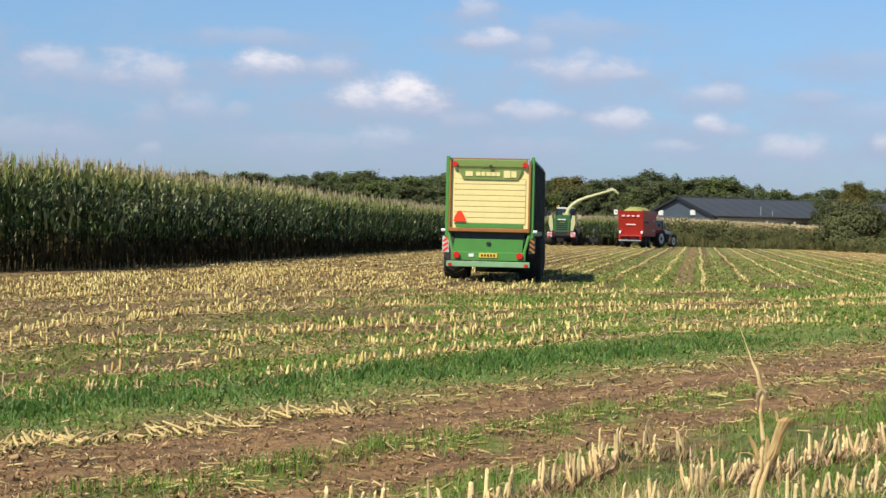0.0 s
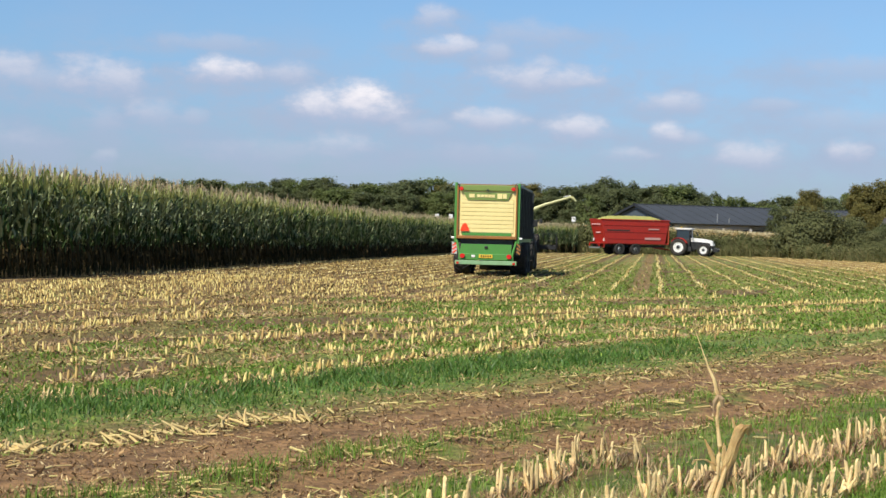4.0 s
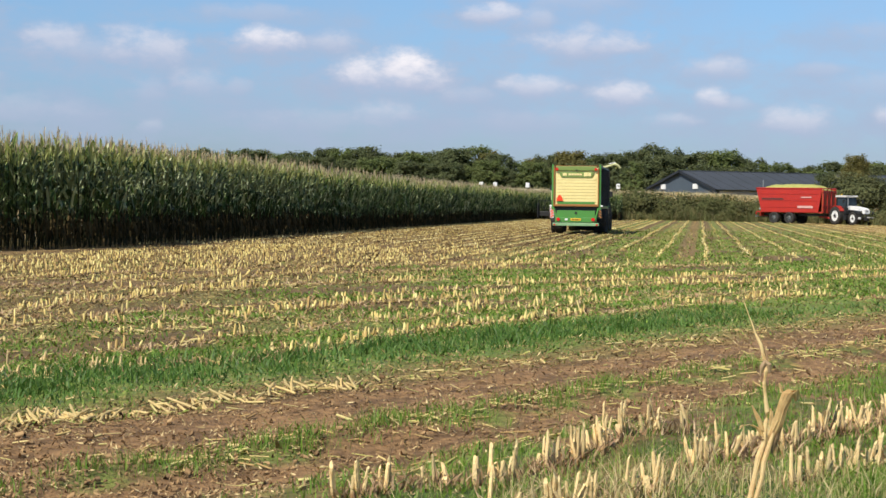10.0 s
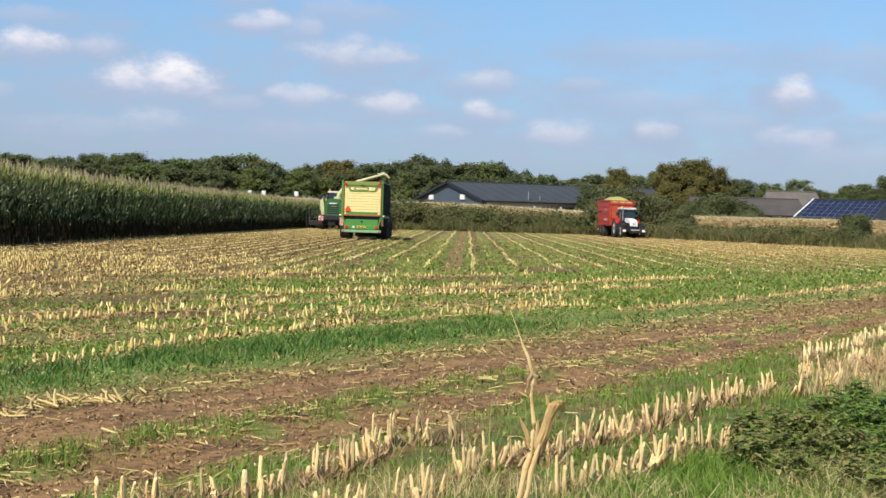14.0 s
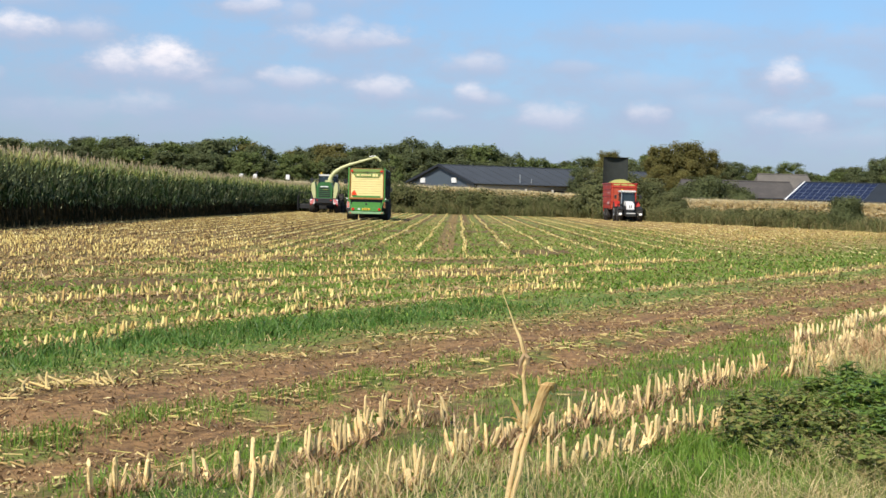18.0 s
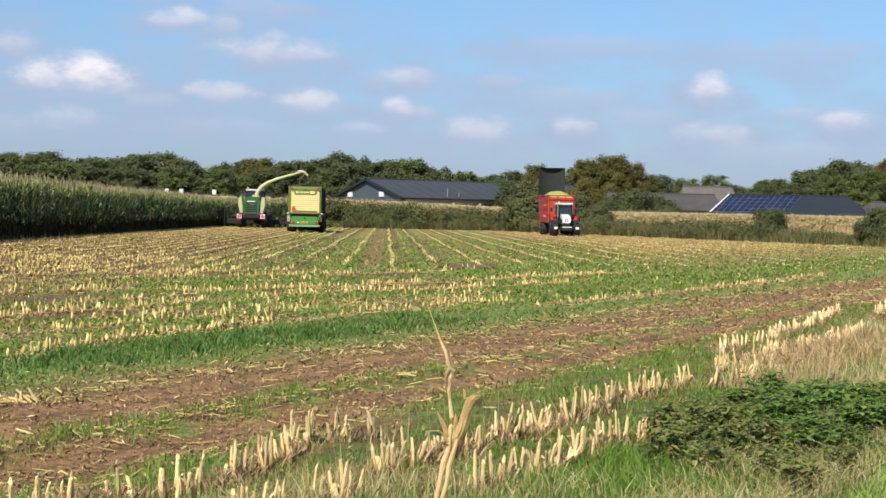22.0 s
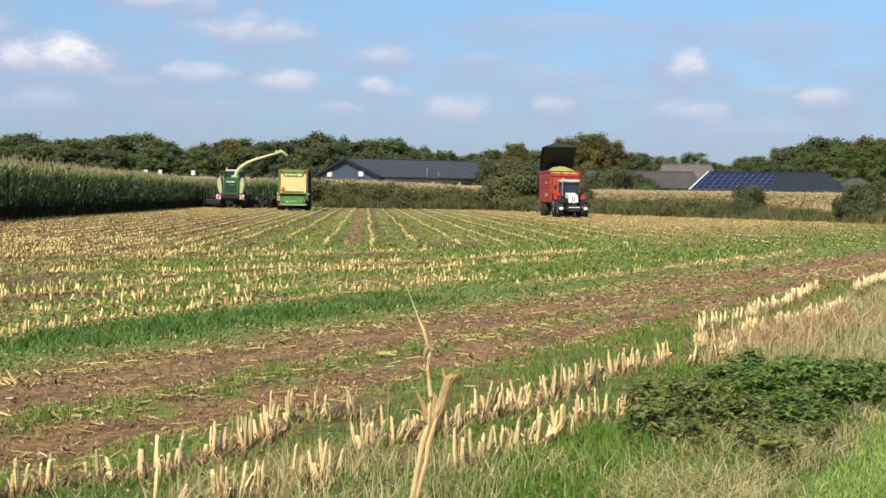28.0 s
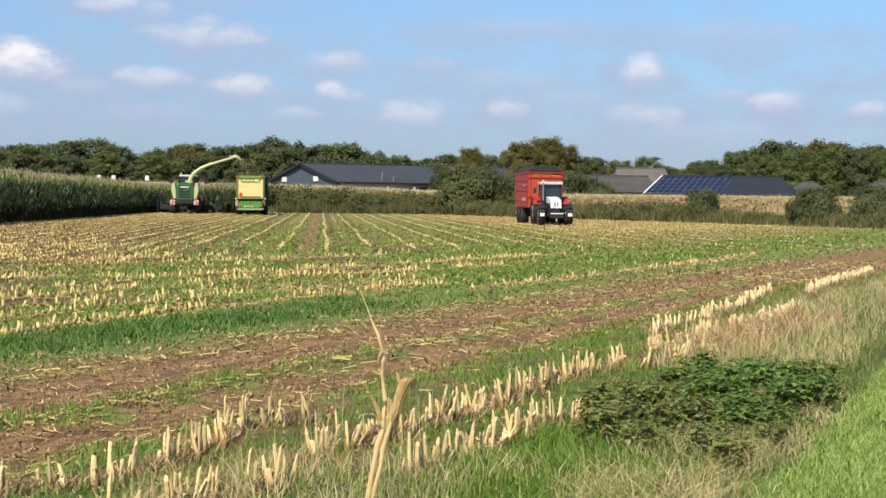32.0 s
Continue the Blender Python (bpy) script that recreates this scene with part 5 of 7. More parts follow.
# ---- standing maize ----
def maize_arrays(seed, height=2.85, leaves=17):
    """One maize plant as arrays by kind: stalk, leaves, withered leaves, tassel."""
    g = np.random.default_rng(seed)
    out = {}
    n = 5
    ring = []
    for zz, r in ((0, 0.015), (height * 0.5, 0.012), (height * 0.93, 0.005)):
        ring += [(r * math.cos(6.283 * k / n), r * math.sin(6.283 * k / n), zz) for k in range(n)]
    f = [(l * n + k, l * n + (k + 1) % n, (l + 1) * n + (k + 1) % n, (l + 1) * n + k) for l in range(2) for k in range(n)]
    out["stalk"] = (np.array(ring), np.array(f))
    verts = {"leaf": [], "low": [], "top": []}
    faces = {"leaf": [], "low": [], "top": []}
    plane = g.uniform(0, 6.28)
    for i in range(leaves):
        t = (i + 0.6) / leaves
        z0 = height * (0.12 + 0.78 * t)
        # kind sets shape and tone: near-black low, bright on top, as lit
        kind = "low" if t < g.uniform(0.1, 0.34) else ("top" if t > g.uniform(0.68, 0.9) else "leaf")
        a = plane + (i % 2) * np.pi + g.normal(0, 0.45)
        length = (0.48 + 0.2 * math.sin(math.pi * t)) * g.uniform(0.75, 1.2) * (0.7 if kind == "low" else 0.72 if kind == "top" else 1.0)
        width = 0.085 * g.uniform(0.8, 1.2) * (0.7 if kind == "low" else 0.85 if kind == "top" else 1.0)
        rise = g.uniform(0.66, 1.08) if kind == "top" else g.uniform(0.65, 1.1) if kind != "low" else g.uniform(-0.3, 0.3)
        droop = g.uniform(0.4, 0.85) if kind == "top" else g.uniform(0.5, 1.4) if kind != "low" else g.uniform(0.3, 1.0)
        d, s = np.array([math.cos(a), math.sin(a), 0]), np.array([-math.sin(a), math.cos(a), 0])
        base = len(verts[kind])
        for q, w in ((0, 0.5), (0.25, 1.0), (0.55, 0.95), (0.8, 0.6), (1.0, 0.08)):
            c = d * length * (q * (0.42 if kind == "leaf" else 0.34)) + np.array([0, 0, z0 + length * (rise * q * 1.6 - droop * q * q)])
            tw = s * width / 2 * w + np.array([0, 0, 0.25 * width * w])
            verts[kind] += [c - tw, c + tw]
        faces[kind] += [(base + 2 * q, base + 2 * q + 1, base + 2 * q + 3, base + 2 * q + 2) for q in range(4)]
    for kind in verts:
        out[kind] = (np.array(verts[kind]), np.array(faces[kind]))
    tv, tf = [], []
    for i in range(7):
        a, sp = g.uniform(0, 6.28), g.uniform(0.02, 0.08) if i else 0.0
        b = np.array([0, 0, height * 0.92 + 0.03 * i])
        tip = b + [sp * math.cos(a), sp * math.sin(a), g.uniform(0.12, 0.24) if i else 0.36]
        s = np.array([-math.sin(a), math.cos(a), 0]) * 0.008
        k = len(tv)
        tv += [b - s, b + s, tip + s * 0.6, tip - s * 0.6]
        tf.append((k, k + 1, k + 2, k + 3))
    out["tassel"] = (np.array(tv), np.array(tf))
    return out


def plant_out(models, x, y, scale, kinds):
    """Repeats plant arrays at many places. Returns verts and faces by kind."""
    res = {}
    turn = rng.uniform(0, 6.28, len(x))
    pick = rng.integers(0, len(models), len(x))
    for kind in kinds:
        vs, fs, count = [], [], 0
        for mi, m in enumerate(models):
            idx = np.nonzero(pick == mi)[0]
            v, f = m[kind]
            if not len(idx) or not len(v):
                continue
            c, s = np.cos(turn[idx])[:, None], np.sin(turn[idx])[:, None]
            px = (v[None, :, 0] * c - v[None, :, 1] * s) * scale[idx, None] + x[idx, None]
            py = (v[None, :, 0] * s + v[None, :, 1] * c) * scale[idx, None] + y[idx, None]
            pz = v[None, :, 2] * scale[idx, None] + np.zeros_like(px)
            vs.append(np.stack([px, py, pz], -1).reshape(-1, 3))
            fs.append((f[None] + (np.arange(len(idx)) * len(v))[:, None, None]).reshape(-1, f.shape[1]) + count)
            count += len(idx) * len(v)
        res[kind] = (np.concatenate(vs), np.concatenate(fs))
    return res


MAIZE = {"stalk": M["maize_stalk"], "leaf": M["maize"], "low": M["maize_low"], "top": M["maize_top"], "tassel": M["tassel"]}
MAIZE_NAMES = {"stalk": "stalks", "leaf": "leaves", "low": "withered_leaves", "top": "upper_leaves", "tassel": "tassels"}


def tall(y):
    """The crop stands taller on the near end."""
    return np.interp(y, [45, 62, 80, 100, 175], [1.17, 1.12, 1.09, 1.04, 0.98])


def standing_maize():
    models = [maize_arrays(100 + i, 2.95 + 0.05 * (i % 3)) for i in range(8)]
    xs, ys = [], []
    for row in range(10):
        yy = np.arange(36.0, 215.0, 0.17 if row < 2 else 0.27 if row < 5 else 0.42)
        yy = yy + rng.uniform(-0.05, 0.05, len(yy))
        xx = corn_edge(yy) - row * 0.75 + rng.normal(0, 0.05, len(yy))
        if row == 0:
            keep = (yy < 48.5) | (yy > 80.0)
            xx, yy = xx[keep], yy[keep]
        xs.append(xx)
        ys.append(yy)
    # the strip ahead of the harvester
    for i in range(13):
        yy = np.arange(174.0, 181.0, 0.2)
        xs.append(-17.6 + i * 0.75 + rng.normal(0, 0.05, len(yy)))
        ys.append(yy + rng.uniform(-0.06, 0.06, len(yy)))
    for i in range(3):
        yy = np.arange(181.0, 215.0, 0.24)
        xs.append(-9.35 - i * 0.75 + rng.normal(0, 0.05, len(yy)))
        ys.append(yy)
    x, y = np.concatenate(xs), np.concatenate(ys)
    far = plant_out(models, x, y, rng.uniform(0.92, 1.07, len(x)) * tall(y), ("stalk", "leaf", "low", "top", "tassel"))
    field = thing("maize_field", "tall standing green maize with pale tassels", "maize field")
    field["kind"] = "stuff"
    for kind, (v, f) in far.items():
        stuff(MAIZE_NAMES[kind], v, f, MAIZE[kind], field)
    # the front row near the camera, plant by plant
    kept = []
    for i, m in enumerate(models[:5]):
        ob = thing("maize_plant", "tall green maize plant with a pale tassel", "maize plant", "front row of maize")
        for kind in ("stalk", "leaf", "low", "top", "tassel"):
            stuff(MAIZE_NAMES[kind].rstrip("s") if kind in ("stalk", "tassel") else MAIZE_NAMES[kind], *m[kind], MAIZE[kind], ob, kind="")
        kept.append(ob)
    i = 0
    yy = 48.6
    while yy < 79.9:
        xx = float(corn_edge(yy)) + rng.normal(0, 0.05)
        m = Matrix.LocRotScale((xx, yy, 0), Euler((0, 0, rng.uniform(0, 6.28))), None)
        s = rng.uniform(0.94, 1.07) * float(tall(yy))
        ob = kept[i] if i < 5 else copy_thing(kept[i % 5], Matrix())
        ob.matrix_basis = m @ Matrix.Diagonal((s, s, s, 1))
        i += 1
        yy += rng.uniform(0.14, 0.2)
    # ripe crop beyond the ditch: a dense stand of dry leaves under tassels
    n = 26000
    x = rng.uniform(-62, 82, n)
    y = np.interp(x, [-60, 14, 48, 75], [212, 212, 200, 185]) + 6.0 * rng.random(n) ** 1.5
    high = np.interp(x, [-60, -22, -2, 6, 14, 30, 75], [3.65, 3.6, 3.45, 3.2, 2.9, 2.55, 2.5]) * (1 + 0.02 * np.sin(x * 0.8) + 0.015 * np.sin(x * 2.3))
    field = thing("ripe_maize_field", "ripe tan maize standing beyond the ditch", "maize field")
    field["kind"] = "stuff"
    v, f = blades(x, y, high * rng.uniform(0.86, 0.99, n), rng.uniform(0.16, 0.34, n), rng.uniform(0.02, 0.12, n))
    stuff("stems", v, f, M["ripe"], field)
    m = 42000
    lx = rng.uniform(-62, 82, m)
    ly = np.interp(lx, [-60, 14, 48, 75], [212, 212, 200, 185]) - 0.25 + 6.0 * rng.random(m) ** 2.2
    top = np.interp(lx, [-60, -22, -2, 6, 14, 30, 75], [3.65, 3.6, 3.45, 3.2, 2.9, 2.55, 2.5])
    lz = top * (0.35 + 0.63 * rng.random(m) ** 0.6)
    a, tip = rng.uniform(0, 6.28, m), rng.normal(-0.1, 0.5, m)
    d = np.stack([np.cos(a) * np.cos(tip), np.sin(a) * np.cos(tip), np.sin(tip)], 1) * rng.uniform(0.16, 0.34, m)[:, None]
    q = np.cross(d, rng.normal(size=(m, 3)))
    q = q / np.linalg.norm(q, axis=1)[:, None] * rng.uniform(0.05, 0.09, m)[:, None]
    c = np.stack([lx, ly, lz], 1)
    stuff("leaves", np.stack([c - d, c - q, c + d, c + q], 1).reshape(-1, 3), np.arange(4 * m).reshape(-1, 4), M["ripe_leaf"], field)
    m = 7000
    v, f = blades(x[:m], y[:m], high[:m] * rng.uniform(1.0, 1.1, m), rng.uniform(0.03, 0.06, m), rng.uniform(0.0, 0.05, m))
    stuff("tassels", v, f, M["tassel"], field)
    # one withered plant at the corner of the crop
    dead = maize_arrays(177, 3.3, 12)
    ob = thing("withered_maize_plant", "withered tan maize plant at the crop's corner", "maize plant", "", pose(-21.1, 45.0, 0))
    for kind in ("stalk", "leaf", "low", "top", "tassel"):
        stuff(MAIZE_NAMES[kind].rstrip("s") if kind in ("stalk", "tassel") else MAIZE_NAMES[kind], *dead[kind], M["husk"], ob, kind="")


standing_maize()


# ---- farm buildings ----
def barn():
    ob = thing("livestock_barn", "long low barn with slate-blue roof and blue-grey gable", "barn")
    axis = Vector((34.5, 21.0, 0)).normalized()
    side = Vector((axis.y, -axis.x, 0))
    top = Vector((-4.3, 362.0, 0))
    ob.matrix_basis = Matrix.Translation(top) @ Matrix.Rotation(math.atan2(axis.y, axis.x), 4, "Z")
    # local: x along the ridge, y to the far side; the gable is at x = 0
    L, W, eave, ridge = 56.0, 14.3, 5.4, 9.3
    part("gable_wall", profile([(-W, 0), (W, 0), (W, eave), (0, ridge - 0.25), (-W, eave)], 0.3, "x", None, 0.15), M["wall_blue"], ob, "blue-grey clad gable wall")
    part("gable_wall", profile([(-W, 0), (W, 0), (W, eave), (0, ridge - 0.25), (-W, eave)], 0.3, "x", None, L - 0.15), M["wall_blue"], ob)
    for s in (-1, 1):
        part("side_wall", box((L - 0.6, 0.3, eave - 0.6), (L / 2, s * (W - 0.6), (eave - 0.6) / 2)), M["trim_dark"], ob, "dark open side wall")
        bm = bmesh.new()
        slope = math.atan2(ridge - eave, W)
        length = math.hypot(W + 1.2, (ridge - eave) * (W + 0.4) / W)
        turn = Matrix.Rotation(-s * slope, 4, "X")
        centre = Vector((L / 2, s * (W + 0.4) / 2, ridge - (ridge - eave) * (W + 0.4) / W / 2))
        box((L + 1.0, length, 0.14), centre, 0, bm, turn)
        roof = part("roof_slope", bm, M["roof_slate"], ob)
        for i in range(18):
            bm = bmesh.new()
            box((0.12, length, 0.10), centre + Vector((-L / 2 + (i + 0.5) * L / 18, 0, 0.1)), 0, bm, turn)
            part("roof_seam", bm, M["roof_slate"], roof)
        bm = bmesh.new()
        box((0.35, length, 0.5), centre + Vector((-L / 2 - 0.6, 0, -0.08)), 0, bm, turn)
        part("verge_board", bm, M["trim_dark"], ob, "dark verge board")
    part("gutter", rod((0, -W - 0.45, eave - 0.2), (L, -W - 0.45, eave - 0.2), 0.12), M["grey"], ob, "pale gutter")
    part("light_strip", box((L - 2, 0.08, 0.8), (L / 2, -W + 0.3, eave - 0.85)), M["grey"], ob, "translucent light strip under the eave")
    for y in (7.6, -6.0):
        part("gable_vent", box((0.35, 1.8, 1.1), (-0.1, y, 5.9 if abs(y) < 7 else 5.85), 0.05), M["white"], ob, "white ventilation box")
    for x, h in ((12.0, 2.1), (15.0, 1.2)):
        part("roof_flue", cyl(0.12, h, (x, -W + 0.6, eave + h / 2), "z", None, 10), M["grey"], ob, "grey roof flue")
    for x in (13.0, 20.0, 34.0, 46.0):
        part("post", box((0.4, 0.4, eave - 1.0), (x, -W - 0.2, (eave - 1.0) / 2)), M["white"], ob, "white post under the eave")


barn()


def hall(name, label, x0, x1, y0, depth, eave, ridge, roof, wall, hip=0.0, skew=0.0):
    """A plain house or shed with its ridge across the view."""
    ob = thing(name, label, "house" if "house" in name else "barn", "", pose((x0 + x1) / 2, y0, 0, 0, 0, skew))
    L = (x1 - x0) / 2
    bm = bmesh.new()
    box((2 * L - 0.4, depth - 0.6, eave), (0, depth / 2, eave / 2), 0, bm)
    part("wall", bm, wall, ob)
    bm = bmesh.new()
    e = 0.3
    low = [bm.verts.new(p) for p in ((-L, -e, eave), (L, -e, eave), (L, depth + e, eave), (-L, depth + e, eave))]
    base = [bm.verts.new((v.co.x, v.co.y, eave - 0.15)) for v in low]
    a, b = bm.verts.new((-L + hip, depth / 2, ridge)), bm.verts.new((L - hip, depth / 2, ridge))
    for f in ((low[0], low[1], b, a), (low[2], low[3], a, b), (low[1], low[2], b), (low[3], low[0], a), tuple(base[::-1])):
        bm.faces.new(f)
    for i in range(4):
        bm.faces.new((base[i], base[(i + 1) % 4], low[(i + 1) % 4], low[i]))
    part("roof", bm, roof, ob)
    part("ridge_cap", rod((-L + hip, depth / 2, ridge + 0.05), (L - hip, depth / 2, ridge + 0.05), 0.12, None, 6), roof, ob)
    part("gutter", rod((-L, -e - 0.1, eave - 0.05), (L, -e - 0.1, eave - 0.05), 0.09, None, 6), M["trim_dark"], ob)
    return ob


def farmyard():
    shed = hall("solar_barn", "low barn with slate-blue roof carrying solar panels", 51.8, 77.0, 260, 17, 2.95, 5.95, M["roof_blue"], M["trim_dark"], 3.0, -11.3)
    # solar panels on the near slope
    slope = math.atan2(3.0, 8.8)
    for r in range(5):
        for c in range(12):
            bm = bmesh.new()
            y = 0.75 + r * 1.62
            at = (-11.9 + c * 1.02 + r * 0.5, y, 2.95 + (y + 0.3) * 3.0 / 8.8 + 0.09)
            box((0.90, 1.50, 0.06), at, 0, bm, Matrix.Rotation(slope, 4, "X"))
            back = box((1.01, 1.66, 0.05), (at[0], at[1], at[2] - 0.03), 0, None, Matrix.Rotation(slope, 4, "X"))
            # panels sheared to fit the camera's view: columns slant parallel to the verge
            for w in (*bm.verts, *back.verts):
                w.co.x += (w.co.y - y) * 0.5 / 1.62
            panel = part("solar_panel", bm, M["solar"], shed, "dark blue solar panel")
            part("panel_frame", back, M["panel_rail"], panel)
    bm = bmesh.new()
    rod((-12.6, -0.3, 3.0), (-9.6, 8.5, 6.0), 0.17, bm, 6)
    part("verge_flashing", bm, M["white"], shed, "white verge flashing")
    hall("old_shed", "old shed with weathered grey-brown sheet roof", 37.0, 56.5, 272, 14, 3.2, 6.0, M["roof_old"], M["brick"], 0.5)
    hall("tiled_farmhouse", "old farmhouse roof of grey-brown tiles", 52.4, 62.9, 290, 8, 4.6, 7.6, M["roof_tile"], M["brick"], 0.8)
    hall("small_shed", "small shed with grey roof", 77.0, 83.5, 262, 8, 3.2, 5.1, M["roof_old"], M["brick"], 2.2)
    hall("small_house", "small house with grey roof", 89.8, 96.5, 264, 8, 3.2, 5.3, M["roof_old"], M["brick"], 2.2)
    # white boxes between ditch and woods, set to fit the view; posts added
    for x in (-31.4, -29.4, -24.7, -11.7):
        ob = thing("vent_box", "white box on a post above the crop", "box", "white boxes", pose(x, 235, 0))
        part("post", cyl(0.06, 4.1, (0, 0, 2.05), "z", None, 8), M["grey"], ob)
        part("box", box((0.55, 0.4, 0.7), (0, 0, 4.3), 0.04), M["white"], ob)


farmyard()

# ---- vehicles: local y points forwards, the rear stands at y = 0 unless said ----
WHEELS = []


def wheel(parent, x, y, r, width, rim_material, spin=True, lugs=18):
    """A tyre with lugs and a dished rim, under one pivot at the axle."""
    hub = part("wheel", cyl(r * 0.16, width * 0.9, (0, 0, 0), "x", None, 12), M["black"], parent)
    hub.matrix_basis = pose(x, y, r)
    bm = bmesh.new()
    outline = [(0.62, -0.46), (0.88, -0.5), (0.97, -0.4), (1.0, 0), (0.97, 0.4), (0.88, 0.5), (0.62, 0.46)]
    n = 28
    rings = []
    for k in range(n):
        a = 6.28318 * k / n
        rings.append([bm.verts.new((w * width, math.cos(a) * r * q * 0.97, math.sin(a) * r * q * 0.97)) for q, w in outline])
    for k in range(n):
        a, b = rings[k], rings[(k + 1) % n]
        for i in range(len(outline) - 1):
            bm.faces.new((a[i], b[i], b[i + 1], a[i + 1]))
    for k in range(lugs):
        for s in (-1, 1):
            a = 6.28318 * (k + 0.5 * (s > 0)) / lugs
            turn = Matrix.Rotation(a, 4, "X") @ Matrix.Translation((s * width * 0.24, 0, r * 0.975)) @ Matrix.Rotation(s * 0.6, 4, "Z")
            box((width * 0.5, r * 0.07, r * 0.05), (0, 0, 0), 0, bm, turn)
    bmesh.ops.recalc_face_normals(bm, faces=bm.faces)
    part("tyre", bm, M["rubber"], hub)
    bm = bmesh.new()
    out = 1 if x > 0 else -1
    cyl(r * 0.62, width * 0.7, (0, 0, 0), "x", bm, 24)
    rim = part("rim", bm, rim_material, hub)
    bm = bmesh.new()
    cyl(r * 0.3, width * 0.1, (out * width * 0.38, 0, 0), "x", bm, 16, r * 0.22 if out > 0 else None)
    for k in range(8):
        a = 6.28318 * k / 8
        cyl(r * 0.035, 0.05, (out * width * 0.36, math.cos(a) * r * 0.42, math.sin(a) * r * 0.42), "x", bm, 6)
    part("hub_cap", bm, M["grey"], hub)
    if spin:
        WHEELS.append((hub, parent, x, y, r))
    return hub


def forage_wagon():
    ob = thing("forage_wagon", "green forage wagon with cream ribbed tailgate on dark tyres", "wagon")
    L, H = 8.4, 3.8
    # tailgate
    gate = part("tailgate", box((2.36, 0.07, 2.0), (0, 0.06, 2.62), 0.02), M["cream"], ob, "cream ribbed tailgate")
    for i in range(8):
        part("rib", box((2.12, 0.03, 0.148), (0, 0.012, 1.89 + i * 0.172), 0.01), M["cream"], gate)
    for i in range(9):
        part("groove", box((2.1, 0.02, 0.024), (0, 0.018, 1.804 + i * 0.172)), M["groove"], gate)
    part("top_bar", box((2.2, 0.13, 0.24), (0, 0.0, 3.66), 0.03), M["olive_green"], ob)
    part("top_trim", box((2.3, 0.1, 0.03), (0, 0.0, 3.8)), M["rust"], ob, "thin red-brown trim along the top")
    part("bottom_stripe", box((1.98, 0.04, 0.13), (0, 0.0, 1.74), 0.01), M["green"], ob)
    sign = part("sign_panel", profile([(-0.96, 3.47), (0.96, 3.47), (0.82, 3.16), (-0.8, 3.16)], 0.05, "y", None, -0.02), M["olive_green"], ob, "green name panel")
    # name on the panel as plain shapes in its colours
    for x, w, h, lean in ((-0.62, 0.22, 0.15, 0), (-0.35, 0.13, 0.12, 0.1), (-0.2, 0.12, 0.12, 0.1), (-0.05, 0.13, 0.12, 0.1), (0.1, 0.13, 0.12, 0.1), (0.24, 0.12, 0.12, 0.1), (0.5, 0.2, 0.22, 0.1), (0.7, 0.16, 0.2, 0.1)):
        part("name_bar", box((w, 0.02, h), (x, -0.055, 3.33)), M["cream"], sign)
    for s in (-1, 1):
        part("corner_post", box((0.06, 0.16, 2.15), (s * 1.175, 0.0, 2.68), 0.02), M["rust"], ob, "orange-brown corner post")
        part("side_pillar", box((0.1, 0.22, 2.5), (s * 1.26, 0.12, 2.62), 0.02), M["green"], ob)
        part("upper_light", cyl(0.085, 0.06, (s * 1.04, -0.09, 3.62), "y", None, 16, None, 0.01), M["lamp_red"], ob, "round red light")
        part("tail_light", cyl(0.1, 0.07, (s * 0.93, -0.2, 0.83), "y", None, 16, None, 0.01), M["lamp_red"], ob, "round red tail light")
        # right panel and stripes darkened: the shade there is put into their colours
        panel = part("marker_panel", box((0.2, 0.03, 0.5), (s * 1.28, 0.05, 1.15), 0.01), M["rim" if s < 0 else "cover"], ob, "red and white striped marker panel")
        for i in range(3):
            bm = bmesh.new()
            box((0.19, 0.02, 0.06), (s * 1.28, 0.03, 1.0 + i * 0.15), 0, bm, Matrix.Rotation(s * 0.7, 4, "Y"))
            part("stripe", bm, M["sign_red" if s < 0 else "rust"], panel)
        part("side_lamp", cyl(0.05, 0.12, (s * 1.36, 0.05, 1.58), "x", None, 10), M["white"], ob)
        part("hinge_arm", rod((s * 1.2, 0.05, 1.5), (s * 1.05, -0.05, 0.9), 0.05), M["green"], ob)
    part("bottom_rail", box((2.42, 0.14, 0.12), (0, 0.0, 1.61), 0.02), M["rust"], ob, "orange-brown bottom rail")
    part("knob", cyl(0.05, 0.1, (0.02, -0.1, 3.56), "y", None, 10), M["black"], ob)
    part("triangle_sign", profile([(-1.06, 1.86), (-0.68, 1.86), (-0.76, 2.06), (-0.82, 2.18), (-0.92, 2.18), (-1.0, 2.06)], 0.03, "y", None, -0.06), M["sign_red"], ob, "orange-red slow vehicle triangle")
    # solid black block stands in for the shade in the open gap
    part("rear_opening", box((2.1, 0.3, 0.34), (0, 0.25, 1.42)), M["black"], ob, "dark gap under the tailgate")
    part("rear_panel", profile([(-1.0, 1.33), (1.02, 1.33), (1.0, 0.92), (-1.06, 0.92)], 0.12, "y", None, -0.02), M["green"], ob, "green rear panel")
    part("latch", box((0.12, 0.06, 0.1), (0.0, -0.1, 1.2), 0.02), M["black"], ob)
    part("light_board", box((2.2, 0.1, 0.26), (0, -0.1, 0.8), 0.02), M["green"], ob)
    plate = part("number_plate", box((0.54, 0.02, 0.14), (0.0, -0.17, 0.83), 0.005), M["yellow"], ob, "yellow number plate")
    for i in range(5):
        part("plate_bar", box((0.05, 0.01, 0.075), (-0.18 + i * 0.09, -0.183, 0.83)), M["black"], plate)
    part("sticker", box((0.15, 0.02, 0.1), (-0.5, -0.16, 0.83)), M["white"], ob)
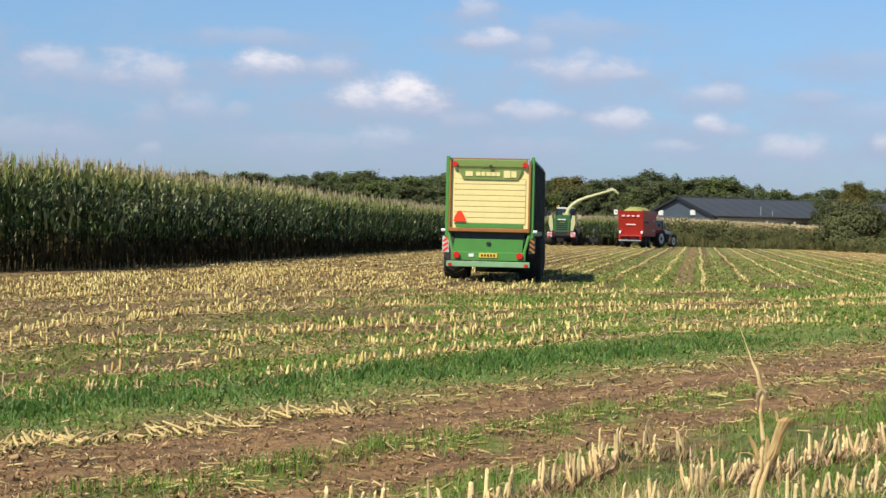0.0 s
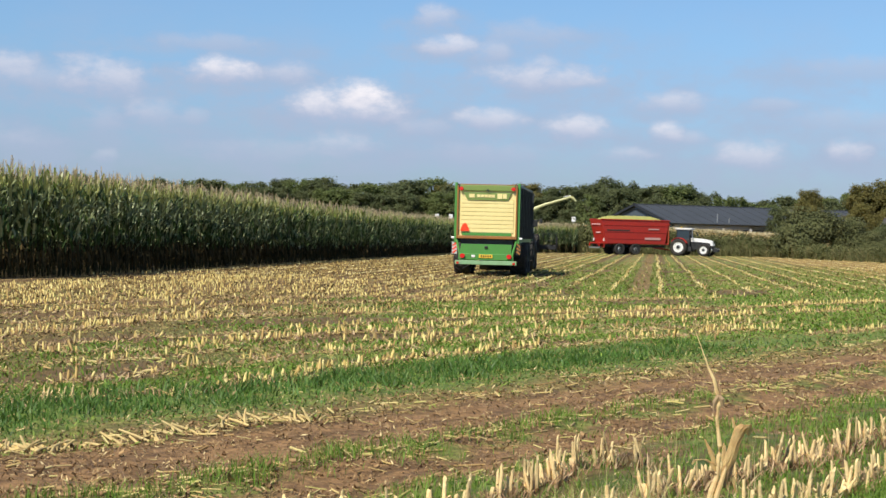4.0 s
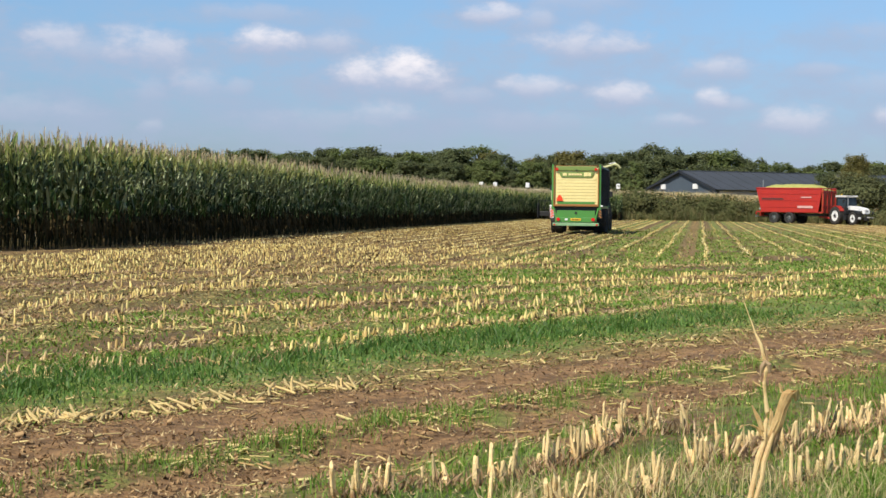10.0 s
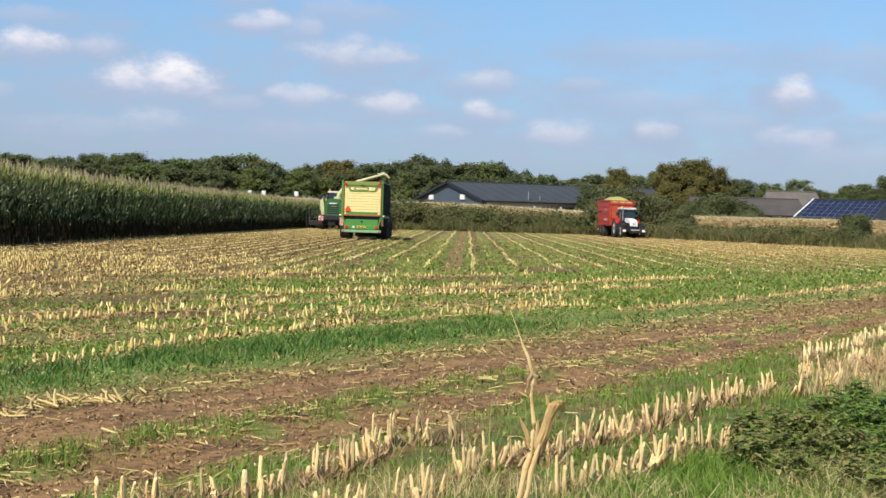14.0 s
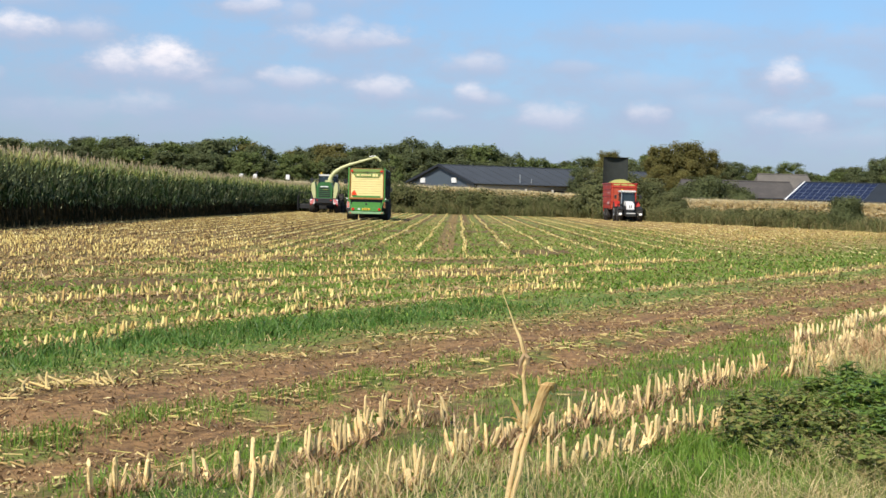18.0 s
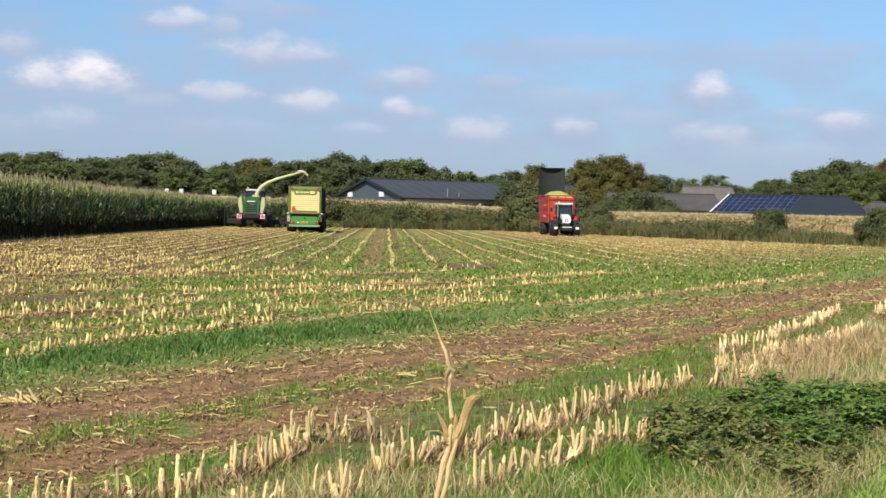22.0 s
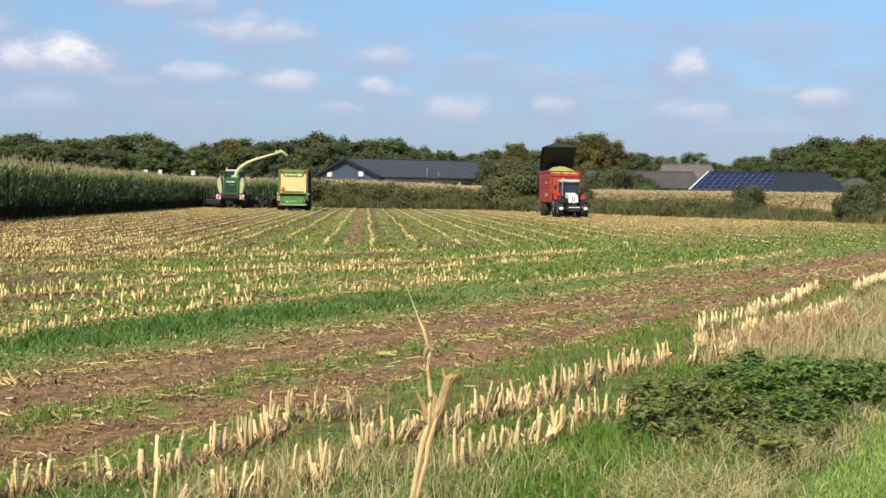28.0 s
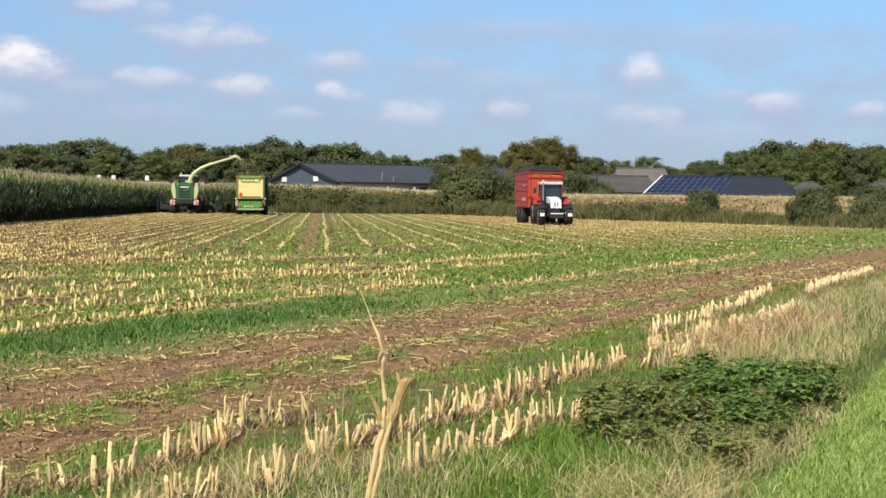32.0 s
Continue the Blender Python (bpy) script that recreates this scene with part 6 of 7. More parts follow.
    part("bumper", box((2.46, 0.16, 0.17), (0, -0.1, 0.56), 0.02), M["pale_green"], ob, "pale green bumper bar")
    for s in (-1, 1):
        part("reflector", box((0.1, 0.03, 0.08), (s * 1.12, -0.19, 0.54)), M["lamp_red"], ob)
    # body
    for s in (-1, 1):
        # flank shade put into the paint: near-black walls and ribs, dark top rails
        side = part("side_wall", box((0.07, L, 1.5), (s * 1.24, L / 2 + 0.2, 2.35), 0.01), M["cover"], ob, "blackish side wall")
        for i in range(9):
            part("side_rib", box((0.09, 0.09, 2.15), (s * 1.28, 0.6 + i * 1.05, 2.65), 0.01), M["black"], side)
        part("top_rail", box((0.1, L, 0.12), (s * 1.24, L / 2 + 0.2, 3.76), 0.02), M["dark_green"], ob)
        part("side_grille", box((0.03, L, 0.62), (s * 1.24, L / 2 + 0.2, 3.4)), M["black"], ob, "dark side mesh")
        part("sill", box((0.12, L, 0.22), (s * 1.2, L / 2 + 0.2, 1.5), 0.02), M["green"], ob)
    part("front_wall", box((2.4, 0.08, 2.2), (0, L + 0.2, 2.6), 0.01), M["green"], ob)
    part("loading_floor", box((2.4, L, 0.12), (0, L / 2 + 0.2, 1.5)), M["black"], ob)
    part("chassis", box((0.9, L + 1.5, 0.3), (0, L / 2 + 1.2, 1.0)), M["black"], ob)
    part("drawbar", profile([(9.0, 1.2), (11.2, 0.75), (11.2, 0.55), (9.0, 0.85)], 0.35), M["green"], ob)
    part("pickup", cyl(0.4, 1.9, (0, 8.0, 0.5), "x", None, 14), M["black"], ob)
    for y in (2.4, 4.0):
        part("axle", cyl(0.09, 2.2, (0, y, 0.72), "x", None, 10), M["black"], ob)
        for s in (-1, 1):
            wheel(ob, s * 1.2, y, 0.72, 0.7, M["rim"])
    # body stretched 4% in width to fit its outline from the camera
    for c in ob.children_recursive:
        if c.name.split(".")[0] not in ("wheel", "tyre", "rim", "hub_cap"):
            c.data.transform(Matrix.Diagonal((1.04, 1, 1, 1)))
    return ob


def tractor(name, label, hood, cab, fender, rim, roof):
    """A field tractor; the rear axle stands at y = 0."""
    ob = thing(name, label, "tractor")
    for s in (-1, 1):
        wheel(ob, s * 0.95, 0, 0.93, 0.6, rim)
        wheel(ob, s * 0.95, 2.75, 0.68, 0.5, rim)
        bm = bmesh.new()
        pts = [(1.02 * math.cos(a), 0.93 + 1.02 * math.sin(a)) for a in np.linspace(0.5, 2.5, 9)]
        pts += [(0.96 * math.cos(a), 0.93 + 0.96 * math.sin(a)) for a in np.linspace(2.5, 0.5, 9)]
        part("fender", profile(pts, 0.55, "x", bm, s * 0.93), fender, ob, "curved rear fender")
        pts = [(2.75 + 0.78 * math.cos(a), 0.68 + 0.78 * math.sin(a)) for a in np.linspace(0.7, 2.4, 7)]
        pts += [(2.75 + 0.74 * math.cos(a), 0.68 + 0.74 * math.sin(a)) for a in np.linspace(2.4, 0.7, 7)]
        part("front_fender", profile(pts, 0.42, "x", None, s * 0.95), M["black"], ob)
        part("mirror", box((0.22, 0.06, 0.36), (s * 1.2, 1.35, 2.35), 0.03), M["black"], ob)
        part("mirror_arm", rod((s * 0.75, 1.2, 2.6), (s * 1.2, 1.35, 2.5), 0.02), M["black"], ob)
        part("step", box((0.35, 0.5, 0.5), (s * 0.72, 1.1, 0.75), 0.03), M["black"], ob)
        part("headlight", box((0.24, 0.05, 0.14), (s * 0.2, 3.58, 1.25), 0.03), M["white"], ob, "pale headlight")
        part("work_light", box((0.18, 0.08, 0.1), (s * 0.5, 1.25, 2.9), 0.02), M["white"], ob)
        part("front_marker", box((0.3, 0.05, 0.22), (s * 0.95, 3.6, 0.72), 0.02), M["white"], ob, "white front marker plate")
    part("hood", profile([(1.1, 1.55), (1.1, 1.95), (2.2, 1.88), (3.2, 1.72), (3.48, 1.55), (3.56, 1.15), (3.3, 1.15), (3.2, 1.42), (2.2, 1.5)], 0.72), hood, ob, "sloping engine hood")
    part("hood_side", profile([(1.12, 1.15), (1.12, 1.56), (2.2, 1.51), (3.2, 1.43), (3.3, 1.12)], 0.66), M["black"], ob, "dark engine side under the hood")
    for x in (-0.09, 0.09):
        part("nose_vent", box((0.07, 0.03, 0.34), (x, 3.55, 1.42), 0.01, None, Matrix.Rotation(0.2, 4, "X")), M["black"], ob, "dark vertical vent in the hood's nose")
    part("engine", box((0.62, 2.5, 0.55), (0, 2.2, 0.98), 0.03), M["black"], ob)
    part("grille", box((0.56, 0.06, 0.22), (0, 3.56, 1.03), 0.02), M["black"], ob, "black radiator grille")
    part("front_axle", cyl(0.1, 1.7, (0, 2.75, 0.68), "x", None, 10), M["black"], ob)
    part("rear_axle", cyl(0.16, 1.7, (0, 0, 0.93), "x", None, 10), M["black"], ob)
    part("gearbox", box((0.6, 2.2, 0.7), (0, 0.4, 0.9), 0.04), M["black"], ob)
    part("front_weight", box((0.95, 0.45, 0.42), (0, 3.85, 0.7), 0.05), M["black"], ob)
    part("weight_bar", box((0.85, 0.04, 0.07), (0, 4.08, 0.8), 0.01), M["white"], ob)
    body = part("cab", box((1.45, 1.5, 0.75), (0, 0.35, 1.45), 0.05), cab, ob, "cab body")
    part("windscreen", box((1.36, 1.42, 1.0), (0, 0.35, 2.3), 0.04, None, None, 0.94), M["glass"], body, "dark cab glazing")
    for sx in (-1, 1):
        for sy in (-1, 1):
            part("cab_pillar", rod((sx * 0.7, 0.35 + sy * 0.72, 1.8), (sx * 0.66, 0.35 + sy * 0.68, 2.8), 0.04), M["black"], body)
    part("cab_roof", box((1.55, 1.75, 0.2), (0, 0.35, 2.88), 0.07), roof, ob, "cab roof")
    part("beacon", cyl(0.07, 0.16, (0.45, 0.1, 3.05), "z", None, 10), M["yellow"], ob)
    part("exhaust", rod((0.62, 1.35, 1.7), (0.62, 1.35, 2.95), 0.05), M["grey"], ob)
    part("hitch", rod((0, -0.9, 0.6), (0, 0, 0.8), 0.07), M["black"], ob)
    return ob


def tipper_trailer():
    """Two-axle trailer; the drawbar eye at y = 0, the body behind it."""
    ob = thing("tipping_trailer", "red tipping trailer heaped with chopped maize", "trailer")
    f, b = -0.9, -9.1
    L, mid = f - b, (f + b) / 2
    bottom, top = 1.2, 3.68
    body = part("body_floor", box((2.3, L, 0.14), (0, mid, bottom), 0.02), M["red"], ob)
    for s in (-1, 1):
        bm = profile([(b + 0.75, bottom), (f - 0.45, bottom), (f, top), (b, top)], 0.08)
        bmesh.ops.transform(bm, matrix=Matrix.Translation((s * 1.22, 0, 0)), verts=bm.verts)
        wall = part("side_wall", bm, M["red"], ob, "smooth red side wall")
        for i in range(3):
            part("side_rail", box((0.05, L - 1.2 + 0.36 * i, 0.05), (s * 1.275, mid + 0.12, bottom + 0.5 + i * 0.7), 0.02), M["red"], wall)
        part("top_rail", box((0.12, L, 0.12), (s * 1.26, mid, top), 0.03), M["red"], ob)
        # maker's writing as plain bars
        for x, w, z, h in ((-4.0, 1.3, 2.75, 0.16), (-4.1, 1.9, 1.75, 0.3)):
            part("name_bar", box((0.02, w, h * 0.8), (s * 1.31, x + 1.2, z), 0), M["pale_red"], wall)
        part("mudguard", profile([(-7.6, 1.22), (-7.4, 1.34), (-4.3, 1.34), (-4.1, 1.22), (-4.3, 1.3), (-7.4, 1.3)], 0.5, "x", None, s * 1.0), M["grey"], ob)
        part("rear_light", box((0.16, 0.05, 0.24), (s * 1.05, b - 0.06, 1.0), 0.02), M["lamp_red"], ob)
        part("rear_reflector", box((0.2, 0.04, 0.3), (s * 1.1, b + 0.45, 1.55), 0.02), M["white"], ob)
        part("frame_rail", box((0.14, L, 0.26), (s * 0.45, mid, 0.95)), M["black"], ob)
    gate = part("tailgate", profile([(b + 0.7, bottom), (b + 0.8, bottom), (b + 0.08, top), (b - 0.02, top)], 2.44), M["red"], ob, "red slanting tailgate")
    for i in range(4):
        part("gate_mark", box((0.3, 0.02, 0.22), (-0.75 + i * 0.5, b + 0.10, 3.2), 0, None, Matrix.Rotation(-0.27, 4, "X")), M["pale_red"], gate, "pale mark on the tailgate")
    part("gate_bar", box((0.95, 0.02, 0.2), (0.0, b + 0.36, 2.35), 0, None, Matrix.Rotation(-0.27, 4, "X")), M["pale_red"], gate)
    part("under_bar", box((2.3, 0.1, 0.14), (0, b - 0.05, 0.72), 0.02), M["grey"], ob, "grey under-run bar")
    part("rear_apron", box((2.3, 0.08, 0.5), (0, b + 0.5, 0.98), 0.02), M["red"], ob, "red apron under the tailgate")
    front = part("front_wall", box((2.44, 0.09, top - bottom - 0.2), (0, f, (top + bottom) / 2 - 0.1), 0.02), M["faded_red"], ob, "faded orange-red front wall")
    for x in (-1.1, -0.35, 0.35, 1.1):
        part("front_rib", box((0.08, 0.08, top - bottom), (x, f + 0.07, (top + bottom) / 2), 0.01), M["red"], front)
    for z in (1.9, 3.3, 3.66):
        part("front_rail", box((2.5, 0.1, 0.1), (0, f + 0.06, z), 0.02), M["red"], front)
    part("drawbar", profile([(-2.0, 1.0), (-0.1, 0.62), (0.0, 0.52), (-2.0, 0.72)], 0.3), M["red"], ob)
    for y in (-4.9, -6.8):
        part("axle", cyl(0.09, 2.0, (0, y, 0.62), "x", None, 10), M["black"], ob)
        for s in (-1, 1):
            wheel(ob, s * 1.0, y, 0.62, 0.58, M["cover"])
    # heaped load
    bm = bmesh.new()
    nx, ny = 16, 36
    grid = {}
    for i in range(nx + 1):
        for j in range(ny + 1):
            u, v = i / nx * 2 - 1, j / ny * 2 - 1
            h = (1 - abs(u) ** 2.4) * (1 - abs(v) ** 5)
            p = Vector((u * 1.17, mid + v * (L / 2 - 0.1), top - 0.2 + 0.64 * h))
            p.z += 0.07 * noise.noise(p * 2.1) + 0.035 * noise.noise(p * 6.0)
            grid[i, j] = bm.verts.new(p)
    for i in range(nx):
        for j in range(ny):
            bm.faces.new((grid[i, j], grid[i + 1, j], grid[i + 1, j + 1], grid[i, j + 1]))
    load = part("load", bm, M["chop"], ob, "heap of yellow-green chopped maize")
    for p in load.data.polygons:
        p.use_smooth = True
    # folding cover: three arched dark panels that stand at the tail when open
    covers = []
    for i in range(3):
        bm = bmesh.new()
        n = 12
        length = L / 3
        rows_ = []
        for j in range(n + 1):
            u = j / n * 2 - 1
            z = 0.06 + 0.40 * (1 - abs(u) ** 2.4)
            rows_.append([bm.verts.new((u * 1.27, y, z + dz)) for y in (0, length) for dz in (0.0, 0.04)])
        for j in range(n):
            a, c = rows_[j], rows_[j + 1]
            bm.faces.new((a[0], a[2], c[2], c[0]))
            bm.faces.new((a[1], c[1], c[3], a[3]))
            bm.faces.new((a[0], c[0], c[1], a[1]))
            bm.faces.new((a[2], a[3], c[3], c[2]))
        bm.faces.new((rows_[0][0], rows_[0][1], rows_[0][3], rows_[0][2]))
        bm.faces.new((rows_[n][0], rows_[n][2], rows_[n][3], rows_[n][1]))
        for side in (0, 2):
            bm.faces.new([r[side] for r in rows_])
        covers.append(part("cover_panel", bm, M["cover"], ob, "dark mesh cover panel"))
    return ob, covers, (b, top, L / 3)


def harvester():
    """Self-propelled forage harvester seen from behind; y = 0 at its tail."""
    ob = thing("forage_harvester", "green forage harvester with raised pale spout", "harvester")
    hood = part("engine_hood", profile([(-0.78, 1.5), (0.78, 1.5), (0.82, 2.5), (0.62, 3.0), (0.4, 3.12), (-0.4, 3.12), (-0.62, 3.0), (-0.82, 2.5)], 3.0, "y", None, 1.6), M["harvester_green"], ob, "green engine hood")
    for i in range(5):
        part("hood_grille", box((1.15, 0.05, 0.1), (0, 0.08, 1.7 + i * 0.2), 0.02), M["black"], hood)
    part("name_strip", box((0.8, 0.04, 0.1), (0, 0.05, 2.66)), M["white"], hood)
    part("name_strip", box((0.55, 0.04, 0.08), (0.1, 0.05, 2.38)), M["olive_green"], hood)
    for s in (-1, 1):
        part("side_panel", profile([(s * 0.86, 1.55), (s * 1.12, 1.5), (s * 1.34, 2.3), (s * 1.3, 3.0), (s * 1.02, 3.12), (s * 0.9, 2.4)], 2.2, "y", None, 1.35), M["spout"], ob, "pale side panel flaring outwards")
        panel = part("marker_panel", box((0.46, 0.05, 0.46), (s * 1.16, -0.12, 1.16), 0.02), M["white"], ob, "red and white marker panel")
        for i in range(3):
            bm = bmesh.new()
            box((0.5, 0.02, 0.07), (s * 1.16, -0.15, 1.0 + i * 0.15), 0, bm, Matrix.Rotation(s * 0.7, 4, "Y"))
            part("stripe", bm, M["lamp_red"], panel)
        part("tail_light", cyl(0.06, 0.06, (s * 0.7, -0.15, 1.3), "y", None, 14), M["lamp_red"], ob)
        wheel(ob, s * 1.25, 1.4, 0.72, 0.6, M["rim"], False)
        wheel(ob, s * 1.3, 4.4, 1.0, 0.75, M["rim"], False)
        part("mirror", box((0.3, 0.08, 0.5), (s * 1.75, 5.3, 3.3), 0.04), M["black"], ob)
        part("mirror_arm", rod((s * 0.9, 5.2, 3.4), (s * 1.75, 5.3, 3.4), 0.03), M["black"], ob)
    part("chassis", box((2.2, 5.5, 0.7), (0, 2.9, 1.15), 0.06), M["black"], ob)
    part("rear_bumper", box((2.6, 0.25, 0.5), (0, 0.0, 1.25), 0.05), M["black"], ob)
    cab = part("cab", box((1.9, 1.9, 1.75), (0, 5.0, 2.9), 0.08, None, None, 0.93), M["glass"], ob, "glazed cab")
    for sx in (-1, 1):
        for y in (4.05, 5.95):
            part("cab_pillar", rod((sx * 0.95, y, 2.0), (sx * 0.88, y, 3.8), 0.05), M["black"], cab)
    part("cab_roof", box((1.8, 2.0, 0.2), (0, 5.0, 3.84), 0.08), M["rim"], ob, "white cab roof")
    part("beacon", cyl(0.08, 0.18, (-0.7, 4.4, 4.06), "z", None, 10), M["yellow"], ob)
    # spout
    base = part("spout_turret", cyl(0.42, 0.5, (0.2, 3.6, 3.1), "z", None, 16), M["spout"], ob)
    curve = [(0.2, 3.6, 3.2), (0.35, 3.6, 3.7), (0.75, 3.6, 4.2), (1.35, 3.6, 4.62), (2.2, 3.6, 4.98), (3.2, 3.6, 5.3), (4.2, 3.6, 5.6), (4.8, 3.6, 5.8)]
    spout = part("spout", tube(curve, [0.22, 0.22, 0.2, 0.18, 0.155, 0.135, 0.115, 0.1], None, 10), M["spout"], ob, "curved pale discharge spout")
    part("spout_flap", tube([(4.75, 3.6, 5.82), (5.1, 3.6, 5.72), (5.4, 3.6, 5.4)], [0.15, 0.14, 0.1], None, 8), M["spout"], spout)
    part("flap_ram", rod((4.2, 3.6, 5.82), (4.9, 3.6, 5.98), 0.04), M["grey"], spout)
    part("spout_stay", rod((1.0, 3.6, 4.55), (2.4, 3.6, 5.18), 0.06), M["spout"], spout)
    # maize header in front
    head = part("header", box((6.6, 0.6, 0.5), (0, 7.4, 0.62), 0.05), M["black"], ob, "wide dark maize header")
    for s in (-1, 1):
        part("header_wing", box((0.1, 1.6, 1.5), (s * 3.3, 7.6, 0.95), 0.03), M["black"], head)
        part("guard_rail", rod((s * 3.3, 7.3, 2.0), (s * 1.9, 7.3, 2.0), 0.035), M["cover"], head)
        for k in range(3):
            part("guard_post", rod((s * (1.95 + 0.65 * k), 7.3, 0.8), (s * (1.95 + 0.65 * k), 7.3, 2.0), 0.03), M["cover"], head)
        part("guard_rail", rod((s * 3.3, 7.3, 1.3), (s * 1.9, 7.3, 1.3), 0.03), M["cover"], head)
    for k in range(8):
        part("divider", tube([(-3.05 + k * 0.87, 7.8, 0.7), (-3.05 + k * 0.87, 8.8, 0.2)], [0.14, 0.03], None, 8), M["green"], head)
    return ob


wagon = forage_wagon()
dark_tractor = tractor("towing_tractor", "dark green tractor pulling the forage wagon", M["dark_green"], M["black"], M["dark_green"], M["rim"], M["dark_green"])
red_tractor = tractor("white_red_tractor", "white-hooded tractor with red fenders and pale wheels", M["white"], M["black"], M["red"], M["white"], M["rim"])
trailer, cover_panels, cover_place = tipper_trailer()
machine = harvester()
machine.matrix_basis = pose(-13.55, 164.0, 0, 0, 0, 0)


# ---- the near field edge ----
# way along and across the track
NEAR_ROWS = [[(6.9, 5.85), (8.0, 5.6), (9.0, 5.7), (10.1, 6.0), (10.8, 5.75)], [(9.3, 5.05), (10.4, 4.95), (11.3, 4.9), (12.7, 5.02), (13.9, 5.13), (15.0, 5.08), (16.1, 5.0)],
             [(9.0, 4.12), (9.6, 4.05), (10.2, 4.13), (10.6, 4.1), (11.3, 4.2), (11.9, 4.03)], [(17.6, 5.2), (19.0, 5.08), (20.6, 5.25)],
             [(19.9, 5.8), (20.7, 6.0), (22.6, 5.9), (24.2, 6.1)], [(24.2, 6.1), (26.5, 6.2), (30.4, 6.7)], [(15.9, 4.74), (16.65, 4.56), (17.6, 4.41)],
             [(21.3, 5.2), (23.6, 5.05), (26.0, 5.3)], [(30.5, 6.0), (34.3, 6.25), (40.5, 6.45)], [(7.0, 4.9), (8.3, 4.6)]]


def stub_model(i):
    """A cut maize stem: knotted, split at the cut, wrapped in a torn sheath."""
    g = random.Random(400 + i)
    bm = bmesh.new()
    h = g.uniform(0.17, 0.25)
    bend = Vector((g.uniform(-0.02, 0.02), g.uniform(-0.02, 0.02), 0))
    r = g.uniform(0.010, 0.014)
    pts = [Vector((0, 0, -0.03)), bend * 0.2 + Vector((0, 0, h * 0.4)), bend * 0.35 + Vector((0, 0, h * 0.5)), bend + Vector((0, 0, h))]
    tube(pts, [r * 1.25, r, r * 1.16, r * 0.9], bm, 7)
    bm.verts.ensure_lookup_table()
    top = bm.verts[-7:]
    a = g.uniform(0, 6.28)
    for v in top:
        d = v.co - pts[-1]
        v.co.z += 1.5 * (d.x * math.cos(a) + d.y * math.sin(a)) + g.uniform(-0.004, 0.014)
    # sheath wrapped round the stem, its top torn
    a, n = g.uniform(0, 6.28), 5
    z0, z1 = h * g.uniform(0.02, 0.2), h * g.uniform(0.45, 0.85)
    rows = [[], []]
    for k in range(n):
        b = a + k * g.uniform(0.8, 1.1)
        for row, z, w in ((rows[0], z0, 1.35), (rows[1], z1 + g.uniform(-0.04, 0.04), g.uniform(1.15, 1.6))):
            row.append(bm.verts.new((bend.x * z / h + math.cos(b) * r * w, bend.y * z / h + math.sin(b) * r * w, z)))
    for k in range(n - 1):
        bm.faces.new((rows[0][k], rows[0][k + 1], rows[1][k + 1], rows[1][k]))
    # a dead leaf hanging from it
    for _ in range(g.choice((0, 1, 1, 2))):
        a = g.uniform(0, 6.28)
        d = Vector((math.cos(a), math.sin(a), 0))
        side = Vector((-d.y, d.x, 0))
        w = g.uniform(0.008, 0.02)
        z0 = h * g.uniform(0.35, 0.8)
        c = [d * r + Vector((0, 0, z0)), d * (r + 0.025) + Vector((0, 0, z0 + 0.02)), d * (r + 0.05) + Vector((0, 0, z0 * 0.6)), d * (r + g.uniform(0.04, 0.1)) + Vector((0, 0, z0 * 0.1))]
        row = [(bm.verts.new(p - side * w * k), bm.verts.new(p + side * w * k)) for p, k in zip(c, (0.8, 1, 0.9, 0.3))]
        for p, q in zip(row, row[1:]):
            bm.faces.new((p[0], p[1], q[1], q[0]))
    me = bpy.data.meshes.new("maize_stub")
    bm.to_mesh(me)
    bm.free()
    me.materials.append(M["near_stub"])
    return me


def near_stubble():
    meshes = [stub_model(i) for i in range(14)]
    g = random.Random(12)
    rest = []
    for line in NEAR_ROWS:
        line = [xy_of(*q) for q in line]
        for (x0, y0), (x1, y1) in zip(line, line[1:]):
            n = math.hypot(x1 - x0, y1 - y0)
            d = 0.0
            while d < n:
                t = d / n
                x, y = x0 + (x1 - x0) * t + g.gauss(0, 0.035), y0 + (y1 - y0) * t + g.gauss(0, 0.035)
                d += g.uniform(0.025, 0.085)
                if g.random() < 0.06:
                    d += g.uniform(0.1, 0.3)
                if y > 19.5:
                    rest.append((x, y))
                    continue
                ob = new("maize_stub", meshes[g.randrange(14)])
                k = g.uniform(0.72, 1.02)
                ob.matrix_basis = pose(x, y, float(ground_z(x, y)), g.gauss(0, 8), g.gauss(0, 8), g.uniform(0, 360)) @ Matrix.Diagonal((k, k, g.uniform(0.65, 1.12), 1))
                tagged(ob, "pale cut maize stem with a slanting cut", "maize stub", "near stubble rows")
    for x, y in HEAD_P:
        ob = new("maize_stub", meshes[g.randrange(14)])
        ob.matrix_basis = pose(x, y, float(ground_z(x, y)), g.gauss(0, 9), g.gauss(0, 9), g.uniform(0, 360)) @ Matrix.Diagonal((0.72, 0.72, g.uniform(0.35, 0.75), 1))
        tagged(ob, "pale cut maize stem in the grass beside the track", "maize stub", "headland stubble rows")
    q = np.array(rest)
    n = len(q)
    v, f = stubs(q[:, 0], q[:, 1], rng.uniform(0.10, 0.22, n), rng.uniform(0.014, 0.022, n), rng.uniform(0, 6.28, n), np.abs(rng.normal(0, 0.12, n)), 5)
    stuff("near_stubble", v, f, M["edge_stub"], None, "cut maize stems standing close in the near rows", "stubble")
    # torn husks and sheaths round the stubs
    spots = []
    for line in NEAR_ROWS:
        line = np.array(line)
        m = int(190 * (line[-1, 0] - line[0, 0]))
        uu = rng.uniform(line[0, 0], line[-1, 0], m)
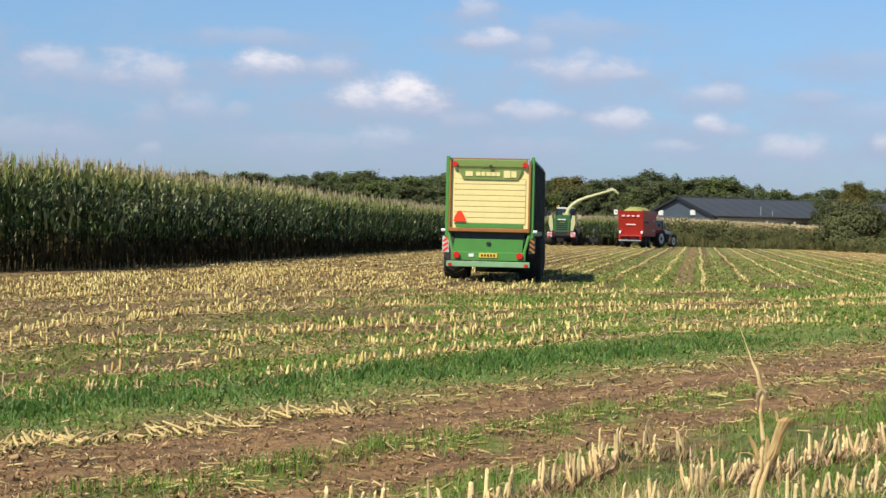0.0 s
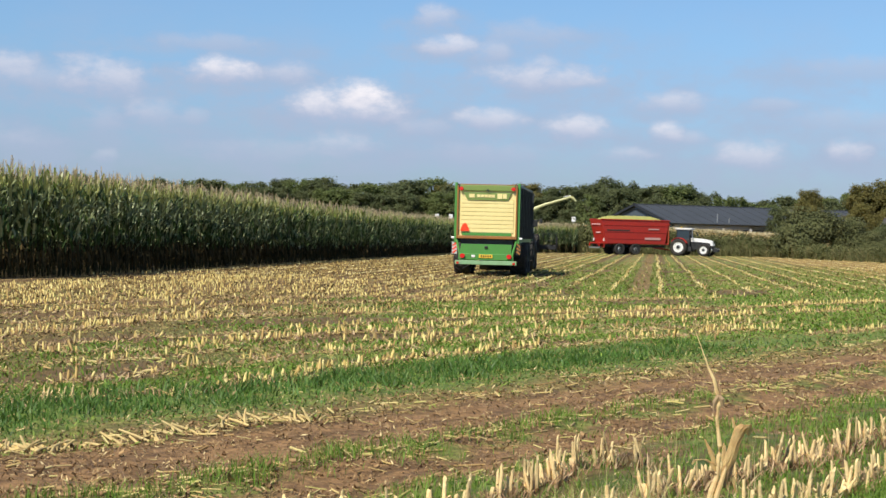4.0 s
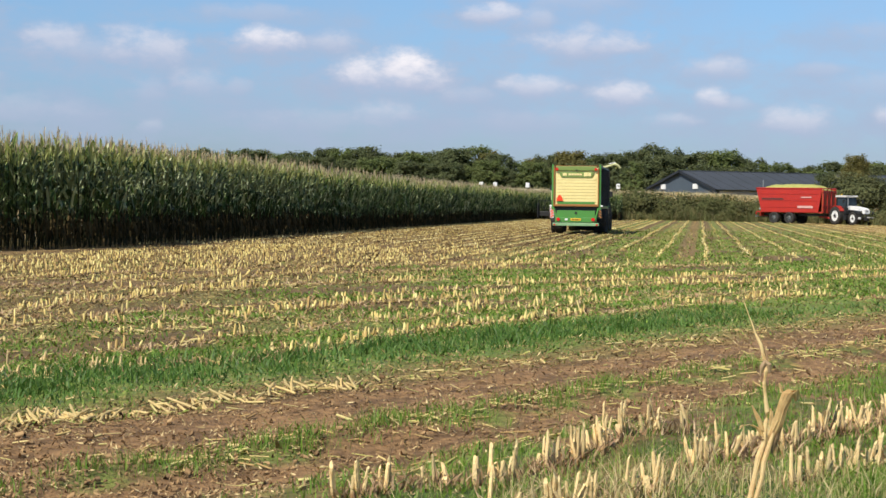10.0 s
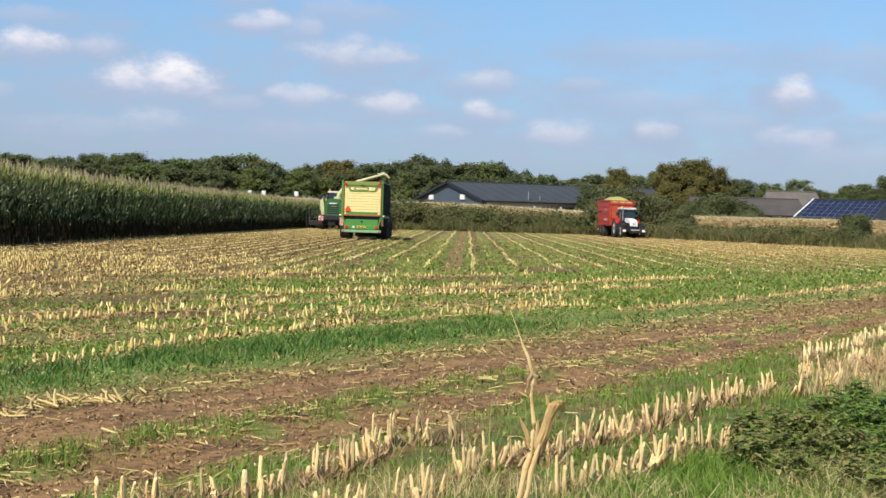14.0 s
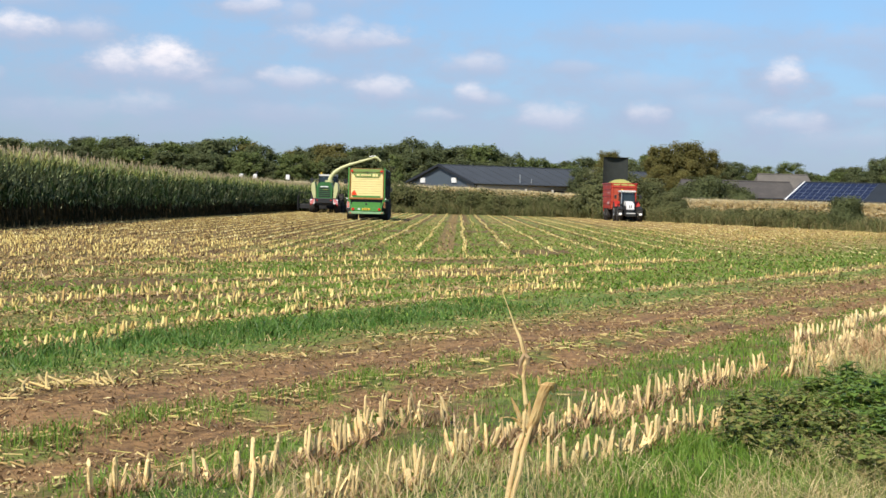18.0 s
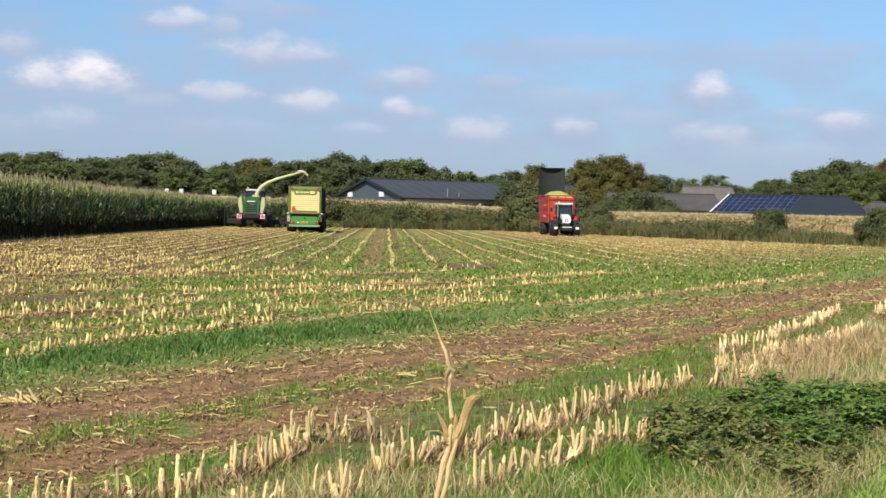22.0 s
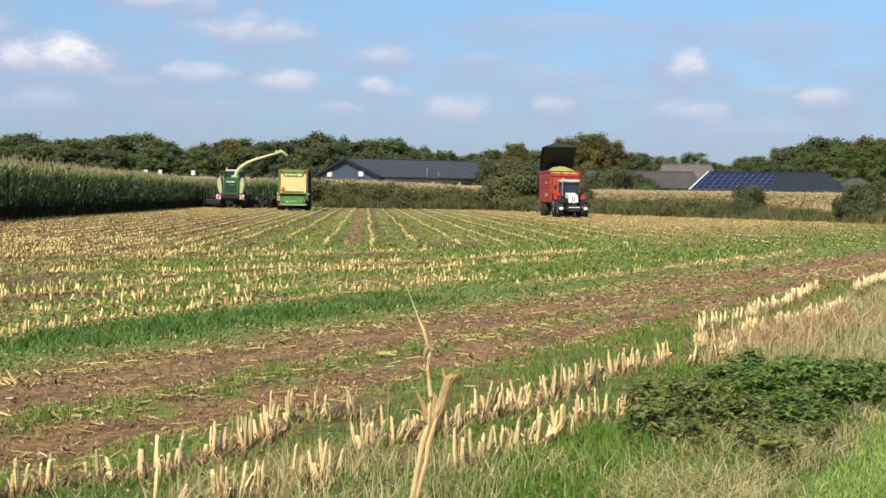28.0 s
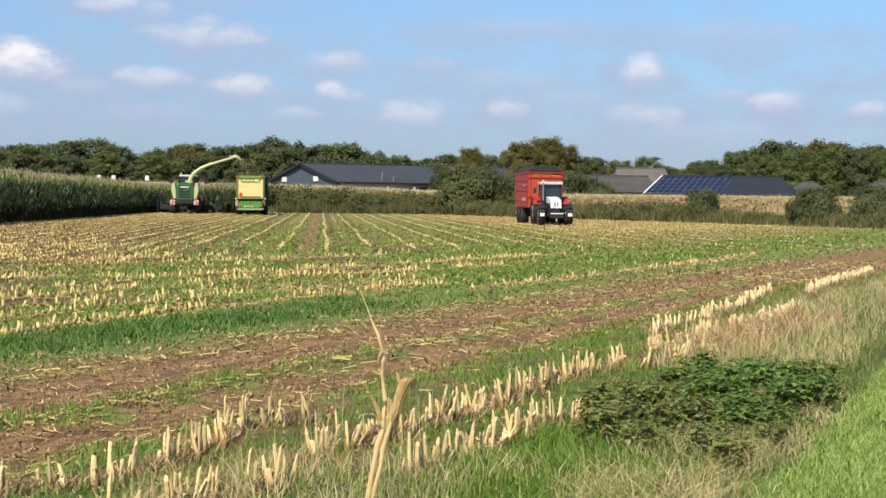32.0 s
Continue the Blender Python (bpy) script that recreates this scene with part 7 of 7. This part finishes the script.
        spots.append(np.stack(xy_of(uu, np.interp(uu, line[:, 0], line[:, 1]) + rng.normal(0, 0.08, m)), 1))
    x, y = np.concatenate(spots).T
    n = len(x)
    v, f = blades(x, y, rng.uniform(0.03, 0.14, n), rng.uniform(0.006, 0.020, n), rng.uniform(0.1, 1.2, n), 0.2)
    stuff("dry_husks", v, f, M["husk"], None, "torn brown husks round the near maize stubs", "husk")


near_stubble()


def dry_stalk():
    """The one withered maize stalk left standing at the field edge."""
    ob = thing("withered_maize_stalk", "tall withered straw-yellow maize stalk still standing", "maize stalk", "", pose(0.27, 8.8, 0))
    part("stem", tube([(-0.01, 0, -0.05), (0.017, 0, 0.125), (0.045, 0.0, 0.28), (0.060, 0.0, 0.36), (0.084, 0.01, 0.43), (0.094, 0.01, 0.55), (0.099, 0.01, 0.60), (0.089, 0.01, 0.665), (0.079, 0.005, 0.75), (0.087, 0.0, 0.815), (0.098, 0.0, 0.852)],
                      [0.016, 0.015, 0.014, 0.018, 0.013, 0.012, 0.014, 0.010, 0.010, 0.011, 0.010], None, 9), M["dry_leaf"], ob)
    part("stem_shoot", tube([(0.015, -0.01, -0.05), (0.045, -0.012, 0.125), (0.078, -0.012, 0.25), (0.088, -0.012, 0.34), (0.118, -0.012, 0.44), (0.134, -0.01, 0.50)], [0.014, 0.013, 0.012, 0.015, 0.012, 0.008], None, 8), M["dry_leaf"], ob)
    part("knot", tube([(0.106, 0, 0.81), (0.102, -0.004, 0.85), (0.085, 0.0, 0.864), (0.066, 0.0, 0.835), (0.058, 0.0, 0.79)], [0.008, 0.016, 0.017, 0.013, 0.004], None, 7), M["husk"], ob, "rust-brown torn knot")
    part("top_leaf", tube([(0.088, 0, 0.85), (0.072, 0.0, 0.90), (0.058, 0, 0.955), (0.030, 0.01, 1.01), (0.012, 0.01, 1.06), (-0.045, 0.01, 1.206)], [0.008, 0.010, 0.009, 0.006, 0.0035, 0.0015], None, 6), M["dry_leaf"], ob, "thin curled top leaf")
    part("top_leaf", tube([(0.096, 0, 0.85), (0.090, 0.012, 0.90), (0.072, 0.014, 0.945), (0.036, 0.016, 1.02)], [0.006, 0.007, 0.005, 0.002], None, 6), M["husk"], ob, "thin curled top leaf")

    def blade(points, widths, label, seed, tint="dry_leaf", n=6):
        """A crinkled withered leaf, curled along its length."""
        g = random.Random(seed)
        bm = bmesh.new()
        row = []
        for i, (p, w) in enumerate(zip(points, widths)):
            p = Vector(p)
            ring = []
            for k in range(n + 1):
                q = k / n * 2 - 1
                ring.append(bm.verts.new(p + Vector((w * q + g.gauss(0, 0.03) * w, -0.45 * w * (1 - q * q) + 0.04 * w * math.sin(9 * q + i) + g.gauss(0, 0.06) * w, g.gauss(0, 0.10) * w))))
            row.append(ring)
        for a, b in zip(row, row[1:]):
            for k in range(n):
                bm.faces.new((a[k], a[k + 1], b[k + 1], b[k]))
        bmesh.ops.solidify(bm, geom=bm.faces[:], thickness=0.002)
        part("leaf", bm, M[tint], ob, label)

    blade([(0.118, 0, 0.43), (0.130, -0.005, 0.48), (0.150, -0.01, 0.53), (0.165, -0.012, 0.58), (0.178, -0.015, 0.63), (0.192, -0.018, 0.67), (0.206, -0.02, 0.705), (0.220, -0.012, 0.722), (0.236, 0.0, 0.718), (0.246, 0.012, 0.692), (0.247, 0.02, 0.66)],
          [0.010, 0.024, 0.032, 0.029, 0.028, 0.032, 0.034, 0.031, 0.027, 0.019, 0.008], "broad pale curled leaf", 1)
    blade([(0.150, 0.0, 0.52), (0.140, 0, 0.46), (0.130, 0.0, 0.42), (0.126, 0.0, 0.38)], [0.030, 0.024, 0.012, 0.004], "frayed base of a leaf", 2, "husk")
    blade([(0.172, 0.02, 0.70), (0.166, 0.02, 0.735), (0.158, 0.02, 0.755)], [0.010, 0.008, 0.003], "frayed leaf tip", 3)
    blade([(0.075, 0, 0.50), (0.055, 0, 0.56), (0.035, 0, 0.60), (0.018, 0.0, 0.635)], [0.012, 0.014, 0.009, 0.003], "torn dry leaf", 4)
    blade([(0.078, 0, 0.47), (0.055, 0, 0.51), (0.015, -0.01, 0.53), (-0.03, -0.01, 0.525), (-0.045, -0.01, 0.50)], [0.010, 0.014, 0.014, 0.010, 0.003], "drooping dry leaf", 5)
    blade([(0.080, 0, 0.45), (0.045, -0.01, 0.47), (0.03, -0.02, 0.44), (0.02, -0.02, 0.39)], [0.010, 0.015, 0.012, 0.004], "drooping dry leaf", 6, "husk")
    blade([(0.115, 0, 0.52), (0.117, 0, 0.58), (0.118, 0, 0.62)], [0.008, 0.009, 0.003], "upright leaf sliver", 7)
    blade([(0.13, 0, 0.45), (0.17, 0.02, 0.43), (0.19, 0.03, 0.35)], [0.009, 0.012, 0.004], "drooping dry leaf", 8)


dry_stalk()


def weed_patch():
    """Nettles and brambles between the stubble and the verge, plant by plant."""
    models = []
    g = np.random.default_rng(21)
    for i in range(7):
        rough = i > 4
        ob = thing("bramble_plant", "dull olive bramble at the edge of the nettles", "weed", "bramble fringe") if rough else thing("nettle_plant", "leafy green nettle beside the stubble", "weed", "nettle patch")
        leaf = M["bramble" if rough else "weed"]
        h = 0.30 + 0.03 * i
        bm = bmesh.new()
        vs, fs = [], []
        for s in range(7):
            a, d = g.uniform(0, 6.28), g.uniform(0.02, 0.2)
            foot, tip = Vector((math.cos(a) * d * 0.4, math.sin(a) * d * 0.4, -0.02)), Vector((math.cos(a) * d, math.sin(a) * d, h * g.uniform(0.7, 1.0)))
            tube([foot, (foot + tip) / 2 + Vector((0, 0, 0.02)), tip], [0.004, 0.003, 0.002], bm, 5)
            for k in range(16):
                t = g.uniform(0.2, 1.0)
                c = foot.lerp(tip, t)
                b = g.uniform(0, 6.28)
                ln, w = g.uniform(0.045, 0.085), g.uniform(0.018, 0.032)
                o, q = Vector((math.cos(b), math.sin(b), g.uniform(-0.5, 0.35))), Vector((-math.sin(b), math.cos(b), 0))
                up = Vector((0, 0, 0.012))
                n0 = len(vs)
                vs += [c, c + o * ln * 0.45 + q * w + up, c + o * ln - up, c + o * ln * 0.45 - q * w + up, c + o * ln * 0.5]
                fs += [(n0, n0 + 4, n0 + 2, n0 + 1), (n0, n0 + 3, n0 + 2, n0 + 4)]
        part("stem", bm, leaf, ob)
        stuff("leaves", np.array([tuple(v) for v in vs]), fs, leaf, ob, kind="")
        models.append(ob)
    used = set()
    for k in range(680):
        u, v = g.uniform(9.8, 17.0), g.uniform(2.1, 5.0)
        nettle = ((u - 13.4) / 2.2) ** 2 + ((v - 2.95 - 0.34 * (u - 13.4)) / 0.72) ** 2 + g.uniform(-0.25, 0.25) < 1
        fringe = ((u - 12.0) / 2.3) ** 2 + ((v - 3.4 - 0.3 * (u - 12.4)) / 0.85) ** 2 + g.uniform(-0.2, 0.2) < 1
        if not (nettle or fringe) or v < lawn_edge(u) + 0.12:
            continue
        x, y = xy_of(u, v)
        rough = not nettle or g.random() < 0.1
        if rough and g.random() < 0.45:
            continue
        i = (5 + k % 2) if rough else k % 5
        s = g.choice((0.5, 0.7, 0.85, 1.0, 1.15)) * (0.75 if rough else 1.0)
        if i in used:
            ob = copy_thing(models[i], Matrix())
        else:
            ob = models[i]
            used.add(i)
        ob.matrix_basis = Matrix.LocRotScale((x, y, float(ground_z(x, y))), Euler((0, 0, g.uniform(0, 6.28))), (s * 1.2, s * 1.2, s * g.uniform(0.5, 0.8)))


weed_patch()


def dry_grasses():
    """Tall withered grass along the verge, loose stems among the stubble."""
    def tufts(n, place, hlow, hhigh, wide, lean, per, spread, name, label, material):
        c = np.array([place() for _ in range(n)])
        x = np.repeat(c[:, 0], per) + rng.normal(0, spread, n * per)
        y = np.repeat(c[:, 1], per) + rng.normal(0, spread, n * per)
        m = len(x)
        v, f = blades(x, y, rng.uniform(hlow, hhigh, m), rng.uniform(0.6, 1.3, m) * wide, rng.uniform(0.05, lean, m), 0.7)
        stuff(name, v, f, material, None, label, "grass")

    def verge(u0, u1, low, high):
        """A place on the verge, so far from the edge of the mown grass."""
        u = u0 + (u1 - u0) * rng.random() ** 1.4
        return xy_of(u, float(lawn_edge(u)) + rng.uniform(low, high))

    tufts(400, lambda: verge(15.8, 44, 0.35, 2.2), 0.07, 0.32, 0.008, 1.4, 24, 0.12, "tall_dry_grass", "tall withered tan grass on the verge", M["dry_grass"])
    tufts(260, lambda: verge(8.2, 15.0, 0.08, 0.95), 0.05, 0.2, 0.006, 2.0, 26, 0.10, "matted_dry_grass", "matted tan grass along the mown verge", M["dry_grass"])
    tufts(150, lambda: xy_of(rng.uniform(6.5, 9.3), rng.uniform(3.4, 5.2)), 0.06, 0.22, 0.006, 1.4, 18, 0.10, "loose_dry_grass", "thin dry grass among the near stubble", M["dry_grass"])
    tufts(260, lambda: xy_of(rng.uniform(6.8, 17), rng.uniform(3.2, 5.9)), 0.03, 0.10, 0.008, 1.5, 30, 0.11, "rank_grass", "rank green grass among the near stubble", M["grass"])
    tufts(150, lambda: xy_of(rng.uniform(8.2, 11.2), rng.uniform(2.6, 4.0)), 0.05, 0.17, 0.007, 1.5, 30, 0.1, "bright_rank_grass", "bright green grass in front of the nettles", M["grass"])
    tufts(40, lambda: xy_of(rng.uniform(6.5, 13), rng.uniform(4.6, 6.0)), 0.28, 0.48, 0.003, 0.15, 2, 0.03, "thin_stems", "thin grey dry stems standing at the field edge", M["dry_grass"])
    tufts(330, lambda: verge(7.5, 40, 0.03, 0.6), 0.04, 0.15, 0.008, 1.4, 26, 0.1, "mixed_verge_grass", "rough green grass along the mown verge", M["bramble"])
    tufts(260, lambda: verge(15.0, 42, 0.4, 3.2), 0.05, 0.16, 0.010, 1.2, 22, 0.14, "green_verge_grass", "green grass among the dry grass", M["grass"])
    tufts(95, lambda: xy_of(rng.uniform(16.8, 23), rng.uniform(4.0, 4.9)), 0.10, 0.36, 0.012, 1.2, 16, 0.10, "brown_seed_heads", "russet brown seed heads among dry grass", M["russet"])
    # tufts of grass on the ridge of the track and along its edges
    def beside(u0, u1, off, spread):
        u = rng.uniform(u0, u1)
        return xy_of(u, float(ridge_v(u)) + off + rng.normal(0, spread))

    tufts(300, lambda: xy_of(rng.uniform(8, 24), rng.uniform(10.9, 12.4)), 0.03, 0.12, 0.012, 1.4, 26, 0.12, "lush_tufts", "dense dark green grass tufts beside the track", M["lush"])
    tufts(55, lambda: beside(6.5, 16, 0.0, 0.12), 0.05, 0.15, 0.006, 1.0, 34, 0.11, "track_grass", "small grass tufts on the ridge of the track", M["grass"])
    tufts(190, lambda: beside(7, 34, -1.45, 0.3), 0.03, 0.10, 0.009, 1.4, 30, 0.16, "track_edge_grass", "small grass tufts at the edge of the track", M["grass"])


dry_grasses()


def fallen_stems():
    """Stems pressed down along the edge of the track."""
    g = random.Random(31)
    mesh = None
    for k in range(120):
        u = 6.3 + 5.0 * g.random() if k < 110 else g.uniform(11, 24)
        v = float(np.interp(u, [6.5, 8, 11, 24], [9.25, 9.55, 9.42, 9.3])) + g.gauss(0, 0.1)
        if k % 6 == 0 and k < 110:
            u, v = 8.2 + g.gauss(0, 0.14), 9.58 + g.gauss(0, 0.09)
        x, y = xy_of(u, v)
        if mesh is None:
            bm = tube([(0, 0, 0), (0.1, 0.006, 0.004), (0.2, 0.0, 0.0)], [0.009, 0.009, 0.007], None, 7)
            mesh = bpy.data.meshes.new("fallen_maize_stem")
            bm.to_mesh(mesh)
            bm.free()
            mesh.materials.append(M["pale_stem"])
        ob = new("fallen_maize_stem", mesh)
        s = g.uniform(0.7, 1.7) * (1.0 if k < 110 else 0.7)
        ob.matrix_basis = pose(x, y, float(ground_z(x, y)) + 0.01, 0, -abs(g.gauss(0, 9)), 118 + g.gauss(0, 24)) @ Matrix.Diagonal((s, 1.25, 1.25, 1))
        tagged(ob, "pale maize stem pressed flat beside the track", "maize stem", "flattened stems")


fallen_stems()


def dock_plants():
    """Dead docks with rust-brown seed heads on the verge, and a dark weed far out in the field."""
    g = random.Random(77)
    first = None
    for x, y, s in ((7.58, 24.7, 1.0), (7.9, 25.2, 0.85), (6.2, 21.0, 0.7), (9.3, 28.5, 0.9), (5.2, 65.0, 0.75)):
        if first is None:
            ob = thing("dock_plant", "dead dock with a rust-brown seed head", "weed", "docks")
            part("stalk", tube([(0, 0, -0.03), (0.02, 0, 0.25), (0.0, 0.02, 0.48)], [0.007, 0.005, 0.002], None, 6), M["bark"], ob)
            v, f = leaf_cloud([(0.01, 0, 0.3, 0.05), (0.0, 0.01, 0.38, 0.05), (0.0, 0.02, 0.46, 0.035), (0.05, 0, 0.28, 0.03), (-0.04, 0, 0.33, 0.03)], 30000, 0.012, 5, 1.4)
            stuff("seed_head", v, f, M["russet"], ob)
            first = ob
        else:
            ob = copy_thing(first, Matrix())
        ob.matrix_basis = Matrix.LocRotScale((x, y, float(ground_z(x, y))), Euler((g.uniform(-0.1, 0.1), g.uniform(-0.1, 0.1), g.uniform(0, 6))), (s, s, s))


dock_plants()


# ---- what moves ----
WAGON = [(-2, -6.3, 42.0), (0, -6.36, 50.0), (3, -6.9, 63.5), (6, -6.94, 75.6), (9, -6.83, 87.0), (13, -6.93, 103.3), (17, -6.92, 117.2), (19, -6.8, 124.2),
         (21, -6.82, 132.0), (23, -6.83, 140.0), (25, -6.85, 147.0), (28, -6.86, 153.0), (30, -6.85, 156.5), (32, -6.85, 159.5)]
TRACTOR = [(-6, -6.5, 153.0), (-3, -6.5, 164.5), (-1, -6.0, 171.2), (0, -4.87, 174.5), (1, -3.35, 176.2), (3, 0.67, 177.2), (6, 7.02, 175.0), (7.5, 10.1, 173.8), (9, 12.97, 172.2), (10, 14.4, 170.8), (11, 15.1, 169.0),
           (12, 15.45, 167.0), (13, 15.5, 164.9), (14, 15.7, 163.2), (17, 16.1, 160.2), (19, 16.15, 157.0), (21, 16.1, 151.5), (23, 16.0, 146.0), (25, 16.0, 140.0),
           (28, 16.1, 130.5), (30, 16.0, 122.0), (32, 15.9, 113.8), (34, 15.9, 106.0)]

# how far the trailer still stands off the line of its tractor, in degrees
SWING = ((9, 10, 11, 12, 13, 14, 15.5, 17, 32), (70, 52, 35, 21, 9, 4, 2, 1, 0))


def glide(rows):
    """A smooth path through rows of seconds, x, y."""
    ts = np.array([r[0] for r in rows], float)
    xy = np.array([r[1:] for r in rows], float)
    slope = np.gradient(xy, ts, axis=0)

    def place(t):
        i = int(np.clip(np.searchsorted(ts, t) - 1, 0, len(ts) - 2))
        h = ts[i + 1] - ts[i]
        s = min(max((t - ts[i]) / h, 0.0), 1.0)
        a, b, c, d = 2 * s**3 - 3 * s**2 + 1, s**3 - 2 * s**2 + s, -2 * s**3 + 3 * s**2, s**3 - s**2
        return a * xy[i] + b * h * slope[i] + c * xy[i + 1] + d * h * slope[i + 1]
    return place


def heading(place, t, step=0.4):
    d = place(t + step) - place(t - step)
    return math.atan2(-d[0], d[1])


def spin_wheels(owner, place, start, end):
    """Turns the wheels of a vehicle by the way that it goes."""
    for hub, parent, x, y, r in WHEELS:
        if parent != owner:
            continue
        rows, turned, last, keyed = [], 0.0, place(start), 0.0
        rows.append((start, pose(x, y, r)))
        n = int((end - start) * 30)
        for k in range(1, n + 1):
            t = start + k / 30.0
            p = place(t)
            turned += float(np.hypot(*(p - last))) / r
            last = p
            if turned - keyed > 1.2 or k == n:
                rows.append((t, pose(x, y, r, -math.degrees(turned))))
                keyed = turned
        walk(hub, rows)


def motions():
    way = glide(WAGON)
    rows, tows = [], []
    for t in np.arange(0, 32.01, 1.0):
        x, y = way(t)
        a = float(np.interp(t, [0, 1, 2, 3, 6, 11, 14, 17, 32], [3.3, 1.9, 1.5, 1.1, 0.0, 0.2, -0.3, 0.0, 0.0]))
        sway = 0.35 * math.sin(t * 2.3)
        rows.append((float(t), pose(x, y, 0, 0, sway, a)))
        tows.append((float(t), pose(x - math.sin(radians(a)) * 12.3, y + 12.3, 0, 0, -sway, a)))
    walk(wagon, rows)
    walk(dark_tractor, tows)
    spin_wheels(wagon, way, 0.0, 32.0)
    spin_wheels(dark_tractor, way, 0.0, 32.0)
    # the loaded trailer swings round behind its tractor
    path = glide(TRACTOR)
    hitch_rows, tail_rows = [], []
    hitch = path(-6.0) - np.array([0, 1.3])
    axle = hitch - np.array([0.0, 5.0])
    steps = int(38.0 * 20)
    tail = {}
    for k in range(steps + 1):
        t = -6 + k / 20.0
        p = path(t)
        a = heading(path, t)
        hitch = p - 1.3 * np.array([-math.sin(a), math.cos(a)])
        d = hitch - axle
        d = d / np.hypot(*d)
        axle = hitch - d * 5.0
        tail[k] = (hitch.copy(), math.degrees(math.atan2(-d[0], d[1])), math.degrees(a))
    for k in range(0, 65):
        t = k * 0.5
        h, a, b = tail[int(round((t + 6) * 20))]
        p = path(t)
        if t >= 9:
            a = -180.0 + float(np.interp(t, *SWING))
        hitch_rows.append((t, pose(p[0], p[1], 0, 0, 0, b)))
        if 7.6 < t < 9:
            continue
        tail_rows.append((t, pose(h[0], h[1], 0, 0, 0.4 * math.sin(t * 1.7), a)))
    walk(red_tractor, hitch_rows)
    walk(trailer, tail_rows)
    spin_wheels(red_tractor, path, 0.0, 32.0)
    spin_wheels(trailer, path, 0.0, 32.0)
    # cover panels: hidden flat under the load, then upright, then drawn over it
    back, top, length = cover_place
    for i, panel in enumerate(cover_panels):
        stowed = pose(0, back + 0.7 + 0.03 * i, top - 1.15 - 0.06 * i, 0)
        lean = pose(0, back - 0.12 - 0.06 * i, top - 0.05, 0)
        up = pose(0, back + 0.02 - 0.05 * i, top + 0.05, 88)
        half = pose(0, back + 0.3 + 0.6 * i * length, top + 0.12, 42)
        closed = pose(0, back + i * length, top + 0.06 - 0.02 * i, 0)
        walk(panel, [(0, stowed), (14.6, stowed), (15.3, pose(0, back + 0.4, top - 0.4, 25)), (16.0, pose(0, back + 0.1, top, 55)), (16.6, pose(0, back, top + 0.05, 60)), (18.0, up), (25.8, up), (27.4, pose(0, back + 0.1 + 0.1 * i, top + 0.05, 50)),
                     (28.1, half), (29.2, closed), (32, closed)])
    # chopped maize falls from the spout once the wagon stands below it
    for i, clump in enumerate(chop_clumps):
        rows = []
        phase = i / len(chop_clumps)
        inside = Vector((-8.55, 167.6, 5.62))
        rows.append((0.0, Matrix.Translation(inside)))
        t = 29.0 + phase * 1.2
        rows.append((t - 0.15, Matrix.Translation(inside)))
        while t < 32.0:
            for q in (0.0, 0.25, 0.5, 0.75, 0.99):
                s = t + q * 1.1
                if s < 32.0:
                    rows.append((s, Matrix.Translation((-8.2 + 0.9 * q, 167.6 + 0.2 * math.sin(i), 5.35 + 0.25 * q - 2.5 * q * q))))
            if t + 1.19 < 32.0:
                rows.append((t + 1.14, Matrix.Translation((-7.3, 167.6, 3.0))))
                rows.append((t + 1.19, Matrix.Translation(inside)))
            t += 1.2
        rows.append((32.0, rows[-1][1]))
        walk(clump, rows)


def chop_cloud():
    out = []
    first = None
    for i in range(16):
        if first is None:
            g = np.random.default_rng(3)
            v, f = leaf_cloud([(0.02 * k, 0, 0.13 * k, 0.10) for k in range(-2, 3)], 6000, 0.028, 3, 1.3)
            first = np_mesh("chop_clump", v, f)
            first.materials.append(M["chop"])
        ob = new("chop_clump", first)
        tagged(ob, "falling clump of chopped maize from the spout", "chopped maize", "chopped maize stream", "stuff")
        out.append(ob)
    return out


chop_clumps = chop_cloud()
motions()
